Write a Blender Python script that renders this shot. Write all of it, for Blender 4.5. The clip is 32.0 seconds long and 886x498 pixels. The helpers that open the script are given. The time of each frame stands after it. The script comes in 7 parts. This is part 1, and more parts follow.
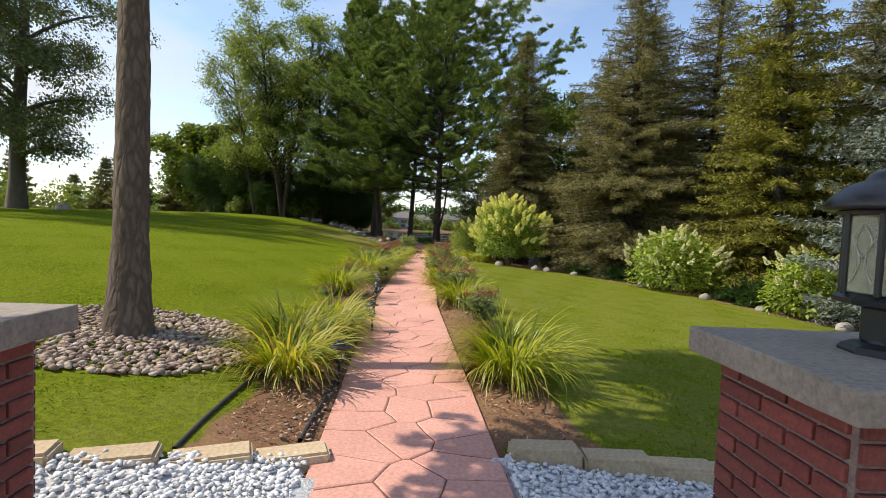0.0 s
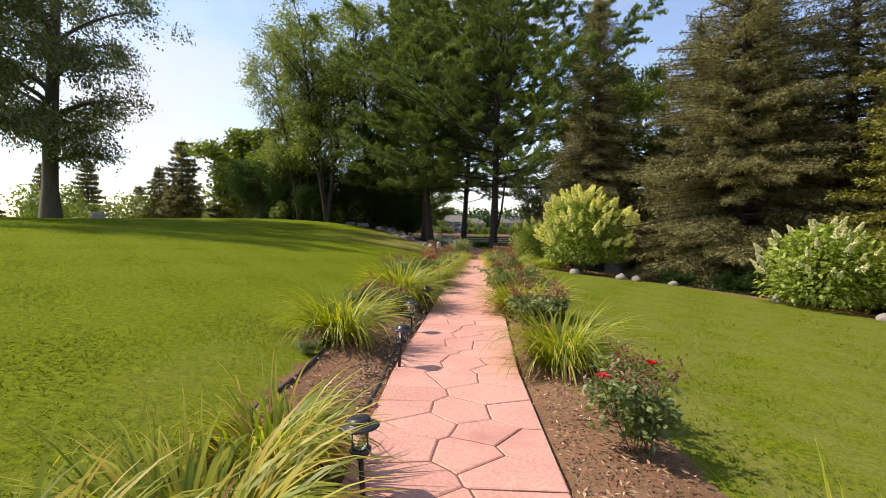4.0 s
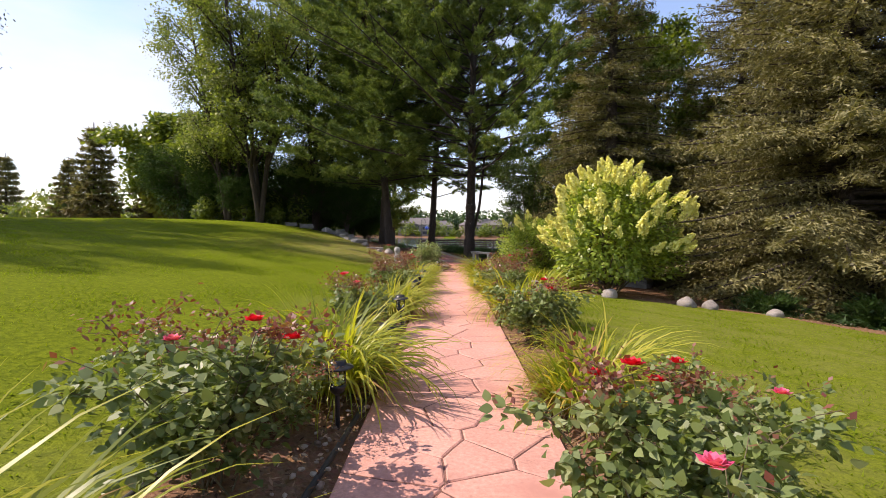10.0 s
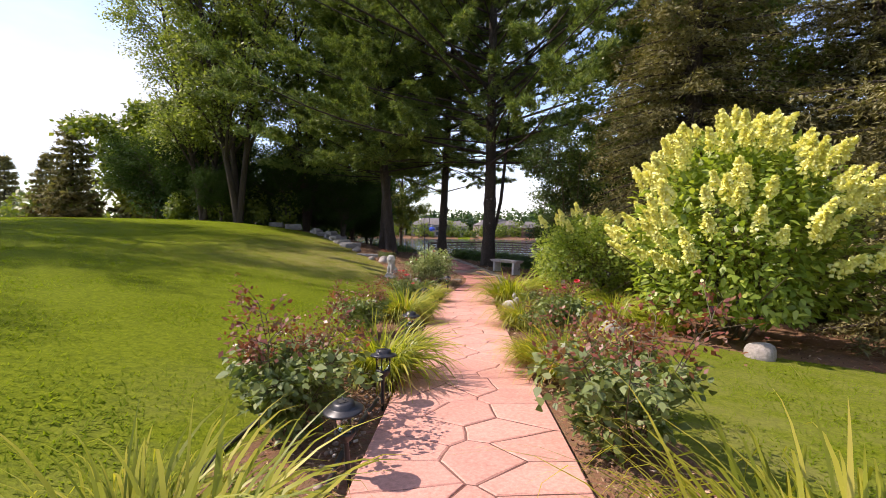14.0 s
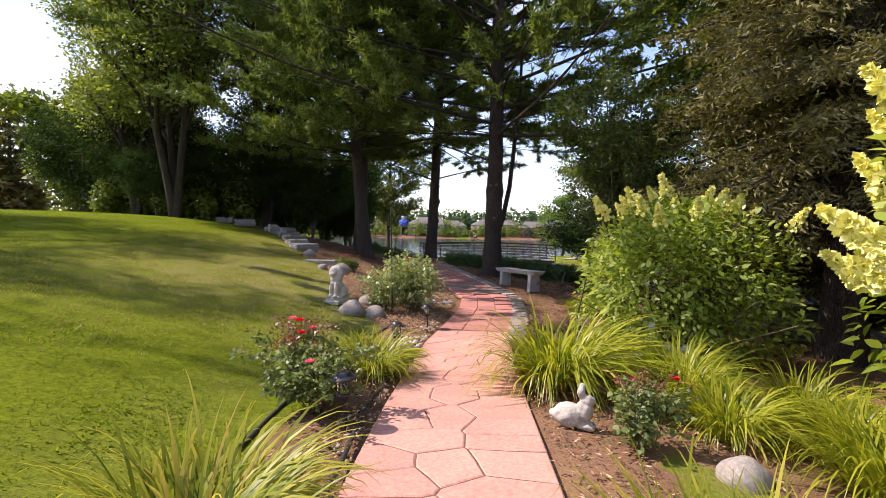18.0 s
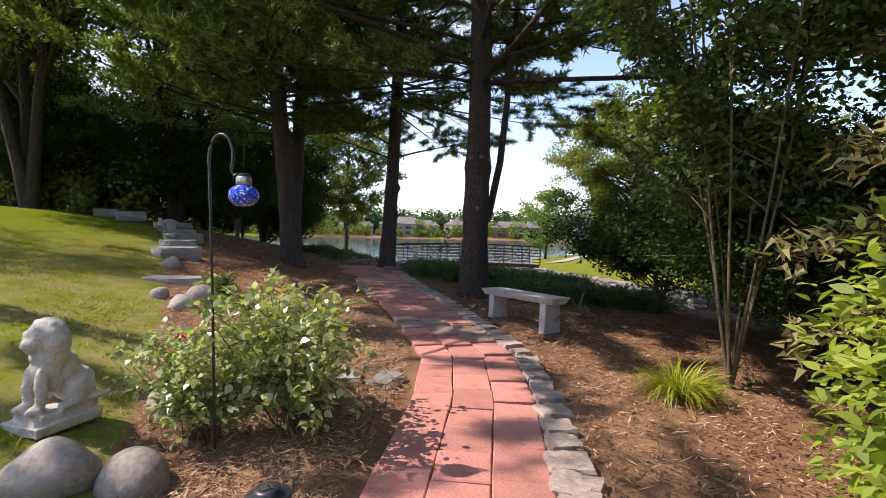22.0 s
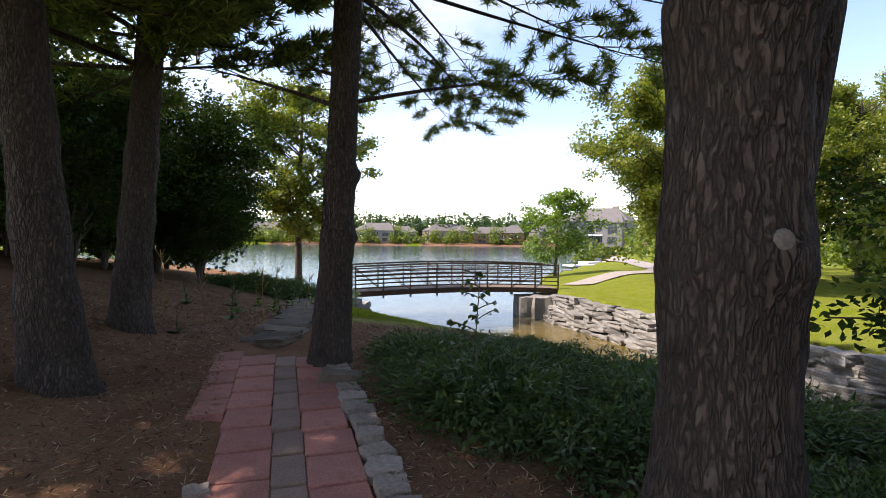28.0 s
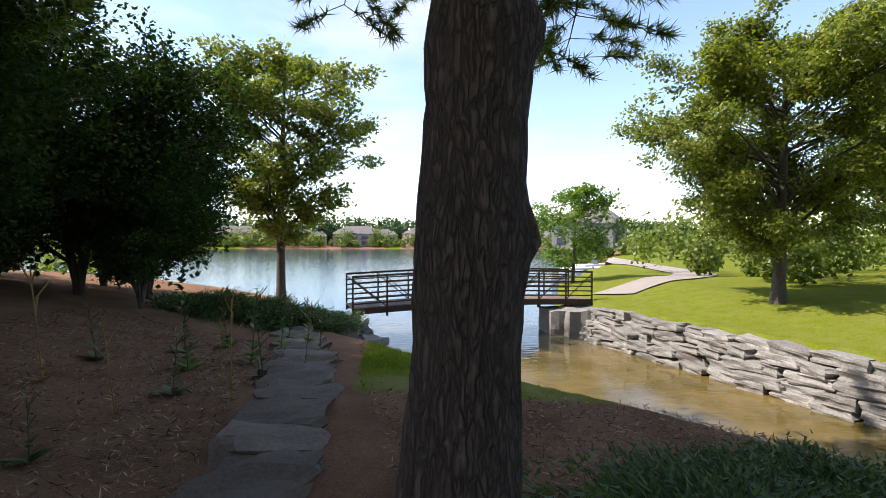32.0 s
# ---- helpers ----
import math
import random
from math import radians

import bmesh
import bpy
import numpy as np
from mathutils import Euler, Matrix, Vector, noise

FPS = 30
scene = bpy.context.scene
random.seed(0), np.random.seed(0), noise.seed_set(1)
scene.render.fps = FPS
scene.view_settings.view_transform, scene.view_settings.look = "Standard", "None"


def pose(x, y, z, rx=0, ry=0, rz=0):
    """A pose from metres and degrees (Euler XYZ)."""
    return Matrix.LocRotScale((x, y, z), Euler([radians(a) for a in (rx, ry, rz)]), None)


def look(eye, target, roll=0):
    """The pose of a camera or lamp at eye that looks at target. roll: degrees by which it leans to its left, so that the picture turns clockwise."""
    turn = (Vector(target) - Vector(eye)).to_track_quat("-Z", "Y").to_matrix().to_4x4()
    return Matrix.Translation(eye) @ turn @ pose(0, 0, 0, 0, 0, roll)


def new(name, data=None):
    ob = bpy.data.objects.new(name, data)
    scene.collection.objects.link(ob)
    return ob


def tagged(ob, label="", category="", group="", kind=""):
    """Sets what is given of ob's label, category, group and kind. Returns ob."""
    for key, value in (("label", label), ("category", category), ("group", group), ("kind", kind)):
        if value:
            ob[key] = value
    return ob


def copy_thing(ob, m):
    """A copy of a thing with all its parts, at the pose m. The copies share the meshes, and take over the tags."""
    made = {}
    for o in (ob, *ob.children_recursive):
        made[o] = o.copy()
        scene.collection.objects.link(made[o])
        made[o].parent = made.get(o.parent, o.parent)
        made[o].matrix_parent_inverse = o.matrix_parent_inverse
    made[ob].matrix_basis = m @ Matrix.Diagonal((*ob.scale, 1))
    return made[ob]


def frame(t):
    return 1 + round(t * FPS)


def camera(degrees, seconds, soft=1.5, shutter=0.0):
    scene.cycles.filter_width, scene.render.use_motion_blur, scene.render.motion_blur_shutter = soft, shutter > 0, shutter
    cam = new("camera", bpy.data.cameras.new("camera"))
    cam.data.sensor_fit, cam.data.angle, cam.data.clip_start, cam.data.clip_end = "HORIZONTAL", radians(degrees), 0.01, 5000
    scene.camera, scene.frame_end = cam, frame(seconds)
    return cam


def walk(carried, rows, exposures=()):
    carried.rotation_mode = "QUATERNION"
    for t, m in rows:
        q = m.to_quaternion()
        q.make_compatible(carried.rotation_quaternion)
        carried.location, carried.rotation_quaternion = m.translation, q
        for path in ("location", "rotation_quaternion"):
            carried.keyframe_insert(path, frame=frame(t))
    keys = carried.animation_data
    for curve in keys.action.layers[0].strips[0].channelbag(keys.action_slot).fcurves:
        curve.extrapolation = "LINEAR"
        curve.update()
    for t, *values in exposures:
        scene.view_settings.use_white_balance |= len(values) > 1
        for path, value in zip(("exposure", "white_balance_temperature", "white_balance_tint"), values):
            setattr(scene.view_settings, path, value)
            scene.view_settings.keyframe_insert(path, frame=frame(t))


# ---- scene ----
cam = camera(83.4, 32.0, soft=0.5)
PATH = [
    (0, (0.217, -0.444, 1.252), (0.293, 1.552, 1.156), 2.4),
    (0.5, (0.245, 0.068, 1.22), (0.311, 2.064, 1.126), 1.9),
    (1, (0.274, 0.512, 1.233), (0.331, 2.509, 1.14), 1.9),
    (1.5, (0.252, 1.003, 1.221), (0.3, 3.0, 1.132), 1.8),
    (2, (0.276, 1.463, 1.183), (0.242, 3.46, 1.097), 1.6),
    (2.5, (0.276, 1.885, 1.184), (0.214, 3.882, 1.102), 1.5),
    (3, (0.289, 2.331, 1.164), (0.187, 4.326, 1.079), 1.2),
    (3.5, (0.217, 2.774, 1.15), (0.075, 4.767, 1.063), 1.2),
    (5.5, (-0.045, 4.749, 1.081), (-0.159, 6.744, 0.999), 1.1),
    (6, (-0.04, 5.251, 1.077), (-0.098, 7.249, 0.996), 1.1),
    (6.5, (-0.032, 5.818, 1.062), (-0.079, 7.816, 0.983), 1.0),
    (7, (-0.044, 6.358, 1.052), (-0.048, 8.356, 0.975), 1.0),
    (7.5, (-0.039, 6.965, 1.047), (-0.019, 8.963, 0.973), 1.0),
    (8, (-0.099, 7.542, 1.035), (-0.082, 9.541, 0.96), 1.0),
    (8.5, (-0.022, 8.119, 1.044), (-0.014, 10.117, 0.969), 0.7),
    (9, (-0.046, 8.65, 1.038), (-0.042, 10.649, 0.966), 0.9),
    (9.5, (-0.033, 9.318, 1.009), (-0.038, 11.317, 0.936), 0.9),
    (10, (-0.067, 9.929, 1.011), (-0.082, 11.928, 0.939), 0.8),
    (10.5, (-0.036, 10.573, 1.028), (-0.059, 12.571, 0.956), 0.7),
    (11, (-0.1, 11.176, 1.023), (-0.129, 13.175, 0.955), 0.7),
    (11.5, (-0.086, 11.76, 0.99), (-0.12, 13.758, 0.923), 0.7),
    (12, (-0.068, 12.383, 1.028), (-0.108, 14.381, 0.961), 0.8),
    (12.5, (-0.024, 12.976, 1.042), (-0.064, 14.974, 0.974), 0.7),
    (13, (-0.053, 13.574, 1.085), (-0.104, 15.573, 1.016), 0.7),
    (13.5, (-0.048, 14.169, 1.072), (-0.109, 16.167, 1.003), 0.7),
    (14, (-0.03, 14.764, 1.057), (-0.102, 16.761, 0.986), 0.7),
    (14.5, (0.021, 15.331, 1.053), (-0.039, 17.329, 0.982), 0.9),
    (16.5, (0.013, 17.799, 1.056), (-0.041, 19.797, 0.987), 1.0),
    (17, (0.02, 18.445, 1.069), (-0.035, 20.443, 0.998), 0.8),
    (17.5, (0.051, 19.156, 1.034), (-0.011, 21.154, 0.964), 0.7),
    (18, (0.072, 19.791, 0.995), (0.009, 21.789, 0.923), 1.0),
    (18.5, (0.064, 20.469, 0.972), (0.0, 22.467, 0.902), 0.8),
    (19, (0.052, 21.102, 0.951), (-0.016, 23.1, 0.881), 1.0),
    (19.5, (0.063, 21.646, 0.949), (-0.003, 23.643, 0.877), 1.1),
    (20, (0.116, 22.252, 0.925), (0.049, 24.25, 0.854), 0.9),
    (20.5, (0.116, 22.795, 0.93), (0.062, 24.793, 0.859), 0.9),
    (21, (0.209, 23.421, 0.917), (0.17, 25.42, 0.846), 1.1),
    (21.5, (0.215, 24.042, 0.933), (0.231, 26.04, 0.865), 1.3),
    (22, (0.234, 24.689, 0.942), (0.279, 26.688, 0.872), 1.2),
    (22.5, (0.181, 25.295, 1.0), (0.232, 27.293, 0.931), 1.4),
    (23, (0.302, 25.917, 1.197), (0.345, 27.915, 1.125), 0.7),
    (23.5, (0.368, 26.511, 1.302), (0.314, 28.509, 1.231), 0.6),
    (24, (0.487, 27.069, 1.35), (0.067, 29.022, 1.274), 0.0),
    (24.5, (0.585, 27.667, 1.318), (0.198, 29.628, 1.244), -1.4),
    (25, (0.662, 28.289, 1.329), (0.385, 30.268, 1.263), 0.4),
    (25.5, (0.596, 28.821, 1.342), (0.342, 30.804, 1.274), -0.8),
    (26, (0.574, 29.472, 1.341), (0.518, 31.47, 1.278), -1.0),
    (26.5, (0.415, 30.151, 1.367), (0.4, 32.15, 1.307), -0.1),
    (28.5, (-0.151, 32.871, 1.387), (0.034, 34.862, 1.341), 0.7),
    (29, (-0.209, 33.45, 1.441), (0.002, 35.438, 1.392), 0.6),
    (29.5, (-0.362, 34.027, 1.461), (-0.145, 36.014, 1.415), 0.5),
    (30, (-0.477, 34.478, 1.475), (-0.258, 36.466, 1.432), 0.3),
    (30.5, (-0.62, 34.98, 1.442), (-0.402, 36.968, 1.404), 0.2),
    (31, (-0.77, 35.389, 1.435), (-0.55, 37.376, 1.399), -0.1),
    (31.5, (-0.91, 35.768, 1.403), (-0.693, 37.755, 1.37), -0.1),
    (32, (-1.171, 36.239, 1.358), (-0.947, 38.226, 1.322), 0.1),
]
walk(cam, [(t, look(eye, target, roll)) for t, eye, target, roll in PATH], ((0, 0.28, 6750, 12), (6, 0.4, 6900, 21), (14, 0.56, 6700, 24), (20, 0.68, 6600, 26), (22.5, 0.75, 6600, 22), (24, 1.02, 6700, 22), (26, 0.75, 6800, 21), (28.5, 0.9, 6750, 20), (32, 0.82, 6500, 17)))

# ---------------------------------------------------------------- light
SUN_TO = Vector((-0.63, 0.03, 0.78)).normalized()
world = bpy.data.worlds.new("world")
scene.world = world
world.use_nodes = True
wt = world.node_tree
for n in list(wt.nodes):
    wt.nodes.remove(n)
w_out = wt.nodes.new("ShaderNodeOutputWorld")
w_bg = wt.nodes.new("ShaderNodeBackground")
w_sky = wt.nodes.new("ShaderNodeTexSky")
w_sky.sky_type = "NISHITA"
w_sky.sun_disc = False
w_sky.sun_elevation = math.asin(SUN_TO.z)
w_sky.sun_rotation = math.atan2(SUN_TO.x, SUN_TO.y)
w_sky.air_density, w_sky.dust_density, w_sky.ozone_density = 1.0, 0.6, 1.2
w_co = wt.nodes.new("ShaderNodeTexCoord")
w_map = wt.nodes.new("ShaderNodeMapping")
w_map.inputs["Scale"].default_value = (1.0, 1.0, 2.6)
w_map.inputs["Location"].default_value = (0.35, 0.2, 0.15)
w_noise = wt.nodes.new("ShaderNodeTexNoise")
w_noise.inputs["Scale"].default_value = 1.7
w_noise.inputs["Detail"].default_value = 7.0
w_noise.inputs["Roughness"].default_value = 0.55
w_ramp = wt.nodes.new("ShaderNodeValToRGB")
w_ramp.color_ramp.elements[0].position = 0.46
w_ramp.color_ramp.elements[1].position = 0.74
w_mix = wt.nodes.new("ShaderNodeMix")
w_mix.data_type = "RGBA"
w_mix.inputs["B"].default_value = (3.7, 3.9, 4.2, 1)
wt.links.new(w_co.outputs["Generated"], w_map.inputs["Vector"])
wt.links.new(w_map.outputs["Vector"], w_noise.inputs["Vector"])
wt.links.new(w_noise.outputs["Fac"], w_ramp.inputs["Fac"])
wt.links.new(w_ramp.outputs["Color"], w_mix.inputs["Factor"])
wt.links.new(w_sky.outputs["Color"], w_mix.inputs["A"])
wt.links.new(w_mix.outputs["Result"], w_bg.inputs["Color"])
w_bg.inputs["Strength"].default_value = 0.19
wt.links.new(w_bg.outputs["Background"], w_out.inputs["Surface"])
sun = new("sun", bpy.data.lights.new("sun", "SUN"))
sun.data.energy, sun.data.angle, sun.data.color = 4.4, radians(0.5), (1.0, 0.93, 0.80)
sun.matrix_world = look(tuple(SUN_TO * 60), (0, 0, 0))

# ---------------------------------------------------------------- materials
def ramp_node(nt, stops):
    r = nt.nodes.new("ShaderNodeValToRGB")
    els = r.color_ramp.elements
    while len(els) < len(stops):
        els.new(0.5)
    for e, (p, c) in zip(els, stops):
        e.position, e.color = p, (*c, 1)
    return r


def mix_node(nt, fac, a, b, mode="MIX"):
    m = nt.nodes.new("ShaderNodeMix")
    m.data_type, m.blend_type = "RGBA", mode
    for key, v in (("Factor", fac), ("A", a), ("B", b)):
        if isinstance(v, (int, float)):
            m.inputs[key].default_value = v
        elif isinstance(v, tuple):
            m.inputs[key].default_value = (*v, 1)
        else:
            nt.links.new(v, m.inputs[key])
    return m.outputs["Result"]


def noise_node(nt, vec, scale, detail=4.0, rough=0.55):
    n = nt.nodes.new("ShaderNodeTexNoise")
    n.inputs["Scale"].default_value, n.inputs["Detail"].default_value, n.inputs["Roughness"].default_value = scale, detail, rough
    nt.links.new(vec, n.inputs["Vector"])
    return n.outputs["Fac"]


def coords(nt, world_space=True):
    if world_space:
        return nt.nodes.new("ShaderNodeNewGeometry").outputs["Position"]
    return nt.nodes.new("ShaderNodeTexCoord").outputs["Object"]


def bump_into(nt, bsdf, height, strength, distance):
    b = nt.nodes.new("ShaderNodeBump")
    b.inputs["Strength"].default_value, b.inputs["Distance"].default_value = strength, distance
    nt.links.new(height, b.inputs["Height"])
    nt.links.new(b.outputs["Normal"], bsdf.inputs["Normal"])


def fresh(name):
    m = bpy.data.materials.new(name)
    m.use_nodes = True
    return m, m.node_tree, m.node_tree.nodes["Principled BSDF"]


def rough_mat(name, dark, light, coarse=3.0, fine=40.0, rough=0.8, bump=0.4, depth=0.01, world_space=False, spread=0.0, metal=0.0, stain=None, stretch=None, plates=0.0):
    """Two scales of variation, a stain and fine relief."""
    m, nt, b = fresh(name)
    vec = coords(nt, world_space)
    if stretch:
        mp = nt.nodes.new("ShaderNodeMapping")
        mp.inputs["Scale"].default_value = stretch
        nt.links.new(vec, mp.inputs["Vector"])
        vec = mp.outputs["Vector"]
    big, small = noise_node(nt, vec, coarse, 3.0), noise_node(nt, vec, fine, 4.0, 0.65)
    col = mix_node(nt, ramp_node_fac(nt, big, 0.3, 0.7), dark, light)
    col = mix_node(nt, 0.55, col, mix_node(nt, ramp_node_fac(nt, small, 0.25, 0.75), tuple(v * 0.55 for v in dark), tuple(min(1, v * 1.25) for v in light)))
    if stain:
        col = mix_node(nt, ramp_node_fac(nt, noise_node(nt, vec, coarse * 0.6, 5.0), 0.58, 0.72), col, stain)
    if spread:
        info = nt.nodes.new("ShaderNodeObjectInfo")
        hsv = nt.nodes.new("ShaderNodeHueSaturation")
        mr = nt.nodes.new("ShaderNodeMapRange")
        mr.inputs["To Min"].default_value, mr.inputs["To Max"].default_value = 1 - spread, 1 + spread
        nt.links.new(info.outputs["Random"], mr.inputs["Value"])
        nt.links.new(mr.outputs["Result"], hsv.inputs["Value"])
        nt.links.new(col, hsv.inputs["Color"])
        col = hsv.outputs["Color"]
    nt.links.new(col, b.inputs["Base Color"])
    b.inputs["Roughness"].default_value, b.inputs["Metallic"].default_value = rough, metal
    relief = mix_node(nt, 0.5, big, small)
    if plates:
        wv = nt.nodes.new("ShaderNodeVectorMath")
        wv.operation = "ADD"
        jig = nt.nodes.new("ShaderNodeTexNoise")
        jig.inputs["Scale"].default_value = plates * 0.8
        nt.links.new(vec, jig.inputs["Vector"])
        sc = nt.nodes.new("ShaderNodeVectorMath")
        sc.operation = "SCALE"
        sc.inputs["Scale"].default_value = 0.09
        nt.links.new(jig.outputs["Color"], sc.inputs[0])
        nt.links.new(vec, wv.inputs[0])
        nt.links.new(sc.outputs["Vector"], wv.inputs[1])
        vor = nt.nodes.new("ShaderNodeTexVoronoi")
        vor.feature = "DISTANCE_TO_EDGE"
        vor.inputs["Scale"].default_value = plates
        nt.links.new(wv.outputs["Vector"], vor.inputs["Vector"])
        edge = ramp_node_fac(nt, vor.outputs["Distance"], 0.0, 0.26)
        col = mix_node(nt, 0.6, col, mix_node(nt, edge, tuple(v * 0.35 for v in dark), col))
        nt.links.new(col, b.inputs["Base Color"])
        relief = mix_node(nt, 0.6, relief, edge)
    if bump:
        bump_into(nt, b, relief, bump, depth)
    return m


def ramp_node_fac(nt, value, lo, hi):
    r = ramp_node(nt, [(lo, (0, 0, 0)), (hi, (1, 1, 1))])
    nt.links.new(value, r.inputs["Fac"])
    return r.outputs["Color"]


def leaf_mat(name, stops, through_light=0.35, rough=0.5, gloss=0.4, island=True, clump=0.35):
    """Leaves: colour varies from leaf to leaf and from bough to bough; some light passes through."""
    m, nt, b = fresh(name)
    geo = nt.nodes.new("ShaderNodeNewGeometry")
    r = ramp_node(nt, stops)
    big = noise_node(nt, geo.outputs["Position"], 0.9, 2.0)
    if island:
        mx = nt.nodes.new("ShaderNodeMath")
        mx.operation = "MULTIPLY_ADD"
        nt.links.new(geo.outputs["Random Per Island"], mx.inputs[0])
        mx.inputs[1].default_value = 1 - clump
        sc = nt.nodes.new("ShaderNodeMath")
        sc.operation = "MULTIPLY"
        nt.links.new(big, sc.inputs[0])
        sc.inputs[1].default_value = clump
        nt.links.new(sc.outputs[0], mx.inputs[2])
        nt.links.new(mx.outputs[0], r.inputs["Fac"])
    else:
        nt.links.new(big, r.inputs["Fac"])
    nt.links.new(r.outputs["Color"], b.inputs["Base Color"])
    b.inputs["Roughness"].default_value = rough
    b.inputs["Specular IOR Level"].default_value = gloss
    t = nt.nodes.new("ShaderNodeBsdfTranslucent")
    warm = mix_node(nt, 1.0, r.outputs["Color"], (1.5, 1.55, 0.6), "MULTIPLY")
    nt.links.new(warm, t.inputs["Color"])
    ms = nt.nodes.new("ShaderNodeMixShader")
    ms.inputs["Fac"].default_value = through_light
    nt.links.new(b.outputs["BSDF"], ms.inputs[1])
    nt.links.new(t.outputs["BSDF"], ms.inputs[2])
    nt.links.new(ms.outputs["Shader"], nt.nodes["Material Output"].inputs["Surface"])
    return m


# ---------------------------------------------------------------- mesh tools
def np_mesh(name, verts, faces, mats, smooth_faces=False, index=None):
    """A mesh from arrays: verts (n, 3), faces (m, k)."""
    verts, faces = np.asarray(verts, np.float32), np.asarray(faces, np.int32)
    me = bpy.data.meshes.new(name)
    n, k = len(faces), faces.shape[1]
    me.vertices.add(len(verts))
    me.vertices.foreach_set("co", verts.ravel())
    me.loops.add(n * k)
    me.loops.foreach_set("vertex_index", faces.ravel())
    me.polygons.add(n)
    me.polygons.foreach_set("loop_start", np.arange(0, n * k, k, dtype=np.int32))
    me.update(calc_edges=True)
    if smooth_faces:
        me.polygons.foreach_set("use_smooth", np.ones(n, bool))
    for m in mats if isinstance(mats, (list, tuple)) else [mats]:
        me.materials.append(m)
    if index is not None:
        me.polygons.foreach_set("material_index", np.asarray(index, np.int32))
    me.validate()
    return me


def put(name, me, parent=None, label="", at=None):
    """Links mesh data as one object, under a parent or at the top."""
    ob = new(name, me)
    if parent is not None:
        ob.parent = parent
    if at is not None:
        ob.matrix_basis = at
    if label:
        tagged(ob, label)
    return ob


def part(name, bm, material, parent, label="", smooth_faces=False):
    me = bpy.data.meshes.new(name)
    if smooth_faces:
        for f in bm.faces:
            f.smooth = True
    bm.to_mesh(me)
    bm.free()
    me.materials.append(material)
    return put(name, me, parent, label)


def thing(name, x, y, z, label, category, group="", kind="", turn=0.0, size=1.0):
    ob = new(name)
    ob.empty_display_size = 0.1
    ob.matrix_basis = pose(x, y, z, 0, 0, turn) @ Matrix.Scale(size, 4)
    return tagged(ob, label, category, group, kind)


def unit(v):
    return v / np.maximum(np.linalg.norm(v, axis=-1, keepdims=True), 1e-9)


def tubes(lines, most=6):
    """Tapered tubes along polylines: a list of (points, radii). Thin twigs get three sides."""
    vs, fs, base = [], [], 0
    for pts, rad in lines:
        pts, rad = np.asarray(pts, float), np.asarray(rad, float)
        sides = 3 if rad[0] < 0.015 and most > 4 and len(lines) > 30 else most
        ang = np.linspace(0, 2 * np.pi, sides, endpoint=False)
        tang = unit(np.gradient(pts, axis=0))
        ref = np.where(np.abs(tang[:, 2:3]) > 0.9, np.array([[1.0, 0, 0]]), np.array([[0, 0, 1.0]]))
        u = unit(np.cross(tang, ref))
        w = np.cross(tang, u)
        ring = pts[:, None] + rad[:, None, None] * (np.cos(ang)[None, :, None] * u[:, None] + np.sin(ang)[None, :, None] * w[:, None])
        n = len(pts)
        vs.append(ring.reshape(-1, 3))
        a = (np.arange(n - 1)[:, None] * sides + np.arange(sides)[None]).ravel() + base
        b = (np.arange(n - 1)[:, None] * sides + (np.arange(sides)[None] + 1) % sides).ravel() + base
        fs.append(np.stack([a, b, b + sides, a + sides], 1))
        base += n * sides
    return np.concatenate(vs), np.concatenate(fs)


def leaf_quads(c, along, normal, length, width):
    """Diamond leaves: base, two flanks, tip."""
    along = unit(along)
    side = unit(np.cross(normal, along))
    length, width = np.broadcast_to(length, (len(c),))[:, None], np.broadcast_to(width, (len(c),))[:, None]
    v = np.stack([c, c + along * length * 0.45 + side * width * 0.5, c + along * length, c + along * length * 0.45 - side * width * 0.5], 1)
    return v.reshape(-1, 3), np.arange(len(c) * 4).reshape(-1, 4)


def leaf_hexes(c, along, normal, length, width):
    """Oval leaves with a pointed tip, cupped along the middle."""
    along = unit(along)
    side = unit(np.cross(normal, along))
    up = np.cross(along, side)
    length, width = np.broadcast_to(length, (len(c),))[:, None], np.broadcast_to(width, (len(c),))[:, None]
    row = [c]
    for a, w in ((0.16, 0.3), (0.42, 0.46), (0.74, 0.27), (1.0, 0.0), (0.74, -0.27), (0.42, -0.46), (0.16, -0.3)):
        row.append(c + along * length * a + side * width * w + up * width * (abs(w) * 0.3 - 0.25 * a * a))
    return np.stack(row, 1).reshape(-1, 3), np.arange(len(c) * 8).reshape(-1, 8)


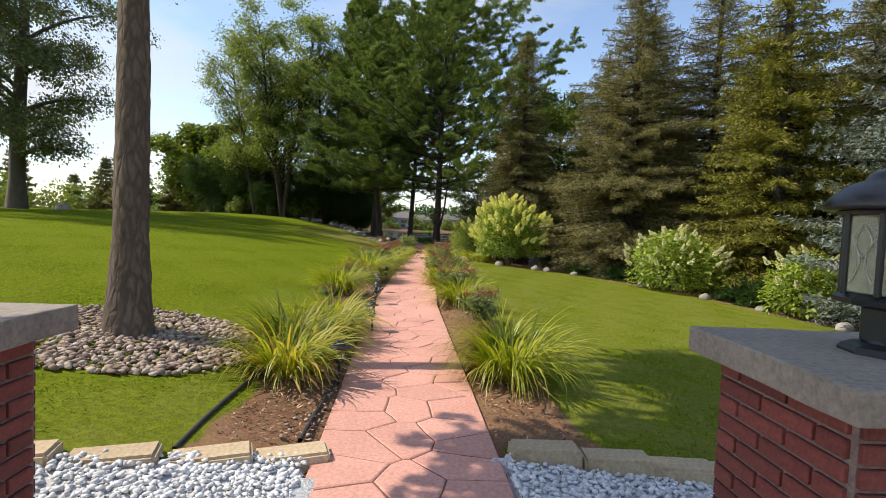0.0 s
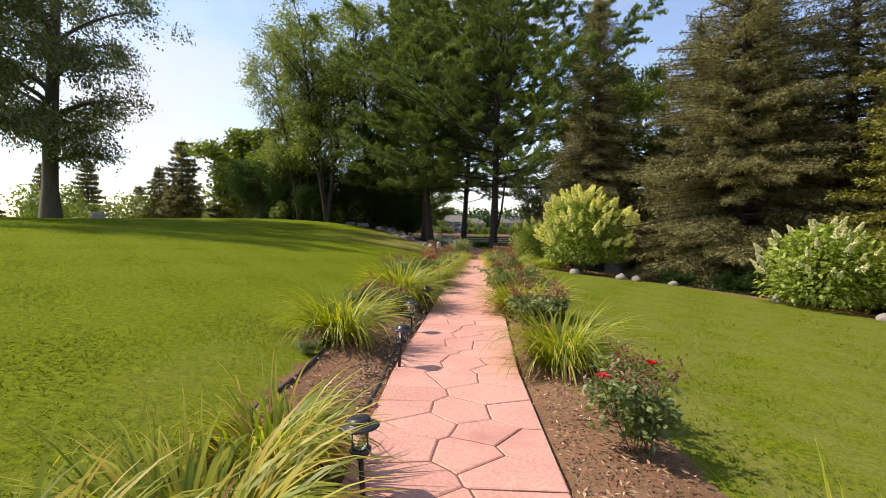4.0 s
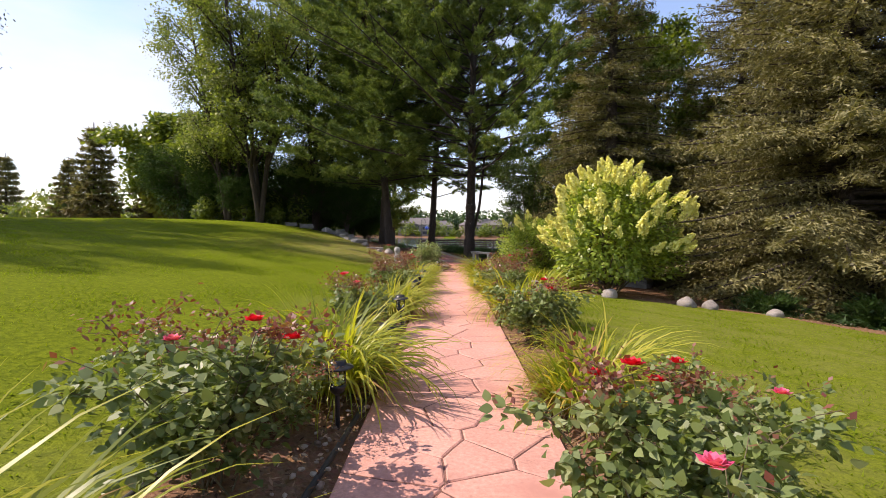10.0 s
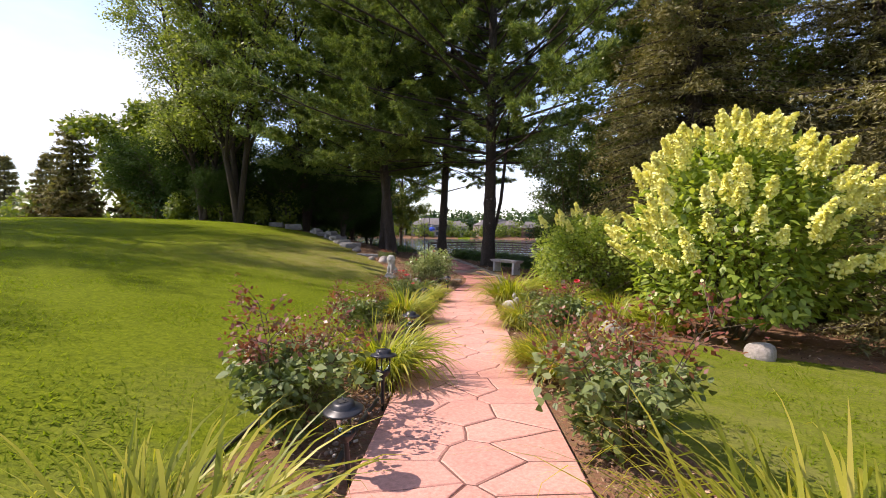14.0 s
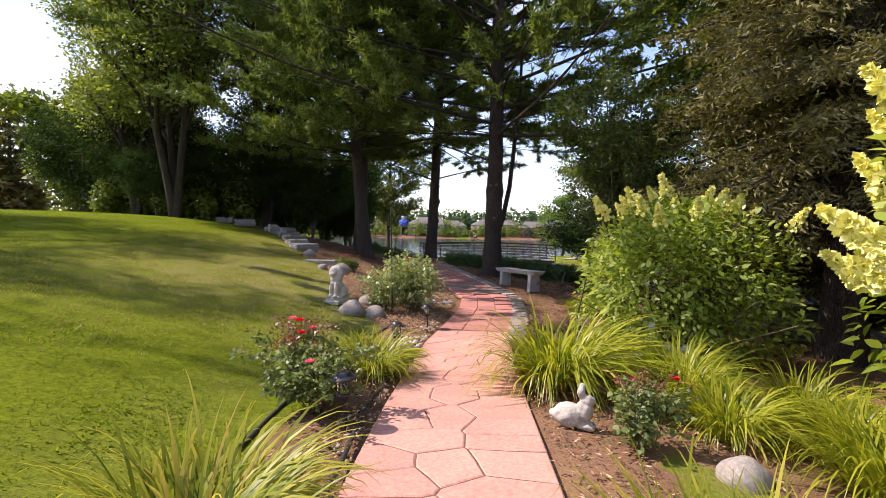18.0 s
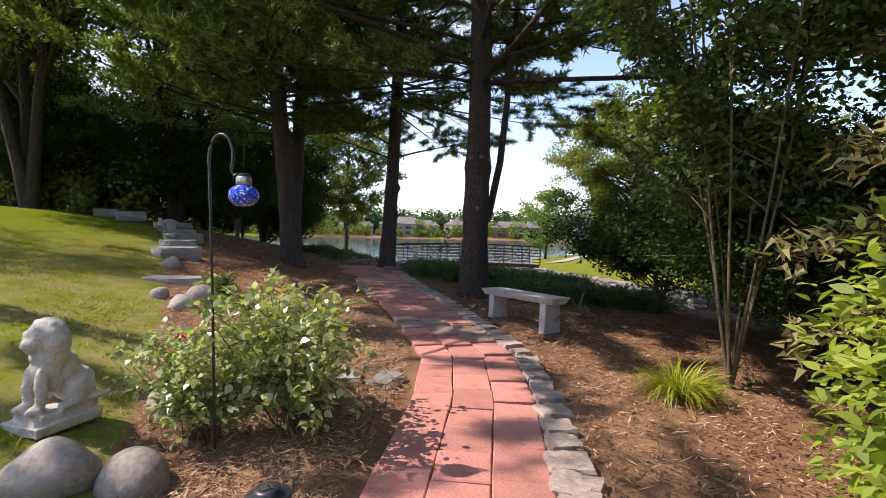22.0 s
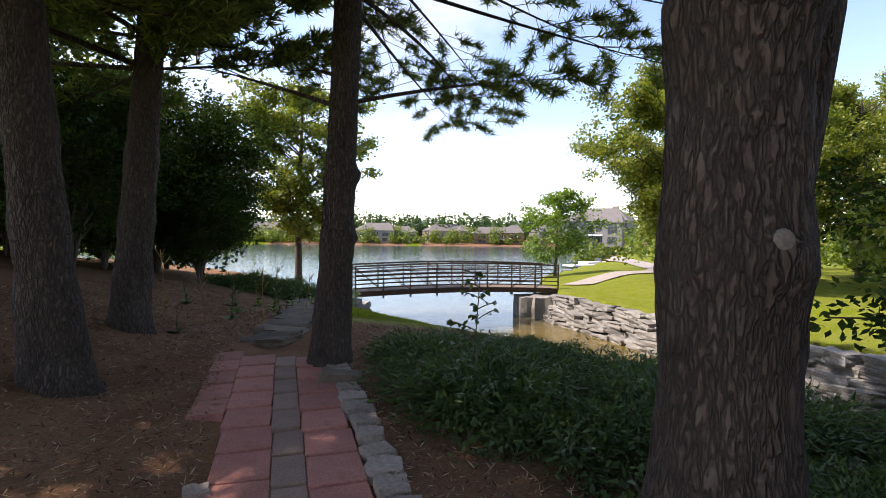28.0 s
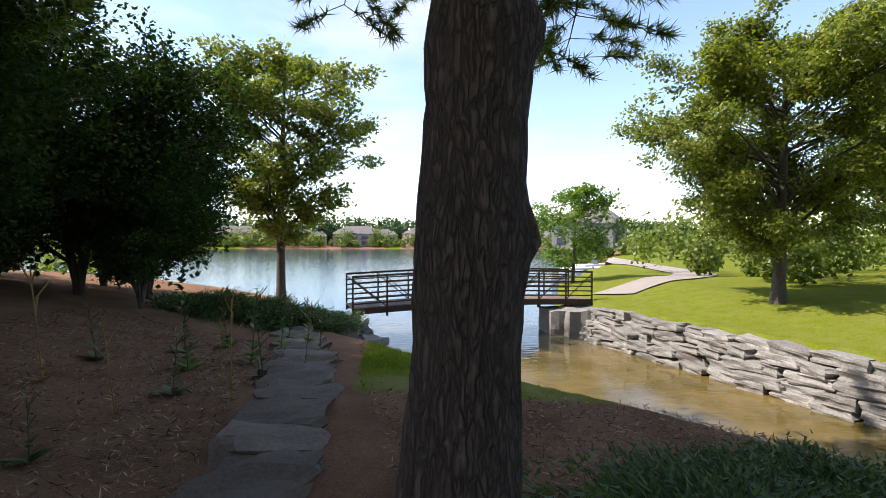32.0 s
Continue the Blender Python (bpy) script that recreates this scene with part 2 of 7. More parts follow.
def bark_trunk(pts, rad, sides=26, rings=90, seed=1.0, knots=(), ridge=0.05):
    """A trunk with furrowed bark, a flared foot and swollen knots (height, azimuth or None, swell, reach)."""
    pts, rad = np.asarray(pts, float), np.asarray(rad, float)
    zz = np.concatenate([np.linspace(pts[0, 2], min(6.0, pts[-1, 2]), rings), np.linspace(min(6.2, pts[-1, 2]), pts[-1, 2], 12)[1:]])
    cx, cy, rr = (np.interp(zz, pts[:, 2], col) for col in (pts[:, 0], pts[:, 1], rad))
    a = np.linspace(0, 2 * np.pi, sides, endpoint=False)
    A, Z = np.meshgrid(a, zz)
    wob = np.sin(Z * 2.1 + seed) * 1.3 + np.sin(Z * 5.3 + 2 * seed) * 0.5
    f = 1 + ridge * (np.abs(np.sin(A * 5.5 + wob)) - 0.5) + ridge * 0.7 * np.sin(A * 13 + Z * 9 + seed) * np.sin(Z * 23 + A * 3) + 0.03 * np.sin(A * 2 + Z * 1.7 + seed)
    f = f + 0.32 * np.exp(-Z / 0.16) * (0.6 + 0.4 * np.sin(A * 4 + seed))
    for kz, ka, sw, reach in knots:
        near = np.exp(-(((Z - kz) / reach) ** 2))
        f = f + sw * near * (1 if ka is None else np.exp(-((np.angle(np.exp(1j * (A - ka))) / 0.5) ** 2)))
    R = rr[:, None] * f
    v = np.stack([cx[:, None] + R * np.cos(A), cy[:, None] + R * np.sin(A), Z], -1).reshape(-1, 3)
    n = len(zz)
    i = (np.arange(n - 1)[:, None] * sides + np.arange(sides)[None]).ravel()
    j = (np.arange(n - 1)[:, None] * sides + (np.arange(sides)[None] + 1) % sides).ravel()
    return v, np.stack([i, j, j + sides, i + sides], 1)


def blades(base, azim, lean, bend, length, width, segs=5, twist=0.3, rng=None):
    """Arching strap leaves, as strips."""
    n = len(base)
    s = np.linspace(0, 1, segs + 1)
    th = lean[:, None] + bend[:, None] * s[None] ** 1.3
    step = (length / segs)[:, None]
    r = np.concatenate([np.zeros((n, 1)), np.cumsum(np.sin(th[:, :-1]) * step, 1)], 1)
    z = np.concatenate([np.zeros((n, 1)), np.cumsum(np.cos(th[:, :-1]) * step, 1)], 1)
    out = np.stack([np.cos(azim), np.sin(azim), np.zeros(n)], 1)
    side = np.stack([-np.sin(azim), np.cos(azim), np.zeros(n)], 1)
    mid = base[:, None] + out[:, None] * r[..., None] + np.array([0, 0, 1.0]) * z[..., None]
    wig = (rng.normal(0, 0.05, (n, 1)) * s[None] ** 2 * length[:, None]) if rng is not None else 0
    mid = mid + side[:, None] * (wig[..., None] if rng is not None else 0)
    w = width[:, None] * np.minimum(1, 0.55 + s * 1.6)[None] * np.clip((1.02 - s) * 2.2, 0.03, 1)[None]
    tilt = side[:, None] * 1.0 + np.array([0, 0, 1.0]) * twist
    a, b = mid - tilt * w[..., None] * 0.5, mid + tilt * w[..., None] * 0.5
    v = np.stack([a, b], 2).reshape(n, -1, 3)
    k = np.arange(segs) * 2
    f = np.stack([k, k + 1, k + 3, k + 2], 1)
    f = (np.arange(n) * (segs + 1) * 2)[:, None, None] + f[None]
    return v.reshape(-1, 3), f.reshape(-1, 4)


ICO_V = None


def ico():
    global ICO_V
    if ICO_V is None:
        bm = bmesh.new()
        bmesh.ops.create_icosphere(bm, subdivisions=1, radius=1)
        ICO_V = (np.array([v.co[:] for v in bm.verts]), np.array([[v.index for v in f.verts] for f in bm.faces]))
        bm.free()
    return ICO_V


def pebbles(c, size, rng, flat=0.7):
    """Many small rough stones in one mesh."""
    v0, f0 = ico()
    n = len(c)
    sc = size[:, None, None] * rng.uniform([0.7, 0.6, flat * 0.6], [1.2, 1.0, flat], (n, 1, 3))
    v = v0[None] * (1 + rng.normal(0, 0.17, (n, len(v0), 1))) * sc
    a = rng.uniform(0, 6.28, n)
    ca, sa = np.cos(a)[:, None], np.sin(a)[:, None]
    v = np.stack([v[..., 0] * ca - v[..., 1] * sa, v[..., 0] * sa + v[..., 1] * ca, v[..., 2]], -1) + c[:, None]
    f = (np.arange(n) * len(v0))[:, None, None] + f0[None]
    return v.reshape(-1, 3), f.reshape(-1, 3)


def rock_mesh(name, mat, size, seed, rough=0.16, bev=3, blocky=0.0):
    """A boulder or block, uneven all over, sitting a little in the ground."""
    bm = bmesh.new()
    if blocky:
        bmesh.ops.create_cube(bm, size=2)
        bmesh.ops.subdivide_edges(bm, edges=bm.edges[:], cuts=4, use_grid_fill=True)
    else:
        bmesh.ops.create_icosphere(bm, subdivisions=bev, radius=1)
    off = Vector((seed * 7.3, seed * 3.1, seed * 1.7))
    for v in bm.verts:
        p = v.co.copy()
        if blocky:
            q = p.normalized() * 1.25
            p = p.lerp(q, 0.28 * (1 - blocky) + 0.12)
        k = 1 + rough * noise.noise(p * 1.1 + off) * 2 + rough * 0.5 * noise.noise(p * 3.1 + off)
        v.co = Vector((p.x * k * size[0], p.y * k * size[1], p.z * k * size[2]))
    for f in bm.faces:
        f.smooth = not blocky
    me = bpy.data.meshes.new(name)
    bm.to_mesh(me)
    bm.free()
    me.materials.append(mat)
    return me


def box_bm(sx, sy, sz, bevel=0.0, at=(0, 0, 0), bm=None, segs=1):
    bm = bm or bmesh.new()
    made = bmesh.ops.create_cube(bm, size=1)["verts"]
    bmesh.ops.scale(bm, vec=(sx, sy, sz), verts=made)
    bmesh.ops.translate(bm, vec=at, verts=made)
    if bevel:
        edges = list({e for v in made for e in v.link_edges})
        bmesh.ops.bevel(bm, geom=edges, offset=bevel, segments=segs, affect="EDGES", profile=0.6)
    return bm


def lathe_bm(profile, sides=16, bm=None, at=(0, 0, 0)):
    """A turned form from (radius, height) pairs."""
    bm = bm or bmesh.new()
    rings = []
    for r, z in profile:
        rings.append([bm.verts.new((at[0] + r * math.cos(2 * math.pi * i / sides), at[1] + r * math.sin(2 * math.pi * i / sides), at[2] + z)) for i in range(sides)])
    for a, b in zip(rings, rings[1:]):
        for i in range(sides):
            j = (i + 1) % sides
            bm.faces.new((a[i], a[j], b[j], b[i]))
    for ring, flip in ((rings[0], True), (rings[-1], False)):
        bm.faces.new(ring[::-1] if flip else ring)
    return bm

# ---------------------------------------------------------------- the lie of the land
WATER = -2.2
PX = ([-8, 1.8, 7.2, 14, 20, 23.2, 25.7, 27, 28.5, 29.8, 31.3, 32.5, 34, 36, 38.2, 41, 44, 48, 53, 60], [0.45, 0.19, -0.04, 0.02, 0.03, 0.08, 0.2, 0.4, 0.6, 0.65, 0.3, -0.02, -0.45, -0.95, -1.6, -1.95, -2.2, -2.2, -2.6, -2.6])
PZ = ([-8, 17, 20, 23, 26, 28, 30, 33, 36, 38, 41, 46, 52, 60], [0.0, 0.0, -0.1, -0.2, -0.33, -0.36, -0.33, -0.2, -0.1, -0.03, -0.12, -0.5, -1.0, -1.2])
NEAR_BANK = ([-60, 10, 20, 30, 33, 37, 40.5, 43.5, 47.5, 50.8, 56.6, 60, 64], [60, 30, 20, 14, 11.3, 8, 5, 2.5, 0.3, -0.9, -2.2, -6, -40])
FAR_BANK = ([-60, 10, 20, 30, 35, 38.5, 42, 45.3, 48.7, 53, 57, 62, 70, 88, 130, 180, 240, 300], [66, 35, 24, 17, 14.5, 12, 9.6, 8.2, 7.4, 6.2, 6.9, 7.6, 12, 22, 44, 66, 130, 400])
LAWN_RIGHT = ([-20, 5, 11, 14.8, 16.7, 19.9, 20.8, 21.4, 23], [11, 10.5, 10, 9.1, 7.9, 6.4, 3.6, 2.2, 1.0])
ROCK_LINE = ([26, 26.6, 28, 30.2, 31.7, 33.8, 36.4, 37.6, 40, 42, 60], [-0.8, -1.1, -1.7, -2.7, -3.5, -4.4, -5.7, -6.6, -9.5, -16, -60])


def ease(a, b, v):
    v = np.clip((v - a) / (b - a), 0, 1)
    return v * v * (3 - 2 * v)


def path_x(y):
    return np.interp(y, *PX)


def path_z(y):
    return np.interp(y, *PZ)


def H(x, y):
    """Height of the ground."""
    x, y = np.asarray(x, float), np.asarray(y, float)
    d, pz = x - path_x(y), path_z(y)
    e = np.maximum(0, -d - 0.55)
    late = np.maximum(0, e - np.interp(y, [10, 24], [0.0, 1.0]))
    amp = np.interp(y, [10, 28, 38, 43, 50, 57], [1.3, 1.4, 2.3, 2.2, 1.2, 0.4])
    left = pz * np.exp(-e / 6) + amp * (1 - np.exp(-late / 8))
    cap = 1.5 - 0.03 * np.maximum(0, -x - 15)
    left = -0.15 * np.log(np.exp(-left / 0.15) + np.exp(-cap / 0.15))
    right = pz - 0.085 * np.maximum(0, np.minimum(d, 14) - 0.55)
    z = np.where(d < 0, left, right)
    s = x - np.interp(y, *NEAR_BANK)
    z = z + (-2.3 - z) * ease(-3.2, 0.0, s)
    z = z - 0.5 * ease(0, 1.2, s)
    shore = np.interp(x, [-200, -60, -24, -14, -3, 4], [110, 96, 61, 58.5, 56.5, 57.5])
    z = z + (-3.0 - z) * ease(-2.5, 1.0, y - shore)
    u = x - np.interp(y, *FAR_BANK)
    land = -1.0 + 0.65 * ease(0.3, 4.5, u) * (1 - 0.5 * ease(55, 66, y)) + np.minimum(2.5, 0.012 * np.maximum(0, u - 6))
    z = np.where(u > 0.25, land, z)
    beyond = ease(232, 244, y)
    z = z + (-1.7 + 0.03 * np.clip(y - 244, 0, 150) - z) * beyond
    return z


def hz(x, y):
    return float(H(x, y))


def bed_at(x, y):
    """Above 0 in the planted beds, below 0 in grass."""
    px = path_x(y)
    w = 1.0 + 0.12 * np.sin(y * 1.3)
    s1 = np.minimum(np.minimum(x - (px - 0.35 - w * 0.75), px + 0.3 - x), np.minimum(y - 1.95, 29 - y))
    s2 = np.minimum(np.minimum(px + 0.45 + w * 0.72 - x, x - px + 0.3), np.minimum(y - 2.3, 30 - y))
    s3 = np.minimum(x - np.interp(y, *ROCK_LINE), y - 25.8)
    s4 = x - np.interp(y, *LAWN_RIGHT) - np.where(y > 42, 100, 0)
    strip = np.minimum(np.minimum(x + 1.5, 4.0 - x), y - 41.2)
    s = np.maximum(np.maximum(s1, s2), np.maximum(s3, s4))
    s = np.where(strip > -0.3, np.minimum(s, -strip), s)
    s = np.where(x - np.interp(y, *FAR_BANK) > -0.5, -0.6, s)
    return np.clip(s, -1, 1)


# ---------------------------------------------------------------- ground
def ground_material():
    m, nt, b = fresh("ground")
    pos = coords(nt)
    bed = nt.nodes.new("ShaderNodeAttribute")
    bed.attribute_name = "bed"
    dry = nt.nodes.new("ShaderNodeAttribute")
    dry.attribute_name = "dry"
    wob = noise_node(nt, pos, 5.0, 4.0)
    add = nt.nodes.new("ShaderNodeMath")
    add.operation = "MULTIPLY_ADD"
    nt.links.new(wob, add.inputs[0])
    add.inputs[1].default_value = 0.25
    nt.links.new(bed.outputs["Fac"], add.inputs[2])
    mask = ramp_node_fac(nt, add.outputs[0], 0.10, 0.16)
    g_big, g_mid, g_fine = noise_node(nt, pos, 0.35, 3.0), noise_node(nt, pos, 2.6, 4.0), noise_node(nt, pos, 70.0, 3.0)
    lawn = mix_node(nt, ramp_node_fac(nt, g_big, 0.35, 0.65), (0.10, 0.142, 0.007), (0.14, 0.185, 0.010))
    lawn = mix_node(nt, ramp_node_fac(nt, g_mid, 0.45, 0.75), lawn, (0.13, 0.175, 0.016))
    g_tuft = noise_node(nt, pos, 22.0, 4.0, 0.7)
    lawn = mix_node(nt, 0.6, lawn, mix_node(nt, ramp_node_fac(nt, g_fine, 0.3, 0.7), (0.04, 0.06, 0.004), (0.21, 0.25, 0.012)))
    lawn = mix_node(nt, 0.55, lawn, mix_node(nt, ramp_node_fac(nt, g_tuft, 0.35, 0.65), (0.045, 0.068, 0.004), (0.19, 0.225, 0.012)))
    dadd = nt.nodes.new("ShaderNodeMath")
    dadd.operation = "MULTIPLY"
    nt.links.new(dry.outputs["Fac"], dadd.inputs[0])
    nt.links.new(ramp_node_fac(nt, g_mid, 0.3, 0.6), dadd.inputs[1])
    lawn = mix_node(nt, dadd.outputs[0], lawn, (0.225, 0.2, 0.075))
    vor = nt.nodes.new("ShaderNodeTexVoronoi")
    vor.inputs["Scale"].default_value = 42.0
    nt.links.new(pos, vor.inputs["Vector"])
    m_mid, m_fine = noise_node(nt, pos, 1.7, 4.0), noise_node(nt, pos, 55.0, 5.0, 0.7)
    mul = mix_node(nt, ramp_node_fac(nt, m_mid, 0.3, 0.7), (0.19, 0.10, 0.057), (0.39, 0.225, 0.13))
    mul = mix_node(nt, 0.5, mul, mix_node(nt, ramp_node_fac(nt, m_fine, 0.3, 0.75), (0.05, 0.025, 0.014), (0.36, 0.22, 0.13)))
    mul = mix_node(nt, 0.18, mul, vor.outputs["Color"], "MULTIPLY")
    col = mix_node(nt, mask, lawn, mul)
    nt.links.new(col, b.inputs["Base Color"])
    b.inputs["Roughness"].default_value = 0.95
    b.inputs["Specular IOR Level"].default_value = 0.03
    bump_into(nt, b, mix_node(nt, 0.5, g_fine, m_fine), 0.7, 0.02)
    return m


def spaced(lo, hi, step, far, growth=1.22):
    mid = list(np.arange(lo, hi + 1e-6, step))
    a, b, s, q = [], [], step, step
    v, w = lo, hi
    while v > -far:
        s *= growth
        v -= s
        a.append(v)
    while w < far:
        q *= growth
        w += q
        b.append(w)
    return np.array(a[::-1] + mid + b)


GX = spaced(-13.0, 16.0, 0.26, 1500)
GY = np.concatenate([spaced(-8.0, 66.0, 0.26, 8.0)[:-1], [68, 71, 75, 80, 87, 96, 108, 124, 144, 168, 195, 220, 230, 234, 238, 242, 246, 252, 262, 280, 310, 360, 440, 600, 900, 1500]])
GY = np.concatenate([[-1500, -600, -250, -110, -50, -25, -14], GY[GY >= -10.0]])
gx, gy = np.meshgrid(GX, GY)
gz = H(gx, gy) + np.where(np.abs(gx) < 30, 0.012 * np.sin(gx * 3.1 + gy) * np.sin(gy * 2.3), 0)
gap = np.abs(gx - path_x(gy))
gz = gz - 0.05 * (gap < 0.62) * (gy < 39)
nx = len(GX)
gi = (np.arange(len(GY) - 1)[:, None] * nx + np.arange(nx - 1)[None]).ravel()
g_me = np_mesh("ground", np.stack([gx, gy, gz], -1).reshape(-1, 3), np.stack([gi, gi + 1, gi + nx + 1, gi + nx], 1), ground_material(), True)
att = g_me.attributes.new("bed", "FLOAT", "POINT")
att.data.foreach_set("value", bed_at(gx, gy).ravel().astype(np.float32))
att = g_me.attributes.new("dry", "FLOAT", "POINT")
dryness = 0.9 * ease(23.5, 28.5, gy) * ease(-8, -3, gx) * (gy < 42) + 0.2 * np.exp(-((np.abs(gap - 1.5)) / 0.5) ** 2) * (gy < 30) + 0.3 * ease(0, 2, gap) * (gx > 0) * (gy < 30)
dryness = np.where((gx - np.interp(gy, *FAR_BANK) > 0) & (gy > 30), 0.3, dryness)
att.data.foreach_set("value", dryness.ravel().astype(np.float32))
tagged(put("ground", g_me), "mown green lawn and brown mulch beds sloping to a lake", "ground", kind="structure")


# ---------------------------------------------------------------- water
def water_material():
    m, nt, b = fresh("water")
    pos = coords(nt)
    sep = nt.nodes.new("ShaderNodeSeparateXYZ")
    nt.links.new(pos, sep.inputs[0])
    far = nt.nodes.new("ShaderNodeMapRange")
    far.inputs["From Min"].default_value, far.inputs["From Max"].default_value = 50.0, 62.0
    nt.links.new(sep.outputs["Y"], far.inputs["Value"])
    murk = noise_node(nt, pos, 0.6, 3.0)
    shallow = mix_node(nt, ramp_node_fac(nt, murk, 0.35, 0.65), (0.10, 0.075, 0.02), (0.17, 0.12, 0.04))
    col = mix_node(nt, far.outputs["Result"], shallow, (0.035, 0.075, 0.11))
    nt.links.new(col, b.inputs["Base Color"])
    b.inputs["Roughness"].default_value = 0.06
    b.inputs["IOR"].default_value = 1.33
    mp = nt.nodes.new("ShaderNodeMapping")
    mp.inputs["Scale"].default_value = (0.8, 2.2, 1.0)
    nt.links.new(pos, mp.inputs["Vector"])
    rip = noise_node(nt, mp.outputs["Vector"], 2.2, 4.0)
    bump_into(nt, b, rip, 0.22, 0.05)
    return m


wx, wy = np.meshgrid(np.linspace(-700, 500, 25), np.concatenate([np.linspace(25, 70, 16), np.linspace(80, 262, 8)]))
wi = (np.arange(len(wx) - 1)[:, None] * 25 + np.arange(24)[None]).ravel()
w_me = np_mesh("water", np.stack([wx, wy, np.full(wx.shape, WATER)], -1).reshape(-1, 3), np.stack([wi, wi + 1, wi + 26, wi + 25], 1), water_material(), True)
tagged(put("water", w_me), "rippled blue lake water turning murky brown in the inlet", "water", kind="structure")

# ---------------------------------------------------------------- plant materials
BARK_PINE = rough_mat("bark_pine", (0.045, 0.032, 0.025), (0.145, 0.108, 0.085), 6, 45, 0.95, 1.0, 0.035, stretch=(1, 1, 0.28), stain=(0.14, 0.12, 0.10), plates=30.0)
BARK_GREY = rough_mat("bark_grey", (0.055, 0.046, 0.037), (0.14, 0.118, 0.092), 5, 40, 0.95, 0.8, 0.02, stretch=(1, 1, 0.25))
BARK_MAPLE = rough_mat("bark_maple", (0.10, 0.068, 0.046), (0.18, 0.128, 0.09), 5, 30, 0.9, 0.7, 0.012, stretch=(1, 1, 0.3), stain=(0.17, 0.14, 0.11), plates=16.0)
WOOD_CANE = rough_mat("cane", (0.07, 0.06, 0.03), (0.15, 0.12, 0.06), 9, 60, 0.8, 0.3, 0.005)
SCAR = rough_mat("pruning_scar", (0.10, 0.08, 0.065), (0.27, 0.235, 0.2), 18, 70, 0.9, 0.5, 0.01)
NEEDLE_PINE = leaf_mat("pine_needles", [(0.0, (0.045, 0.075, 0.024)), (0.5, (0.135, 0.195, 0.052)), (1.0, (0.36, 0.42, 0.11))], 0.28, 0.5, 0.3)
NEEDLE_SPRUCE = leaf_mat("spruce_needles", [(0.0, (0.075, 0.07, 0.03)), (0.5, (0.18, 0.165, 0.065)), (1.0, (0.36, 0.32, 0.14))], 0.2, 0.55, 0.3)
NEEDLE_GOLD = leaf_mat("golden_spruce_needles", [(0.0, (0.085, 0.09, 0.014)), (0.5, (0.19, 0.185, 0.028)), (1.0, (0.33, 0.30, 0.055))], 0.2, 0.55, 0.3)
NEEDLE_BLUE = leaf_mat("blue_spruce_needles", [(0.0, (0.08, 0.11, 0.10)), (0.5, (0.16, 0.19, 0.17)), (1.0, (0.26, 0.29, 0.26))], 0.12, 0.55, 0.3)
LEAF_GREEN = leaf_mat("green_leaves", [(0.0, (0.06, 0.095, 0.012)), (0.5, (0.13, 0.175, 0.024)), (1.0, (0.23, 0.26, 0.045))], 0.4, 0.45, 0.5)
LEAF_GREY = leaf_mat("grey_green_leaves", [(0.0, (0.06, 0.075, 0.032)), (0.5, (0.125, 0.15, 0.06)), (1.0, (0.26, 0.28, 0.13))], 0.25, 0.5, 0.4)
LEAF_BIRCH = leaf_mat("birch_leaves", [(0.0, (0.075, 0.105, 0.028)), (0.5, (0.165, 0.205, 0.05)), (1.0, (0.33, 0.37, 0.11))], 0.45, 0.45, 0.5)
LEAF_MAPLE = leaf_mat("turning_maple_leaves", [(0.0, (0.07, 0.105, 0.016)), (0.5, (0.15, 0.195, 0.03)), (0.84, (0.29, 0.29, 0.05)), (1.0, (0.40, 0.24, 0.065))], 0.42, 0.45, 0.5)
LEAF_DARK = leaf_mat("dark_leaves", [(0.0, (0.022, 0.05, 0.015)), (0.6, (0.045, 0.09, 0.022)), (1.0, (0.09, 0.15, 0.04))], 0.35, 0.45, 0.4)
# shade over the burning bushes is put into these darkened leaf colours
LEAF_SHADED = leaf_mat("shaded_green_leaves", [(0.0, (0.018, 0.038, 0.012)), (0.6, (0.042, 0.078, 0.02)), (1.0, (0.085, 0.14, 0.036))], 0.2, 0.75, 0.06)
LEAF_MID = leaf_mat("mid_green_leaves", [(0.0, (0.035, 0.065, 0.014)), (0.6, (0.08, 0.125, 0.028)), (1.0, (0.17, 0.22, 0.06))], 0.3, 0.4, 0.5)
LEAF_BRIGHT = leaf_mat("bright_leaves", [(0.0, (0.06, 0.12, 0.015)), (0.5, (0.12, 0.20, 0.025)), (1.0, (0.20, 0.28, 0.045))], 0.42, 0.4, 0.5)


# ---------------------------------------------------------------- trees
def trunk_line(rng, height, r, lean=(0, 0), n=10, wob=0.03, flare=1.35):
    s = np.linspace(0, 1, n)
    p = np.stack([lean[0] * s + wob * height * 0.12 * np.sin(s * 7 + rng.uniform(0, 6)), lean[1] * s + wob * height * 0.12 * np.sin(s * 6 + rng.uniform(0, 6)), s * height], 1)
    p[:, :2] -= p[0, :2]
    rad = r * (1 - 0.9 * s) ** 0.75
    rad[0] *= flare
    return p, np.maximum(rad, 0.012)


def limb(rng, start, azim, rise, length, r, n=6, droop=0.0, curl=0.25, least=0.006):
    s = np.linspace(0, 1, n)
    a = azim + curl * rng.normal() * s
    out = np.cumsum(np.stack([np.cos(a), np.sin(a)], 1) * np.cos(rise) * length / (n - 1), 0)
    out -= out[0]
    z = np.sin(rise) * length * s - droop * length * s**2
    p = np.concatenate([out, z[:, None]], 1) + start
    return p, np.maximum(r * (1 - 0.85 * s), least)


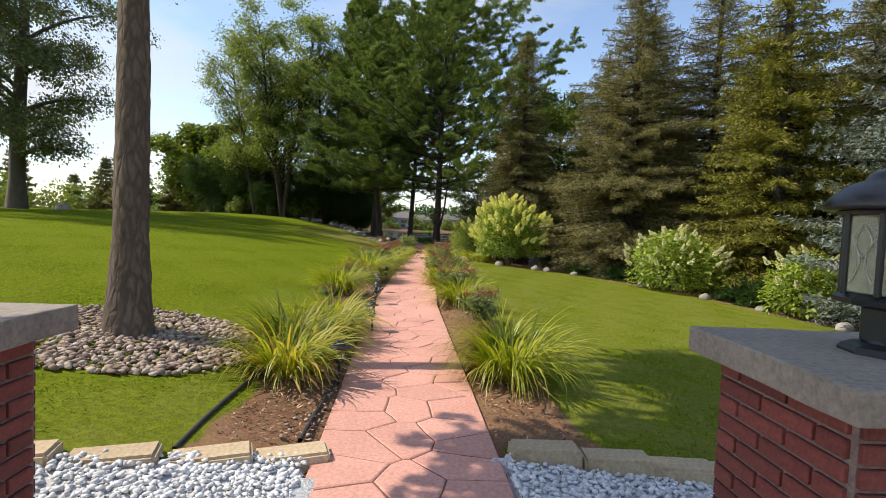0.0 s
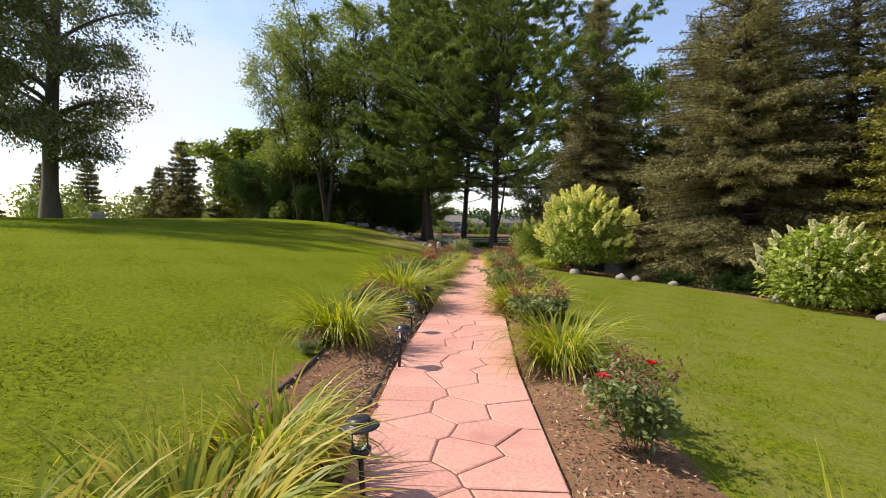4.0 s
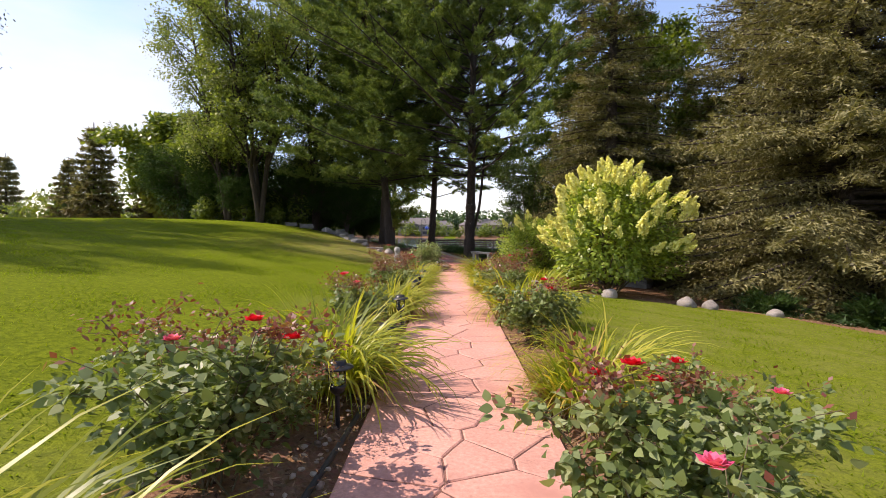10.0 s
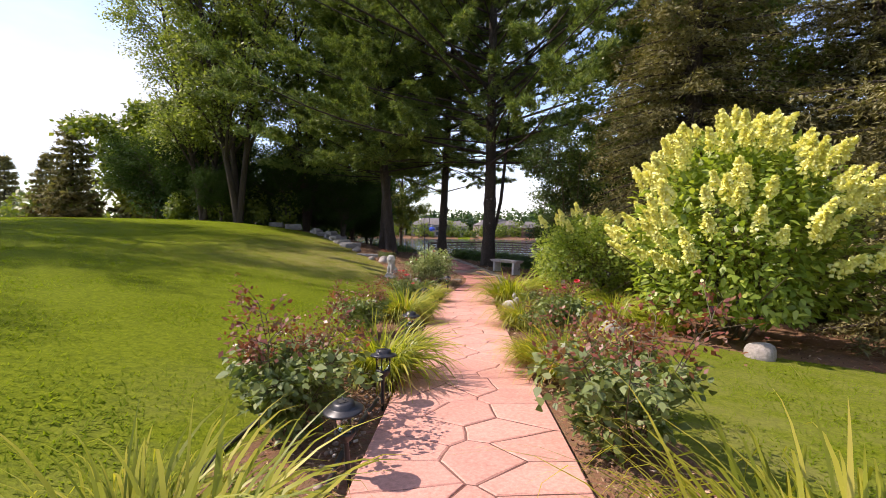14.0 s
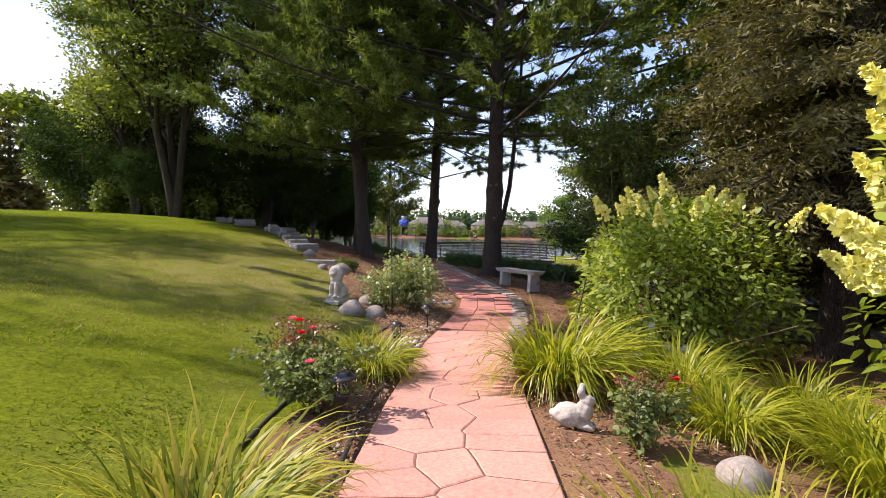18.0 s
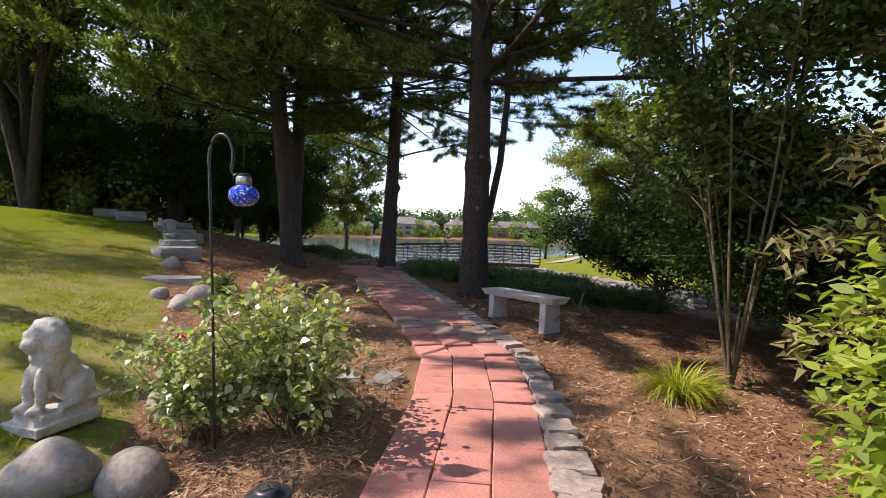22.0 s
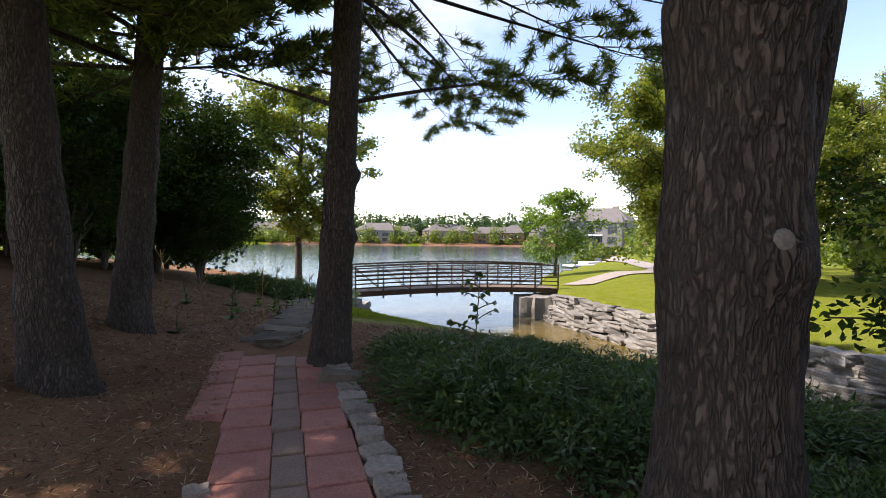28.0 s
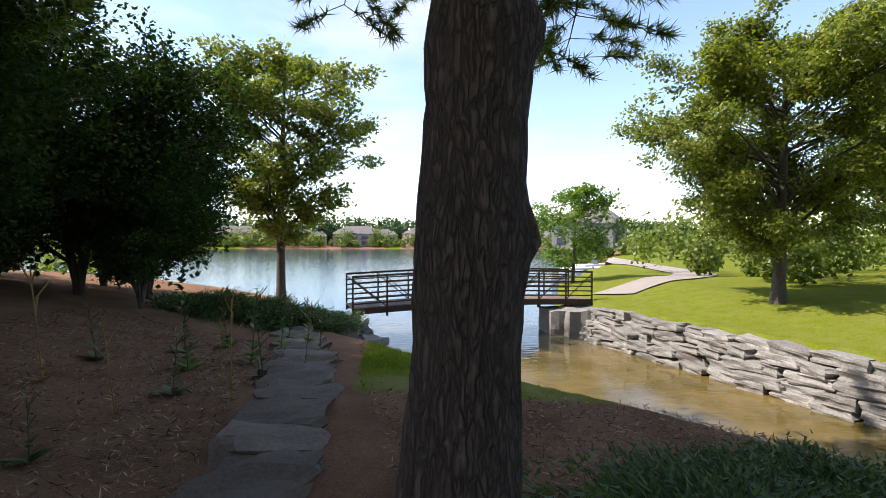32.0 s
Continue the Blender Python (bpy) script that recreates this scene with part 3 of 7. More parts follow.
def broadleaf(name, seed, height, r, crown0, spread, leaves, leaf_size, n_limbs, stems=1, shape="oval", droop=0.0, sparse=0.55, lean=(0, 0), ridged=None, puff=0.085, rise=(0.25, 0.7)):
    """Wood and leaves of a broad-leaved tree: stems, limbs, twigs, and leaves in clumps at the twigs."""
    rng = np.random.default_rng(seed)
    lines, tips, dirs = [], [], []
    for k in range(stems):
        az = 2 * np.pi * k / stems + rng.uniform(-0.4, 0.4)
        ln = np.array(lean) + (np.array([np.cos(az), np.sin(az)]) * height * (0.16 if stems > 1 else 0.02))
        tp, tr = trunk_line(rng, height * rng.uniform(0.86, 1.0), r * (0.62 if stems > 1 else 1), ln, 12)
        lines.append((tp, tr))
        for i in range(n_limbs // stems):
            f = crown0 + (0.97 - crown0) * (i + rng.uniform(0, 0.9)) / (n_limbs // stems)
            j = f * (len(tp) - 1)
            a, b = int(j), min(int(j) + 1, len(tp) - 1)
            at = tp[a] + (tp[b] - tp[a]) * (j - a)
            q = (f - crown0) / (1 - crown0)
            prof = {"oval": math.sin(math.pi * min(0.97, 0.2 + 0.76 * q)) ** 0.7, "round": math.sqrt(max(0.02, 1 - (2 * q - 0.85) ** 2 / 1.4)), "vase": 0.45 + 0.6 * q if q < 0.75 else 1.6 * (1.02 - q) + 0.4}[shape]
            ll = spread * prof * rng.uniform(0.75, 1.15)
            la = rng.uniform(0, 2 * np.pi)
            lp, lr = limb(rng, at, la, (rng.uniform(*rise) + (0.2 if shape == "round" else 0.0)) * (1 - 0.3 * q), ll, r * 0.38 * (1 - 0.65 * q), 7, droop)
            lines.append((lp, lr))
            for _ in range(7):
                u = rng.uniform(0.3, 1.0)
                jj = u * (len(lp) - 1)
                c = lp[int(jj)]
                sp, sr = limb(rng, c, la + rng.normal(0, 0.9), rng.uniform(-0.1, 0.75), ll * rng.uniform(0.22, 0.45), 0.0148, 5, droop * 1.3)
                lines.append((sp, sr))
                tips += [sp[2], sp[3], sp[4]]
                dirs += [sp[4] - sp[2]] * 3
    tips, dirs = np.array(tips), unit(np.array(dirs))
    keep = rng.random(len(tips)) < sparse + 0.35
    tips, dirs = tips[keep], dirs[keep]
    per = max(4, leaves // len(tips))
    c = np.repeat(tips, per, 0)
    d = np.repeat(dirs, per, 0)
    sig = spread * puff
    c = c + rng.normal(0, 1, c.shape) * [sig, sig, sig * 0.75]
    al = unit(d + rng.normal(0, 0.8, c.shape) + [0, 0, -0.35 - droop])
    nn = unit(rng.normal(0, 0.45, c.shape) + [0, 0, 0.8] + 0.5 * unit(c - np.repeat(tips, per, 0)))
    size = leaf_size * rng.uniform(0.7, 1.3, len(c))
    lv, lf = leaf_quads(c, al, nn, size, size * 0.62)
    return tubes(lines[1:] if ridged else lines, 6), (lv, lf), lines[0]


def tree(name, seed, x, y, label, category="tree", bark=BARK_GREY, leaf=LEAF_GREEN, sink=0.08, turn=0.0, z=None, ridged=None, **kw):
    wood, crown, line = broadleaf(name, seed, ridged=ridged, **kw)
    t = thing(name, x, y, (hz(x, y) if z is None else z) - sink, label, category, turn=turn)
    if ridged:
        put("trunk", np_mesh("trunk", *bark_trunk(line[0], line[1], seed=3.0, knots=ridged, ridge=0.07), bark, True), t)
    put("branchwork" if ridged else "trunk", np_mesh("trunk", *wood, bark, True), t)
    tagged(put("crown", np_mesh("crown", *crown, leaf), t), kind="stuff")
    return t


def spruce_arrays(seed, height, radius, z0=0.4, gap=0.36, per=8, tuft=0.15, droop=0.35, open_=0.0, rep=6, thick=0.17):
    rng = np.random.default_rng(seed)
    lines = [trunk_line(rng, height, 0.02 * height, (0, 0), 10, 0.0, 1.3)]
    cs, ds = [], []
    zz = z0
    while zz < height - 0.25:
        q = (zz - z0) / (height - z0)
        rr = radius * (1 - q) ** 0.74 * (0.9 + 0.1 * np.sin(zz * 3)) + 0.12
        n = max(4, int(per * (1 - 0.45 * q)))
        for i in range(n):
            if rng.random() < open_:
                continue
            az = 2 * np.pi * i / n + rng.uniform(-0.35, 0.35) + zz * 2.1
            ln = rr * rng.uniform(0.72, 1.1)
            m = max(4, int(ln / 0.22))
            s = np.linspace(0, 1, m)
            out = np.array([np.cos(az), np.sin(az), 0])
            p = np.array([0, 0, zz + rng.uniform(-0.1, 0.1)]) + out * (s * ln)[:, None] + np.array([0, 0, 1.0]) * ((0.22 * (q - 0.25) * s - droop * s**2 * (1 - q) + 0.22 * np.maximum(0, s - 0.7) ** 1.5 * 2) * ln * 0.55)[:, None]
            if ln > 0.8:
                lines.append((p[:: max(1, m // 5)], 0.012 + 0.012 * ln * np.linspace(1, 0.1, len(p[:: max(1, m // 5)]))))
            side = np.array([-np.sin(az), np.cos(az), 0])
            for j in range(m):
                if s[j] < 0.22 and ln > 1:
                    continue
                reach = (0.16 + 0.34 * ln * (1 - s[j]) * 0.5) * (1.0 if s[j] < 0.9 else 0.5)
                for sg in (-1, 1):
                    k = max(1, int(reach / 0.11))
                    u = (np.arange(k) + 0.6) / k
                    fwd = out * 0.55 + side * sg
                    c = p[j] + fwd * (u * reach)[:, None] + np.array([0, 0, -1.0]) * (u**1.5 * reach * rng.uniform(0.2, 0.75))[:, None]
                    cs.append(c)
                    ds.append(np.tile(fwd + [0, 0, -0.45], (k, 1)))
                cs.append(p[j : j + 1])
                ds.append((out + [0, 0, 0.25])[None])
        zz += gap * rng.uniform(0.8, 1.2)
    c, d = np.concatenate(cs), np.concatenate(ds)
    c, d = np.repeat(c, rep, 0), np.repeat(d, rep, 0)
    c = c + rng.normal(0, 0.06, c.shape)
    d = unit(d) + rng.normal(0, 0.5, d.shape)
    nn = unit(rng.normal(0, 0.7, c.shape) + [0, 0, 1.0])
    ln = tuft * rng.uniform(0.8, 1.5, len(c))
    d = unit(d)
    sd = unit(np.cross(nn, d)) * (ln * thick)[:, None]
    v = np.stack([c - sd, c + sd, c + d * ln[:, None]], 1)
    return tubes(lines, 6), (v.reshape(-1, 3), np.arange(len(c) * 3).reshape(-1, 3))


def pine_arrays(seed, height, reach, z0, n_whorl, r=0.25, lean=(0, 0), needle=0.22, clear=None, bare=(), low=(), knots=(), stem=None, wide=0.016, full=None, per=7):
    """White pine: long boughs whose twigs sweep up into separate plumes of long needles. bare: leafless boughs; low: boughs green at their ends."""
    rng = np.random.default_rng(seed)
    tp, tr = trunk_line(rng, height, r, lean, 16, 0.02, 1.25)
    lines, cs, ds = [], [], []

    def plume(q, n, jig):
        u = 0.25 + 0.75 * np.sqrt(rng.random(n))
        pts = np.stack([np.interp(u, np.linspace(0, 1, len(q)), q[:, m]) for m in range(3)], 1)
        cs.append(pts + rng.normal(0, jig, (n, 3)) * [1, 1, 0.7])
        ds.append(np.tile(unit(q[-1] - q[0]) + [0, 0, 0.3], (n, 1)))

    for w in range(n_whorl):
        f = (w + rng.uniform(0, 0.5)) / n_whorl
        zz = z0 + (height - z0 - 0.2) * f
        base = np.array([np.interp(zz, tp[:, 2], tp[:, 0]), np.interp(zz, tp[:, 2], tp[:, 1]), zz])
        rr = reach * (1 - f**1.7) ** 0.85 * (0.75 + 0.45 * min(1, f * 5 + 0.45)) + 0.35
        n = int(rng.integers(4, 7))
        for i in range(n):
            az = 2 * np.pi * i / n + rng.uniform(-0.5, 0.5) + w
            ln = rr * rng.uniform(0.45, 1.12)
            if clear is not None and clear(az, zz):
                ln *= 0.45
            if full is not None:
                ln *= full(az, zz)
            p, rad = limb(rng, base, az, 0.08 + 0.7 * f + rng.uniform(-0.12, 0.14), ln, 0.011 + 0.0045 * ln, 9, 0.14 * (1 - f), 0.35)
            p[:, 2] += 0.16 * ln * np.linspace(0, 1, 9) ** 3
            lines.append((p, rad))
            for j in (2, 4, 6, 7, 8):
                for sg in (-1, 1):
                    tl = max(0.4, ln * (0.27 if j < 7 else 0.18) * rng.uniform(0.5, 1.15))
                    q, qr = limb(rng, p[j], az + sg * rng.uniform(0.35, 1.05), rng.uniform(0.05, 0.6), tl, 0.009, 4, 0.0, 0.2)
                    lines.append((q, qr))
                    plume(q, max(8, int(tl / 0.022)), 0.085)
            plume(p[6:], 20, 0.10)
    for zz, az, ln, rise in low:
        base = np.array([np.interp(zz, tp[:, 2], tp[:, 0]), np.interp(zz, tp[:, 2], tp[:, 1]), zz])
        p, rad = limb(rng, base, az, rise, ln, 0.03, 11, 0.05, 0.2)
        lines.append((p, rad))
        for j in range(5, 11):
            for sg in (-1, 1):
                tl = ln * 0.24 * rng.uniform(0.6, 1.1)
                q, qr = limb(rng, p[j], az + sg * rng.uniform(0.4, 1.0), rng.uniform(-0.15, 0.25), tl, 0.007, 4, 0.1, 0.2)
                lines.append((q, qr))
                plume(q, max(4, int(tl / 0.04)), 0.03)
    if stem is not None:
        lines.append((np.array(stem[0], float), np.array(stem[1], float)))
    for zz, az, ln in bare:
        base = np.array([np.interp(zz, tp[:, 2], tp[:, 0]), np.interp(zz, tp[:, 2], tp[:, 1]), zz])
        p, rad = limb(rng, base, az, 0.35, ln, 0.035, 9, 0.02, 0.3)
        lines.append((p, rad))
        for j in (4, 6, 7):
            lines.append(limb(rng, p[j], az + rng.uniform(-1, 1), 0.2, ln * 0.3, 0.012, 5, 0.0, 0.4))
    c, d = np.concatenate(cs), unit(np.concatenate(ds))
    c, d = np.repeat(c, per, 0), np.repeat(d, per, 0)
    dd = unit(d * 0.8 + rng.normal(0, 0.58, d.shape))
    side = unit(np.cross(dd, rng.normal(0, 1, d.shape)))
    ln = needle * rng.uniform(0.75, 1.2, (len(c), 1))
    v = np.stack([c - side * wide, c + side * wide, c + dd * ln], 1)
    return tubes(lines, 6), (v.reshape(-1, 3), np.arange(len(c) * 3).reshape(-1, 3)), bark_trunk(tp, tr, seed=float(seed), knots=knots)


def conifer(name, arrays, x, y, label, bark, leaf, sink=0.1, turn=0.0, size=1.0, z=None):
    t = thing(name, x, y, (hz(x, y) if z is None else z) - sink, label, "tree", turn=turn, size=size)
    if len(arrays) > 2:
        put("trunk", np_mesh("trunk", *arrays[2], bark, True), t)
    put("branchwork" if len(arrays) > 2 else "trunk", np_mesh("branchwork", *arrays[0], bark, True), t)
    tagged(put("needles", np_mesh("needles", *arrays[1], leaf), t), kind="stuff")
    return t


# pines over the end of the path
def wide_gap(az, zz):
    return zz < 5.5 and (math.sin(az) > 0.2)


pine_a = conifer("white_pine", pine_arrays(11, 17.5, 6.4, 3.9, 31, 0.235, (0.3, 0.4), clear=wide_gap, wide=0.017, per=8, needle=0.165, full=lambda az, zz: 1.0 + 0.32 * max(0, math.cos(az - 4.0)) * (zz < 8) + 0.3 * max(0, math.cos(az + 0.3)), bare=((3.3, 2.6, 2.2),), knots=((2.55, -1.7, 0.35, 0.07), (2.55, -1.2, 0.25, 0.07), (2.5, None, 0.14, 0.16), (1.65, None, 0.10, 0.2), (1.65, -1.4, 0.2, 0.07), (0.75, None, 0.06, 0.2)), stem=(((0.12, 0.1, 1.2), (0.3, 0.12, 1.7), (0.48, 0.16, 2.6), (0.58, 0.2, 3.6), (0.75, 0.3, 5.5), (0.8, 0.4, 8.0)), (0.08, 0.075, 0.07, 0.065, 0.05, 0.02))), 1.0, 33.88, "tall white pine with a thick pruned trunk beside the path", BARK_PINE, NEEDLE_PINE)
pine_b = conifer("white_pine", pine_arrays(12, 17.0, 5.4, 4.6, 22, 0.185, (0.9, 0.2), wide=0.0095, per=9, needle=0.18, clear=wide_gap, bare=((2.95, 2.7, 2.6), (3.3, 2.2, 2.0)), low=((4.2, 1.35, 4.6, 0.0), (4.3, 0.95, 5.2, -0.02), (4.5, 0.55, 5.4, 0.0), (4.4, 1.75, 4.2, 0.0), (4.7, 0.2, 5.2, 0.03), (4.9, 1.15, 5.6, 0.02), (5.0, 0.75, 5.6, 0.03), (4.8, -0.3, 4.6, 0.0), (5.1, 1.55, 4.8, 0.02), (3.0, 0.35, 3.2, 0.3)), knots=((1.45, None, 0.07, 0.2), (1.5, -0.2, 0.3, 0.07), (2.15, None, 0.1, 0.12), (2.2, -0.1, 0.35, 0.06), (0.7, None, 0.05, 0.2))), -0.96, 37.87, "white pine with bare lower boughs at the path's end", BARK_PINE, NEEDLE_PINE)
pine_c = conifer("white_pine", pine_arrays(13, 17.5, 6.2, 3.5, 31, 0.215, (-2.0, -0.1), wide=0.017, per=8, needle=0.165, clear=wide_gap, full=lambda az, zz: 1.0 - 0.55 * max(0, math.cos(az - 3.4)), knots=((1.5, None, 0.1, 0.2), (2.4, None, 0.1, 0.18), (0.8, None, 0.07, 0.2))), -3.1, 36.75, "tall white pine standing in the mulch slope", BARK_PINE, NEEDLE_PINE)
pine_d = copy_thing(pine_c, pose(-3.85, 39.2, hz(-3.85, 39.2) - 0.1, 0, 0, -100))

def scar(tree_, x, y, z, r, turn):
    bm = lathe_bm([(r, -0.05), (r * 1.05, 0.0), (r * 0.8, 0.012), (r * 0.3, 0.008)], 12)
    bmesh.ops.rotate(bm, cent=(0, 0, 0), matrix=Matrix.Rotation(math.pi / 2, 3, "X"), verts=bm.verts)
    bmesh.ops.rotate(bm, cent=(0, 0, 0), matrix=Matrix.Rotation(turn, 3, "Z"), verts=bm.verts)
    bmesh.ops.translate(bm, vec=Vector((x, y, z)) - Vector(tree_.location), verts=bm.verts)
    part("pruning_scar", bm, SCAR, tree_, "pale round pruning scar", True)


for x, y, z, r, turn in ((0.92, 33.66, 2.28, 0.03, -0.35), (1.09, 33.65, 2.30, 0.034, 0.25), (1.24, 33.73, 2.25, 0.028, 0.8), (1.04, 33.65, 1.38, 0.034, 0.1)):
    scar(pine_a, x, y, z, r, turn)

# spruces beyond the right-hand lawn
SPRUCE_BIG = spruce_arrays(21, 14.0, 5.2, 0.5, 0.36, 13, 0.092, 0.35, 0.08, 12, 0.16)
spr_2 = conifer("norway_spruce", SPRUCE_BIG, 9.6, 22.2, "dense dull-green Norway spruce reaching almost to the ground", BARK_PINE, NEEDLE_SPRUCE)
spr_1 = conifer("norway_spruce", spruce_arrays(22, 12.6, 3.0, 2.0, 0.32, 12, 0.085, 0.6, 0.1, 15, 0.16), 5.4, 26.8, "thin open spruce with drooping boughs", BARK_PINE, NEEDLE_SPRUCE)
spr_3 = conifer("norway_spruce", spruce_arrays(23, 13.5, 3.8, 0.5, 0.40, 10, 0.12, 0.3, 0.08, 12, 0.16), 12.2, 16.2, "tall yellow-green spruce at the lawn's edge", BARK_PINE, NEEDLE_GOLD)
spr_4 = conifer("blue_spruce", spruce_arrays(24, 11.0, 3.2, 0.3, 0.42, 10, 0.11, 0.1, 0.08, 12, 0.16), 11.4, 9.8, "blue-grey spruce with stiff level boughs", BARK_PINE, NEEDLE_BLUE)
spr_9 = copy_thing(spr_2, pose(12.6, 27.5, hz(12.6, 27.5) - 0.1, 0, 0, 30) @ Matrix.Scale(1.1, 4))
spr_10 = copy_thing(spr_2, pose(10.2, 27.6, hz(10.2, 27.6) - 0.1, 0, 0, 150) @ Matrix.Scale(0.9, 4))
spr_6 = copy_thing(spr_2, pose(13.5, 22.5, hz(13.5, 22.5) - 0.1, 0, 0, 220) @ Matrix.Scale(1.05, 4))
spr_7 = copy_thing(spr_3, pose(15.8, 12.5, hz(15.8, 12.5) - 0.1, 0, 0, 70) @ Matrix.Scale(1.05, 4))
for x, y, k, turn in ((16.5, 17.5, 0.95, 10), (17.0, 23.5, 1.0, 75), (15.5, 30.5, 0.9, 140), (20.0, 11.0, 1.0, 200), (19.5, 19.5, 1.1, 260)):
    copy_thing(spr_2, pose(x, y, hz(x, y) - 0.1, 0, 0, turn) @ Matrix.Scale(k, 4))
spr_8 = copy_thing(spr_3, pose(10.6, 32.5, hz(10.6, 32.5) - 0.1, 0, 0, 160) @ Matrix.Scale(0.75, 4))

# broad-leaved trees
big_tree = tree("shade_tree", 31, -22.0, 27.5, "large grey-leaved shade tree on the crest of the lawn", bark=BARK_GREY, leaf=LEAF_GREY, height=21.0, r=0.4, crown0=0.15, spread=8.6, leaves=66000, leaf_size=0.16, n_limbs=50, shape="vase", droop=0.34, sparse=0.35, puff=0.045, rise=(0.45, 0.95))
# extra copy, added so that its shadow reaches the left lawn
lawn_shader = copy_thing(big_tree, pose(-20.2, 20.0, hz(-20.2, 20.0) - 0.1, 0, 0, 200) @ Matrix.Scale(0.86, 4))
birch = tree("birch", 32, -10.9, 38.7, "clump of tall slender birches with pale feet", bark=BARK_PINE, leaf=LEAF_BIRCH, height=16.0, r=0.26, crown0=0.2, spread=4.6, leaves=40000, leaf_size=0.16, n_limbs=72, stems=3, shape="round", droop=0.03, sparse=0.45, puff=0.065, rise=(0.55, 1.05))
birch_2 = copy_thing(birch, pose(-8.6, 42.0, hz(-8.6, 42.0) - 0.1, 0, 0, 130) @ Matrix.Scale(0.9, 4))
birch_3 = copy_thing(birch, pose(-13.6, 40.5, hz(-13.6, 40.5) - 0.1, 0, 0, 230) @ Matrix.Scale(0.85, 4))
round_tree = tree("round_tree", 33, -22.0, 50.0, "dense round-headed green tree behind the crest", leaf=LEAF_GREEN, height=9.0, r=0.3, crown0=0.08, spread=4.6, leaves=20000, leaf_size=0.42, n_limbs=26, shape="round", sparse=0.65)
round_2 = copy_thing(round_tree, pose(-16.5, 46.0, hz(-16.5, 46.0) - 0.1, 0, 0, 90) @ Matrix.Scale(0.72, 4))
lake_maple = tree("maple", 34, -4.75, 53.6, "young lakeside maple with thin yellowing leaves", leaf=LEAF_MAPLE, height=8.4, r=0.17, crown0=0.24, spread=3.0, leaves=30000, leaf_size=0.15, n_limbs=40, shape="round", sparse=0.5, puff=0.055, z=-0.9)
ash = tree("maple", 35, 10.4, 49.8, "broad maple with orange-tinged leaves on the far lawn", leaf=LEAF_MAPLE, height=8.4, r=0.19, crown0=0.16, spread=3.7, leaves=100000, leaf_size=0.125, n_limbs=64, shape="round", droop=0.06, sparse=0.5, puff=0.05)
small_tree = tree("small_tree", 36, 8.9, 62.4, "small bushy tree beside the lake", leaf=LEAF_BRIGHT, height=5.6, r=0.1, crown0=0.12, spread=2.4, leaves=6000, leaf_size=0.2, n_limbs=20, shape="oval", sparse=0.6)
ash_2 = copy_thing(ash, pose(19.0, 52.0, hz(19.0, 52.0) - 0.1, 0, 0, 120) @ Matrix.Scale(1.0, 4))
back_tree = tree("leafy_tree", 39, 8.3, 30.5, "bright green leafy tree behind the thin spruce", leaf=LEAF_GREEN, height=11.5, r=0.2, crown0=0.15, spread=3.2, leaves=30000, leaf_size=0.16, n_limbs=34, shape="oval", sparse=0.6)
back_tree_2 = copy_thing(back_tree, pose(5.7, 29.9, hz(5.7, 29.9) - 0.1, 0, 0, 110) @ Matrix.Scale(0.78, 4))
front_tree = tree("maple", 37, -2.2, 3.72, "young tree with a stout bark-ridged trunk in a ring of stones", bark=BARK_MAPLE, leaf=LEAF_GREEN, ridged=((4.3, None, 0.12, 0.3), (2.3, 1.0, 0.1, 0.1), (3.2, -1.6, 0.25, 0.09), (1.4, -1.2, 0.06, 0.1)), height=10.4, r=0.14, crown0=0.66, lean=(-0.75, 0.9), spread=2.5, leaves=15000, leaf_size=0.16, n_limbs=20, shape="round", sparse=0.5)

# stays out of view; added for its shade on the path and pillars
gate_shade_tree = tree("maple", 38, -3.15, 1.0, "unseen young maple added to shade the gate pillars", bark=BARK_MAPLE, leaf=LEAF_GREEN, lean=(0.3, 1.0), height=7.5, r=0.15, crown0=0.5, spread=2.1, leaves=12000, leaf_size=0.17, n_limbs=24, shape="round", sparse=0.5)

# ---------------------------------------------------------------- border plants
BLADE_GREEN = leaf_mat("daylily_green", [(0.0, (0.10, 0.145, 0.010)), (0.5, (0.26, 0.29, 0.018)), (0.9, (0.42, 0.41, 0.04)), (1.0, (0.48, 0.42, 0.14))], 0.4, 0.4, 0.5, clump=0.15)
BLADE_GOLD = leaf_mat("daylily_yellowing", [(0.0, (0.11, 0.16, 0.015)), (0.4, (0.25, 0.30, 0.025)), (0.75, (0.42, 0.40, 0.05)), (1.0, (0.52, 0.30, 0.08))], 0.4, 0.45, 0.4, clump=0.15)
BLADE_LIME = leaf_mat("daylily_lime", [(0.0, (0.12, 0.16, 0.015)), (0.45, (0.29, 0.31, 0.03)), (0.85, (0.45, 0.42, 0.06)), (1.0, (0.52, 0.40, 0.10))], 0.4, 0.45, 0.4, clump=0.15)
BLADE_DRY = leaf_mat("daylily_dry", [(0.0, (0.20, 0.11, 0.04)), (1.0, (0.48, 0.33, 0.15))], 0.25, 0.7, 0.2)
ROSE_LEAF = leaf_mat("rose_leaves", [(0.0, (0.07, 0.11, 0.025)), (0.6, (0.18, 0.23, 0.07)), (1.0, (0.34, 0.37, 0.18))], 0.3, 0.45, 0.5)
ROSE_SHOOT = leaf_mat("rose_red_shoots", [(0.0, (0.13, 0.03, 0.025)), (0.5, (0.22, 0.07, 0.045)), (1.0, (0.24, 0.2, 0.08))], 0.3, 0.4, 0.5)
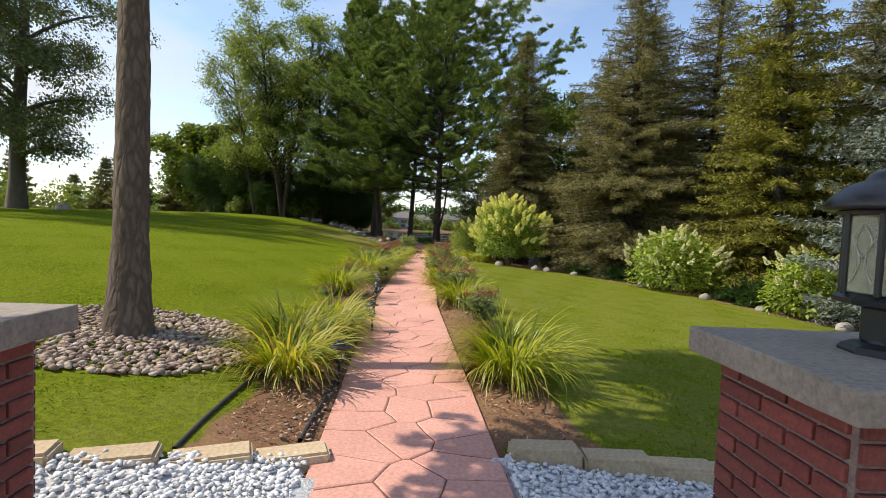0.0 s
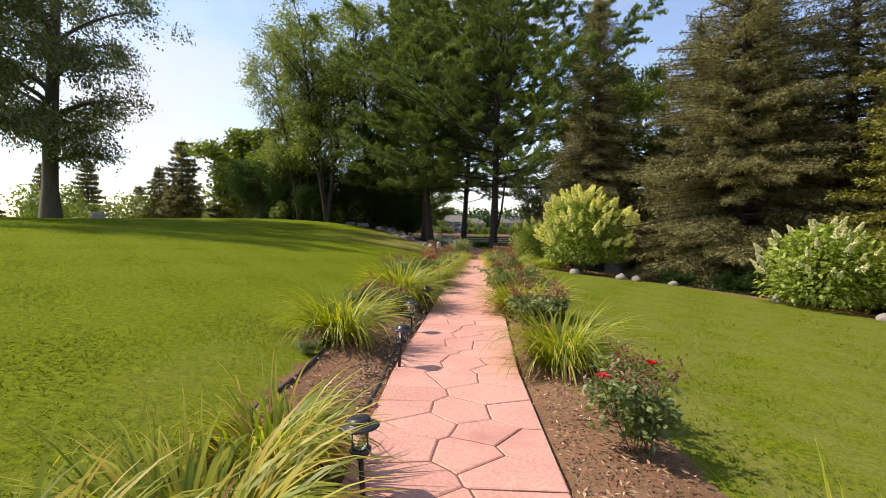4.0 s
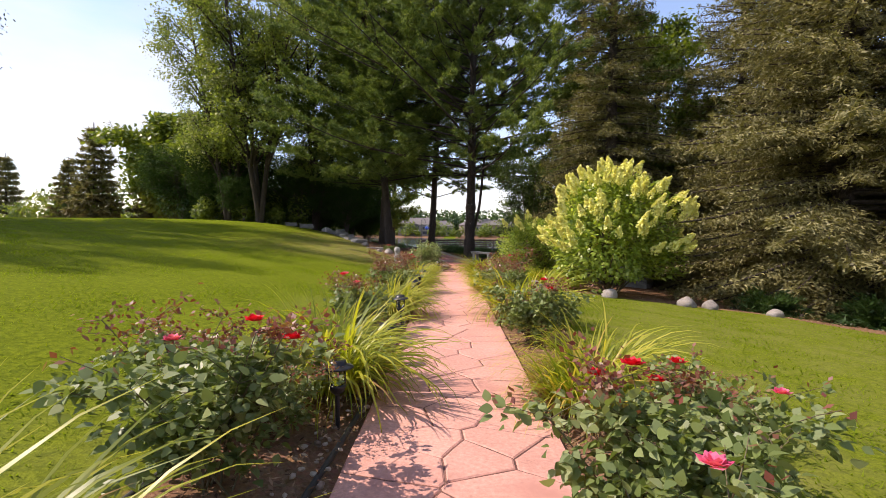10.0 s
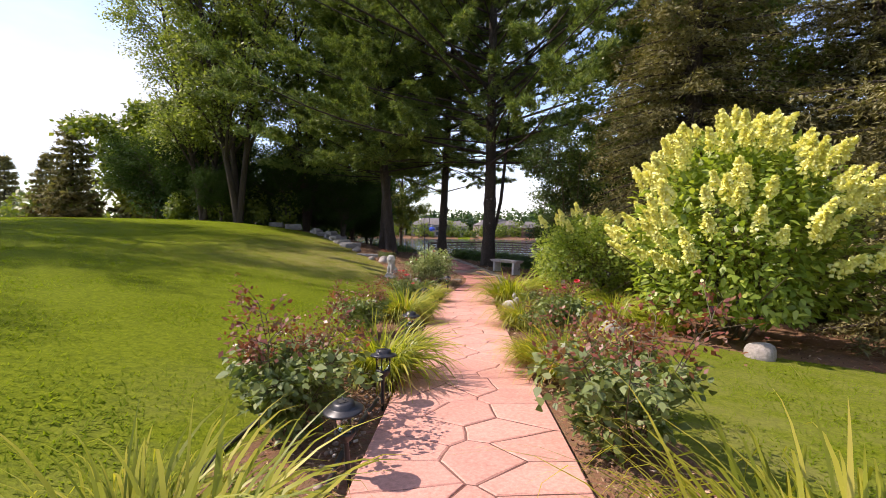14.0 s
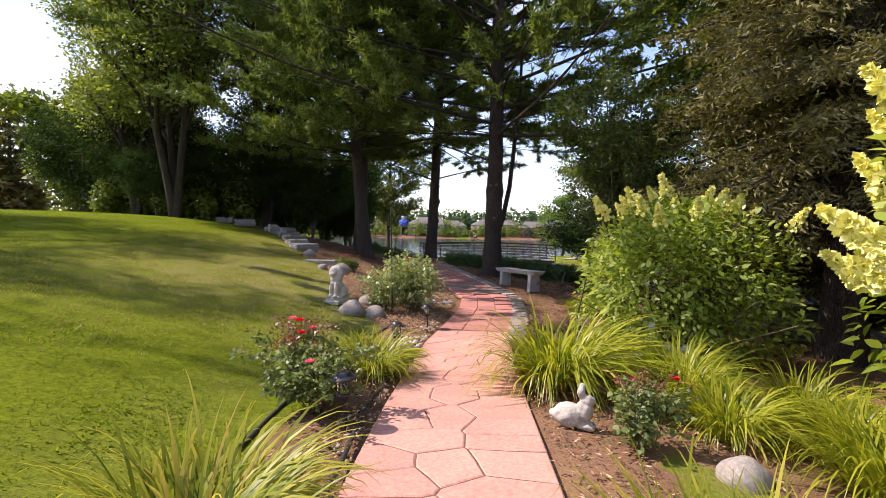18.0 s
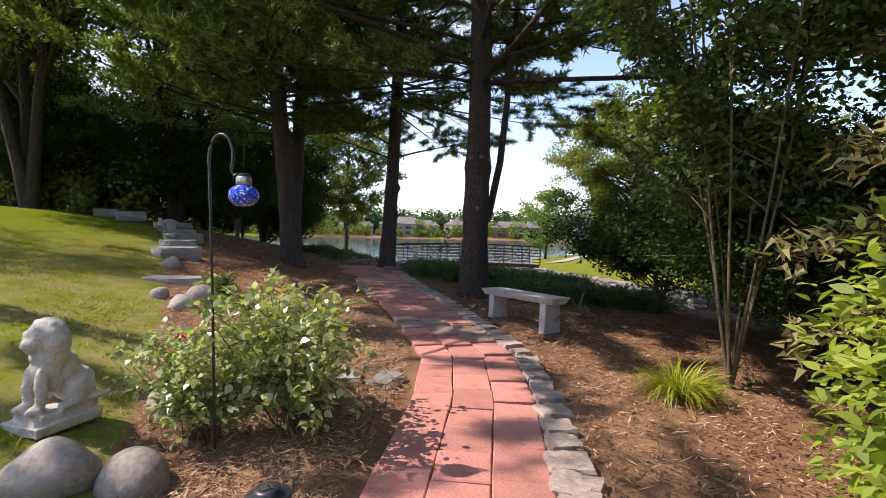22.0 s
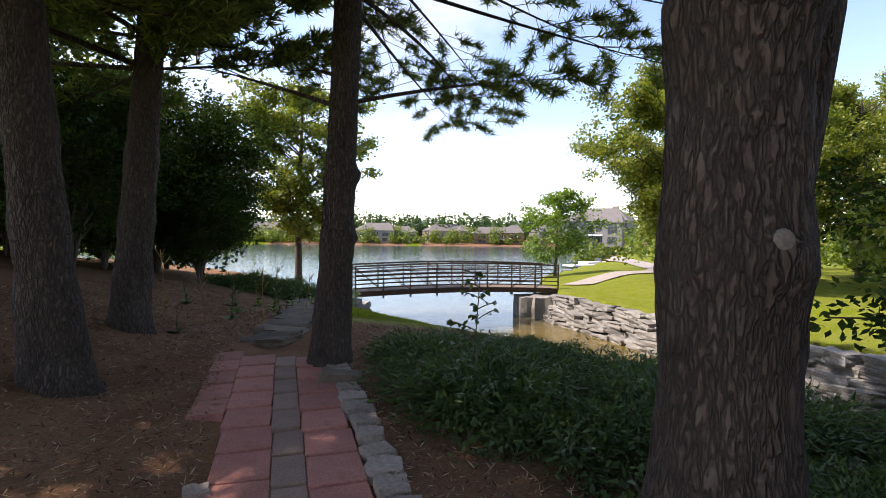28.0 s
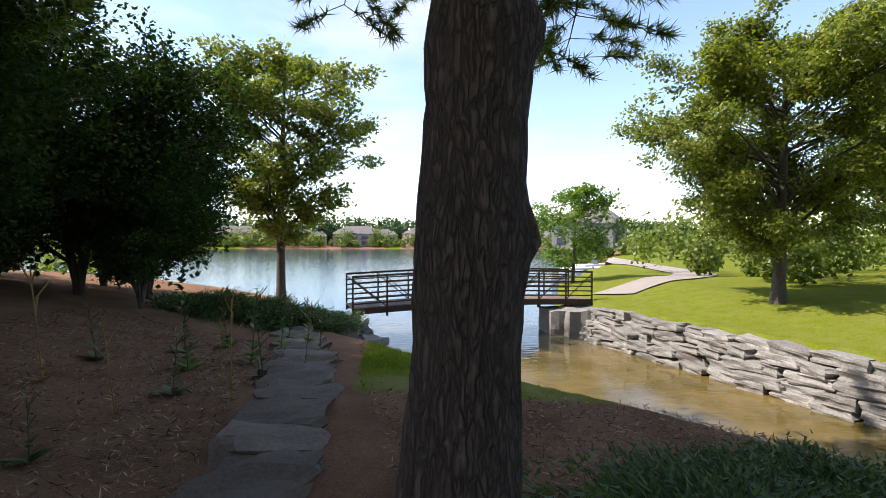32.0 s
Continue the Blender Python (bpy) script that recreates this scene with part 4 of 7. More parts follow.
ROSE_LIGHT = leaf_mat("rose_pale_leaves", [(0.0, (0.14, 0.19, 0.05)), (0.6, (0.32, 0.38, 0.15)), (1.0, (0.56, 0.58, 0.34))], 0.3, 0.3, 0.7)
PETAL_RED = leaf_mat("red_petals", [(0.0, (0.45, 0.004, 0.01)), (1.0, (0.75, 0.02, 0.05))], 0.25, 0.5, 0.3)
PETAL_PINK = leaf_mat("pink_petals", [(0.0, (0.6, 0.02, 0.12)), (1.0, (0.85, 0.25, 0.4))], 0.25, 0.5, 0.3)
PETAL_CREAM = leaf_mat("cream_petals", [(0.0, (0.68, 0.66, 0.16)), (0.5, (0.84, 0.80, 0.28)), (1.0, (0.9, 0.88, 0.5))], 0.12, 0.6, 0.2)
PETAL_WHITE = leaf_mat("white_petals", [(0.0, (0.60, 0.57, 0.30)), (1.0, (0.86, 0.83, 0.58))], 0.12, 0.6, 0.2)
HYD_LEAF = leaf_mat("hydrangea_leaves", [(0.0, (0.10, 0.155, 0.022)), (0.5, (0.25, 0.33, 0.05)), (1.0, (0.45, 0.5, 0.11))], 0.42, 0.4, 0.5, clump=0.2)
JUNIPER = leaf_mat("juniper_sprays", [(0.0, (0.035, 0.07, 0.025)), (0.6, (0.08, 0.14, 0.042)), (1.0, (0.17, 0.23, 0.065))], 0.25, 0.55, 0.3)


def daylily(seed, n, length, leaf, spread=0.16, dry=0.12, flop=1.0):
    rng = np.random.default_rng(seed)
    t = new("daylily")
    for nm, cnt, mat in (("foliage", int(n * (1 - dry)), leaf), ("dry_leaves", int(n * dry), BLADE_DRY)):
        az = rng.uniform(0, 2 * np.pi, cnt)
        rad = spread * np.sqrt(rng.random(cnt))
        base = np.stack([np.cos(az) * rad, np.sin(az) * rad, np.full(cnt, -0.02)], 1)
        az = az + rng.normal(0, 0.5, cnt)
        low = nm == "dry_leaves"
        lean = rng.uniform(0.1, 0.75, cnt) + (0.4 if low else 0)
        bend = rng.uniform(0.9, 2.7, cnt) * flop
        ln = length * rng.uniform(0.55, 1.1, cnt) * (0.75 if low else 1)
        v, f = blades(base, az, lean, bend, ln, rng.uniform(0.009, 0.018, cnt), 7, 0.35, rng)
        v[:, 2] = np.maximum(v[:, 2], 0.004)
        tagged(put(nm, np_mesh(nm, v, f, mat, True), t), kind="stuff")
    return t


def petals(rng, c, r, n=16, spiral=0.8):
    """A rose head: petals in turns round the centre."""
    k = np.arange(n)
    az = k * 2.4
    out = np.stack([np.cos(az), np.sin(az), np.zeros(n)], 1)
    opened = (k / n) ** 0.8
    al = unit(out * (0.25 + opened)[:, None] + np.array([0, 0, 1.0]) * (1.05 - 0.8 * opened)[:, None])
    nn = unit(np.cross(al, np.cross(out, [0, 0, 1.0])))
    return leaf_quads(c + out * 0.1 * r, al, nn, r * (0.6 + 0.5 * opened), r * 0.95)


def rose(seed, height, width, leaves, n_red=0, n_pink=0, leaf=None, shoots=0.18, canes=11, lsize=0.041):
    rng = np.random.default_rng(seed)
    leaf = leaf or ROSE_LEAF
    t = new("rose_bush")
    lines, tips, dirs, tops = [], [], [], []
    for i in range(canes):
        az = rng.uniform(0, 2 * np.pi)
        ln = height * rng.uniform(0.6, 1.1)
        p, r = limb(rng, np.array([rng.normal(0, 0.05), rng.normal(0, 0.05), -0.02]), az, rng.uniform(0.9, 1.45), ln, 0.0045, 7, 0.1, least=0.0025)
        p[:, :2] *= width / height * 1.1
        lines.append((p, r))
        tops.append(p[-1])
        for j in range(2, 7):
            for _ in range(2):
                q, qr = limb(rng, p[j], rng.uniform(0, 6.28), rng.uniform(-0.1, 0.9), height * rng.uniform(0.14, 0.3), 0.0025, 4, 0.1, least=0.0014)
                lines.append((q, qr))
                tips += [q[1], q[2], q[3]]
                dirs += [q[3] - q[0]] * 3
    for i in range(canes):
        put("cane", np_mesh("cane", *tubes(lines[i * 11 : i * 11 + 11], 5), WOOD_CANE, True), t)
    tips, dirs = np.array(tips), np.array(dirs)
    pick = rng.integers(0, len(tips), leaves)
    c = tips[pick] + rng.normal(0, 0.026, (leaves, 3))
    al = unit(unit(dirs[pick]) + rng.normal(0, 0.7, c.shape) + [0, 0, -0.2])
    nn = unit(rng.normal(0, 0.5, c.shape) + [0, 0, 1.0])
    red = c[:, 2] > np.quantile(c[:, 2], 1 - shoots) if shoots else np.zeros(len(c), bool)
    sz = lsize * rng.uniform(0.7, 1.3, leaves)
    put("foliage", np_mesh("foliage", *leaf_hexes(c[~red], al[~red], nn[~red], sz[~red], sz[~red] * 0.8), leaf), t)
    tagged(t.children[-1], kind="stuff")
    if red.any():
        put("young_growth", np_mesh("young_growth", *leaf_quads(c[red], al[red], nn[red], sz[red] * 0.7, sz[red] * 0.42), ROSE_SHOOT), t, "dark red young leaves")
        tagged(t.children[-1], kind="stuff")
    order = np.argsort(-np.array([p[2] + 0.3 * np.hypot(p[0], p[1]) for p in tops]))
    for i in range(n_red + n_pink):
        p = np.array(tops[order[i % len(tops)]]) + rng.normal(0, 0.03, 3)
        v, f = petals(rng, p, 0.045)
        put("blossom", np_mesh("blossom", v, f, PETAL_RED if i < n_red else PETAL_PINK), t, "open red rose blossom" if i < n_red else "open pink rose blossom")
    return t


def hydrangea(name, seed, x, y, height, radius, leaves, heads, petal, label, lsize=0.13, hsize=0.13, top_only=0.0, zlow=0.12):
    rng = np.random.default_rng(seed)
    t = thing(name, x, y, hz(x, y) - 0.03, label, "shrub")
    lines = []
    for i in range(16):
        az, el = rng.uniform(0, 6.28), rng.uniform(0.5, 1.35)
        p, r = limb(rng, np.array([rng.normal(0, 0.08), rng.normal(0, 0.08), 0]), az, el, height * rng.uniform(0.6, 0.85), 0.02, 7, 0.05)
        lines.append((p, r))
    for ln in lines:
        put("stem", np_mesh("stem", *tubes([ln], 5), WOOD_CANE, True), t)

    def shell(n, lo, lowest):
        az, s = rng.uniform(0, 2 * np.pi, n), rng.uniform(lowest, 1, n)
        lump = 1 + 0.14 * np.sin(az * 3 + seed) + 0.13 * np.sin(az * 5 + s * 9 + seed)
        rr = radius * np.sqrt(np.maximum(0.02, 1 - (1.75 * (s - 0.42)) ** 2)) * lump
        q = rng.uniform(lo, 1.0, n) ** 0.6
        c = np.stack([np.cos(az) * rr * q, np.sin(az) * rr * q, s * height * (0.62 + 0.38 * q)], 1)
        out = unit(np.stack([np.cos(az), np.sin(az), (s - 0.25) * 1.5], 1))
        return c, out

    c, out = shell(leaves, 0.3, zlow)
    al = unit(out + rng.normal(0, 0.6, c.shape) + [0, 0, -0.25])
    nn = unit(out * 0.7 + [0, 0, 0.8] + rng.normal(0, 0.35, c.shape))
    sz = lsize * rng.uniform(0.6, 1.25, leaves)
    put("foliage", np_mesh("foliage", *leaf_hexes(c, al, nn, sz, sz * 0.58), HYD_LEAF), t)
    tagged(t.children[-1], kind="stuff")
    hc, ho = shell(heads, 0.98, max(zlow + 0.1, top_only))
    hc = hc * [1.07, 1.07, 1.0]
    for i in range(heads):
        n = 150
        s = rng.random(n)
        axis = unit(ho[i] + np.array([0, 0, 0.5]))
        d = unit(rng.normal(0, 1, (n, 3)))
        k = hsize * rng.uniform(0.75, 1.2)
        p = hc[i] + axis * (s * k * 1.45)[:, None] + d * (k * 0.6 * (1 - 0.7 * s))[:, None]
        v, f = leaf_quads(p - d * 0.25 * k, unit(d + rng.normal(0, 0.5, d.shape)), unit(rng.normal(0, 1, d.shape)), 0.3 * k, 0.28 * k)
        put("flower_head", np_mesh("flower_head", v, f, petal), t)
    return t


def sprays(seed, rx, ry, hgt, n, mat, size=0.2, flat=0.5):
    """Low spreading evergreen: drooping feathery sprays over arching stems."""
    rng = np.random.default_rng(seed)
    lines, cs, ds = [], [], []
    for i in range(n):
        az = rng.uniform(0, 2 * np.pi)
        reach = rng.uniform(0.45, 1.05)
        p, r = limb(rng, np.array([0, 0, 0.02]), az, rng.uniform(0.15, 1.1), 1.0 * reach, 0.012, 7, 0.28, 0.4)
        p = p * [rx, ry, hgt * 1.35]
        lines.append((p, r))
        for j in range(1, 7):
            m = 12
            u = rng.random(m)[:, None]
            c = p[j - 1] + (p[j] - p[j - 1]) * u + rng.normal(0, 0.10, (m, 3)) * [1, 1, 0.5]
            cs.append(c)
            ds.append(np.tile(unit(p[j] - p[j - 1]), (m, 1)))
    c, d = np.concatenate(cs), np.concatenate(ds)
    c[:, 2] = np.maximum(c[:, 2], 0.03)
    c, d = np.repeat(c, 3, 0), np.repeat(d, 3, 0)
    c = c + rng.normal(0, 0.03, c.shape)
    d = unit(d + rng.normal(0, 0.55, d.shape) + [0, 0, 0.1])
    nn = unit(rng.normal(0, flat, c.shape) + [0, 0, 1.0])
    ln = size * rng.uniform(0.6, 1.3, len(c))
    sd = unit(np.cross(nn, d)) * (ln * 0.16)[:, None]
    v = np.stack([c - sd, c + sd, c + d * ln[:, None]], 1)
    return tubes(lines, 4), (v.reshape(-1, 3), np.arange(len(c) * 3).reshape(-1, 3))


def evergreen(name, arr, x, y, label, mat, turn=0.0, size=1.0, sink=0.03):
    t = thing(name, x, y, hz(x, y) - sink, label, "shrub", turn=turn, size=size)
    put("woody_frame", np_mesh("woody_frame", *arr[0], WOOD_CANE, True), t)
    tagged(put("foliage", np_mesh("foliage", *arr[1], mat), t), kind="stuff")
    return t


def spread_copies(proto, places, label, category, group):
    """The first place takes the thing itself, the others copies."""
    for i, (x, y, turn, size) in enumerate(places):
        m = pose(x, y, hz(x, y), 0, 0, turn)
        ob = proto if i == 0 else copy_thing(proto, m)
        ob.matrix_basis = m @ Matrix.Scale(size, 4)
        tagged(ob, label, category, group)


LILY_A = daylily(51, 620, 0.92, BLADE_GREEN, 0.22, 0.1, 1.25)
LILY_B = daylily(52, 520, 0.72, BLADE_GOLD, 0.2, 0.26, 1.05)
LILY_C = daylily(53, 520, 0.82, BLADE_LIME, 0.22, 0.1, 1.3)
LILY_D = daylily(54, 480, 0.82, BLADE_GREEN, 0.24, 0.08, 1.25)
spread_copies(LILY_B, [(-0.8, 3.4, 0, 0.95), (-0.95, 4.1, 60, 0.95), (-0.74, 4.65, 130, 0.95), (-0.8, 5.35, 220, 0.8), (0.72, 12.8, 160, 0.85), (0.8, 18.65, 300, 0.95), (0.64, 10.0, 40, 1.0), (-0.78, 21.3, 200, 0.85)], "yellowing daylily clump with brown leaf tips beside the path", "daylily", "daylilies along the path")
spread_copies(LILY_A, [(0.98, 3.7, 0, 0.88), (1.0, 4.3, 75, 0.75), (-1.14, 7.72, 40, 0.82), (0.84, 7.5, 190, 0.85), (-0.94, 10.15, 120, 1.0), (-0.98, 10.5, 260, 0.9), (-0.78, 13.05, 300, 0.95), (0.88, 23.85, 10, 1.05), (1.28, 24.5, 100, 0.75), (-0.62, 18.45, 15, 0.75)], "green arching daylily clump in the mulch border", "daylily", "daylilies along the path")
spread_copies(LILY_C, [(0.9, 10.2, 0, 0.95), (0.95, 13.2, 90, 0.9), (-0.72, 15.8, 180, 0.95), (0.87, 15.85, 250, 1.15), (-0.95, 13.35, 30, 0.8), (-0.8, 21.4, 140, 0.85), (0.78, 21.1, 60, 0.8), (1.25, 21.5, 200, 0.55), (0.6, 19.05, 320, 0.5), (-0.95, 16.1, 75, 0.75), (1.05, 18.95, 10, 0.7)], "bright yellow-green daylily clump spilling over the path", "daylily", "daylilies along the path")
spread_copies(LILY_D, [(2.3, 22.35, 0, 0.85), (1.85, 23.05, 70, 0.75), (2.5, 22.9, 160, 0.75), (1.9, 23.85, 220, 0.9), (2.8, 21.95, 280, 0.6), (-0.64, 23.97, 30, 0.7), (-0.85, 24.4, 110, 0.55), (3.1, 22.6, 190, 0.75), (2.38, 28.9, 240, 0.6), (1.45, 23.6, 15, 0.6), (2.1, 24.4, 300, 0.8), (2.7, 23.6, 40, 0.8)], "low green daylily clump in the mulch border", "daylily", "daylilies along the path")

ROSE_A = rose(61, 0.75, 0.62, 2600, 2, 1, shoots=0.1, lsize=0.043)
ROSE_B = rose(62, 0.72, 0.66, 2500, 1, 2, shoots=0.14, lsize=0.043)
ROSE_C = rose(63, 0.6, 0.45, 1200, 1, 0, shoots=0.14, lsize=0.043)
ROSE_D = rose(64, 0.85, 0.75, 2400, 1, 0, ROSE_LIGHT, 0.0, 18, 0.045)
ROSE_E = rose(65, 0.72, 0.64, 2300, 0, 0, shoots=0.3, lsize=0.043)
spread_copies(ROSE_A, [(0.66, 11.45, 0, 0.95), (0.95, 12.0, 80, 0.85), (0.72, 14.5, 160, 0.95), (-0.92, 11.7, 240, 1.0), (-0.82, 22.95, 20, 0.8)], "rose bush with red blossoms and dark shoots", "rose bush", "roses along the path")
spread_copies(ROSE_B, [(-0.85, 14.6, 30, 0.9), (1.1, 9.75, 120, 0.66), (1.05, 20.15, 200, 1.0), (-2.55, 31.2, 300, 0.5), (-0.98, 23.3, 75, 0.85)], "leggy rose bush with pink and red blossoms", "rose bush", "roses along the path")
spread_copies(ROSE_C, [(1.02, 5.9, 0, 0.9), (1.0, 6.4, 90, 0.85), (1.1, 22.55, 180, 0.8), (-2.3, 30.9, 20, 0.75), (-2.7, 31.4, 200, 0.6), (1.33, 23.3, 40, 0.6), (-0.58, 20.15, 60, 0.5)], "small rose bush with red blossoms", "rose bush", "roses along the path")
spread_copies(ROSE_E, [(0.7, 9.0, 0, 0.9), (-1.22, 7.1, 300, 0.28), (-0.9, 9.35, 120, 0.58), (-1.2, 9.5, 10, 0.6), (-1.35, 9.3, 230, 0.45), (-1.28, 12.3, 170, 0.85), (-0.98, 14.85, 80, 0.8), (-0.95, 17.25, 40, 1.05), (-0.98, 17.75, 250, 0.85), (0.84, 17.2, 220, 1.15), (0.92, 17.9, 130, 0.95), (0.78, 15.0, 160, 0.7), (-1.03, 20.15, 200, 0.95), (1.45, 12.5, 30, 0.5), (0.92, 20.6, 310, 0.65), (-0.9, 12.3, 350, 0.7)], "rose bush with dark leaves and reddish shoots", "rose bush", "roses along the path")
spread_copies(ROSE_D, [(-0.62, 27.75, 0, 1.2), (-0.85, 28.35, 140, 0.95), (-1.05, 27.55, 60, 0.85)], "large pale-leaved rose bush beside the stone lion", "rose bush", "roses along the path")

hydrangea("hydrangea", 71, 3.95, 22.1, 3.05, 1.5, 9500, 190, PETAL_CREAM, "large panicle hydrangea covered in creamy yellow flower heads", 0.13, 0.19, 0.36, 0.16)
hydrangea("hydrangea", 72, 2.75, 26.0, 2.0, 1.2, 10500, 26, PETAL_CREAM, "bushy green hydrangea with a few cream flower heads", 0.088, 0.17, 0.78, 0.04)
hydrangea("hydrangea", 73, 8.8, 16.3, 2.15, 1.45, 4600, 70, PETAL_WHITE, "broad hydrangea with white flower heads under the spruces", 0.13, 0.14, 0.4)
hydrangea("hydrangea", 74, 10.6, 12.4, 1.8, 1.1, 3200, 36, PETAL_WHITE, "hydrangea with cream-white flower heads at the lawn edge", 0.13, 0.14, 0.4)

YEW = sprays(81, 1.5, 1.5, 1.1, 80, LEAF_DARK, 0.16)
low_spruce = evergreen("yew", YEW, 10.6, 14.2, "low dark evergreen shrub at the lawn edge", LEAF_DARK, 0, 1.0)
for k, (x, y, s) in enumerate(((9.9, 18.0, 1.1), (11.0, 19.6, 1.2), (8.2, 19.3, 0.75), (11.6, 10.6, 1.0), (12.2, 7.0, 1.2), (6.9, 20.6, 0.6))):
    copy_thing(low_spruce, pose(x, y, hz(x, y) - 0.03, 0, 0, 60 * k + 20) @ Matrix.Scale(s, 4))
JUN = sprays(82, 1.35, 1.25, 0.46, 130, JUNIPER, 0.08)
jun = evergreen("juniper", JUN, 0.75, 36.9, "low spreading dark-green juniper on the bank", JUNIPER, 0.0, 1.12)
tagged(jun, group="junipers on the bank")
for k, (x, y, s) in enumerate(((1.25, 37.7, 0.85), (0.15, 37.35, 0.55), (1.2, 36.2, 0.75), (2.8, 37.2, 0.75), (0.75, 38.7, 0.6), (1.9, 36.0, 1.0), (2.3, 37.6, 0.85), (0.3, 38.3, 0.8), (1.5, 38.9, 0.7), (3.3, 36.5, 0.9), (3.4, 38.0, 0.6), (4.4, 35.0, 0.8), (4.6, 36.4, 0.55), (2.3, 34.7, 0.8), (3.4, 34.9, 0.8), (-3.4, 47.6, 1.1), (-2.9, 48.6, 1.0), (-4.3, 48.0, 1.1), (-5.1, 47.2, 1.0))):
    copy_thing(jun, pose(x, y, hz(x, y) - 0.02, 0, 0, 47 * k) @ Matrix.Scale(s, 4))


def bush(name, seed, x, y, label, mat, turn=0.0, z=None, **kw):
    return tree(name, seed, x, y, label, "shrub", WOOD_CANE if kw.get("r", 1) < 0.05 else BARK_GREY, mat, 0.05, turn, z, **kw)


vib = bush("viburnum", 91, 3.15, 29.4, "tall many-stemmed leafy shrub beside the mulch", LEAF_MID, height=4.5, r=0.028, crown0=0.36, spread=1.3, leaves=15000, leaf_size=0.075, n_limbs=36, stems=9, shape="round", sparse=0.6)
euo = bush("burning_bush", 92, 4.75, 34.35, "wide dark layered shrub with bare lower stems", LEAF_SHADED, height=1.55, r=0.04, crown0=0.3, spread=2.0, leaves=42000, leaf_size=0.062, n_limbs=54, stems=9, shape="round", sparse=0.65, puff=0.05)
for k, (x, y, s) in enumerate(((7.6, 33.6, 1.1), (6.6, 30.4, 1.6), (6.3, 32.2, 1.3), (5.2, 31.4, 1.15), (4.7, 29.6, 0.9))):
    copy_thing(euo, pose(x, y, hz(x, y) - 0.05, 0, 0, 80 * k + 30) @ Matrix.Scale(s, 4))
euo_l = bush("burning_bush", 93, -7.0, 46.4, "wide dark shrub with layered leaves on the lake bank", LEAF_SHADED, height=4.3, r=0.09, crown0=0.15, spread=3.0, leaves=34000, leaf_size=0.1, n_limbs=52, stems=7, shape="round", sparse=0.65, puff=0.06)
for k, (x, y, s) in enumerate(((-9.3, 45.6, 1.1), (-8.2, 49.5, 0.9), (-12.0, 44.2, 1.1), (-6.6, 42.3, 0.7), (-9.4, 41.6, 0.75), (-15.0, 43.0, 1.0), (-18.2, 44.0, 1.0), (-12.3, 39.8, 0.55), (-5.7, 46.0, 0.5), (-10.5, 42.6, 0.5), (-7.2, 44.4, 0.5), (-8.6, 43.4, 0.5), (-6.3, 47.6, 0.75))):
    copy_thing(euo_l, pose(x, y, hz(x, y) - 0.05, 0, 0, 80 * k + 30) @ Matrix.Scale(s, 4))
FAR_SPRUCE = spruce_arrays(25, 10.5, 3.2, 0.3, 0.62, 7, 0.42, 0.25)
fs = conifer("spruce", FAR_SPRUCE, -75, 94, "distant dark spruce behind the crest of the lawn", BARK_PINE, NEEDLE_SPRUCE, size=1.3)
for k, (x, y, s) in enumerate(((-82, 92, 0.95), (-30.7, 53, 0.68), (-27.2, 56, 0.62), (-34.5, 55, 0.5), (-90, 88, 0.9), (-66, 96, 0.75))):
    copy_thing(fs, pose(x, y, hz(x, y) - 0.1, 0, 0, 70 * k) @ Matrix.Scale(s, 4))


def weed(seed, height, rosette, leaf, dry=False):
    """A tall wayside weed: one stalk, broad leaves below, small ones above."""
    rng = np.random.default_rng(seed)
    t = new("weed")
    p, r = limb(rng, np.array([0, 0, -0.02]), rng.uniform(0, 6.28), 1.45, height, 0.009, 8, 0.0, 0.2)
    lines = [(p, r)] + [limb(rng, p[k], rng.uniform(0, 6.28), 0.9, height * 0.22, 0.004, 4) for k in (4, 5, 6, 6)]
    put("stalk", np_mesh("stalk", *tubes(lines, 5), BLADE_DRY if dry else WOOD_CANE, True), t)
    n = 14 if dry else 36
    u = rng.random(n) ** 2.2
    c = np.stack([np.interp(u, np.linspace(0, 1, 8), p[:, k]) for k in range(3)], 1)
    az = rng.uniform(0, 6.28, n)
    al = np.stack([np.cos(az), np.sin(az), 0.5 + 0.4 * u], 1)
    nn = unit(np.stack([-np.cos(az) * 0.5, -np.sin(az) * 0.5, np.ones(n)], 1))
    ln = rosette * (0.3 + 0.7 * (1 - u) ** 3) * rng.uniform(0.7, 1.2, n)
    put("foliage", np_mesh("foliage", *leaf_hexes(c, al, nn, ln, ln * 0.42), leaf), t)
    tagged(t.children[-1], kind="stuff")
    return t


WEED_A = weed(101, 1.0, 0.3, LEAF_BRIGHT)
WEED_B = weed(102, 0.7, 0.27, LEAF_GREY)
WEED_C = weed(103, 0.95, 0.14, BLADE_DRY, True)
spread_copies(WEED_A, [(-2.95, 43.0, 0, 1.0), (-2.7, 43.6, 80, 0.85), (-3.5, 42.4, 200, 0.8), (-2.45, 44.6, 140, 0.8), (-3.6, 44.2, 250, 0.9)], "tall green weed with broad lower leaves in the mulch", "weed", "weeds on the bank")
spread_copies(WEED_B, [(-3.2, 41.2, 0, 0.8), (-2.55, 42.0, 100, 0.9), (-3.9, 43.3, 40, 1.0), (-2.9, 45.2, 300, 1.0), (-2.15, 43.7, 20, 0.7), (-3.4, 39.6, 60, 0.6), (3.05, 29.55, 10, 0.5), (3.3, 29.35, 90, 0.45), (3.5, 29.6, 200, 0.4), (-4.3, 42.0, 130, 0.9)], "grey-green weed growing on the mulch bank", "weed", "weeds on the bank")
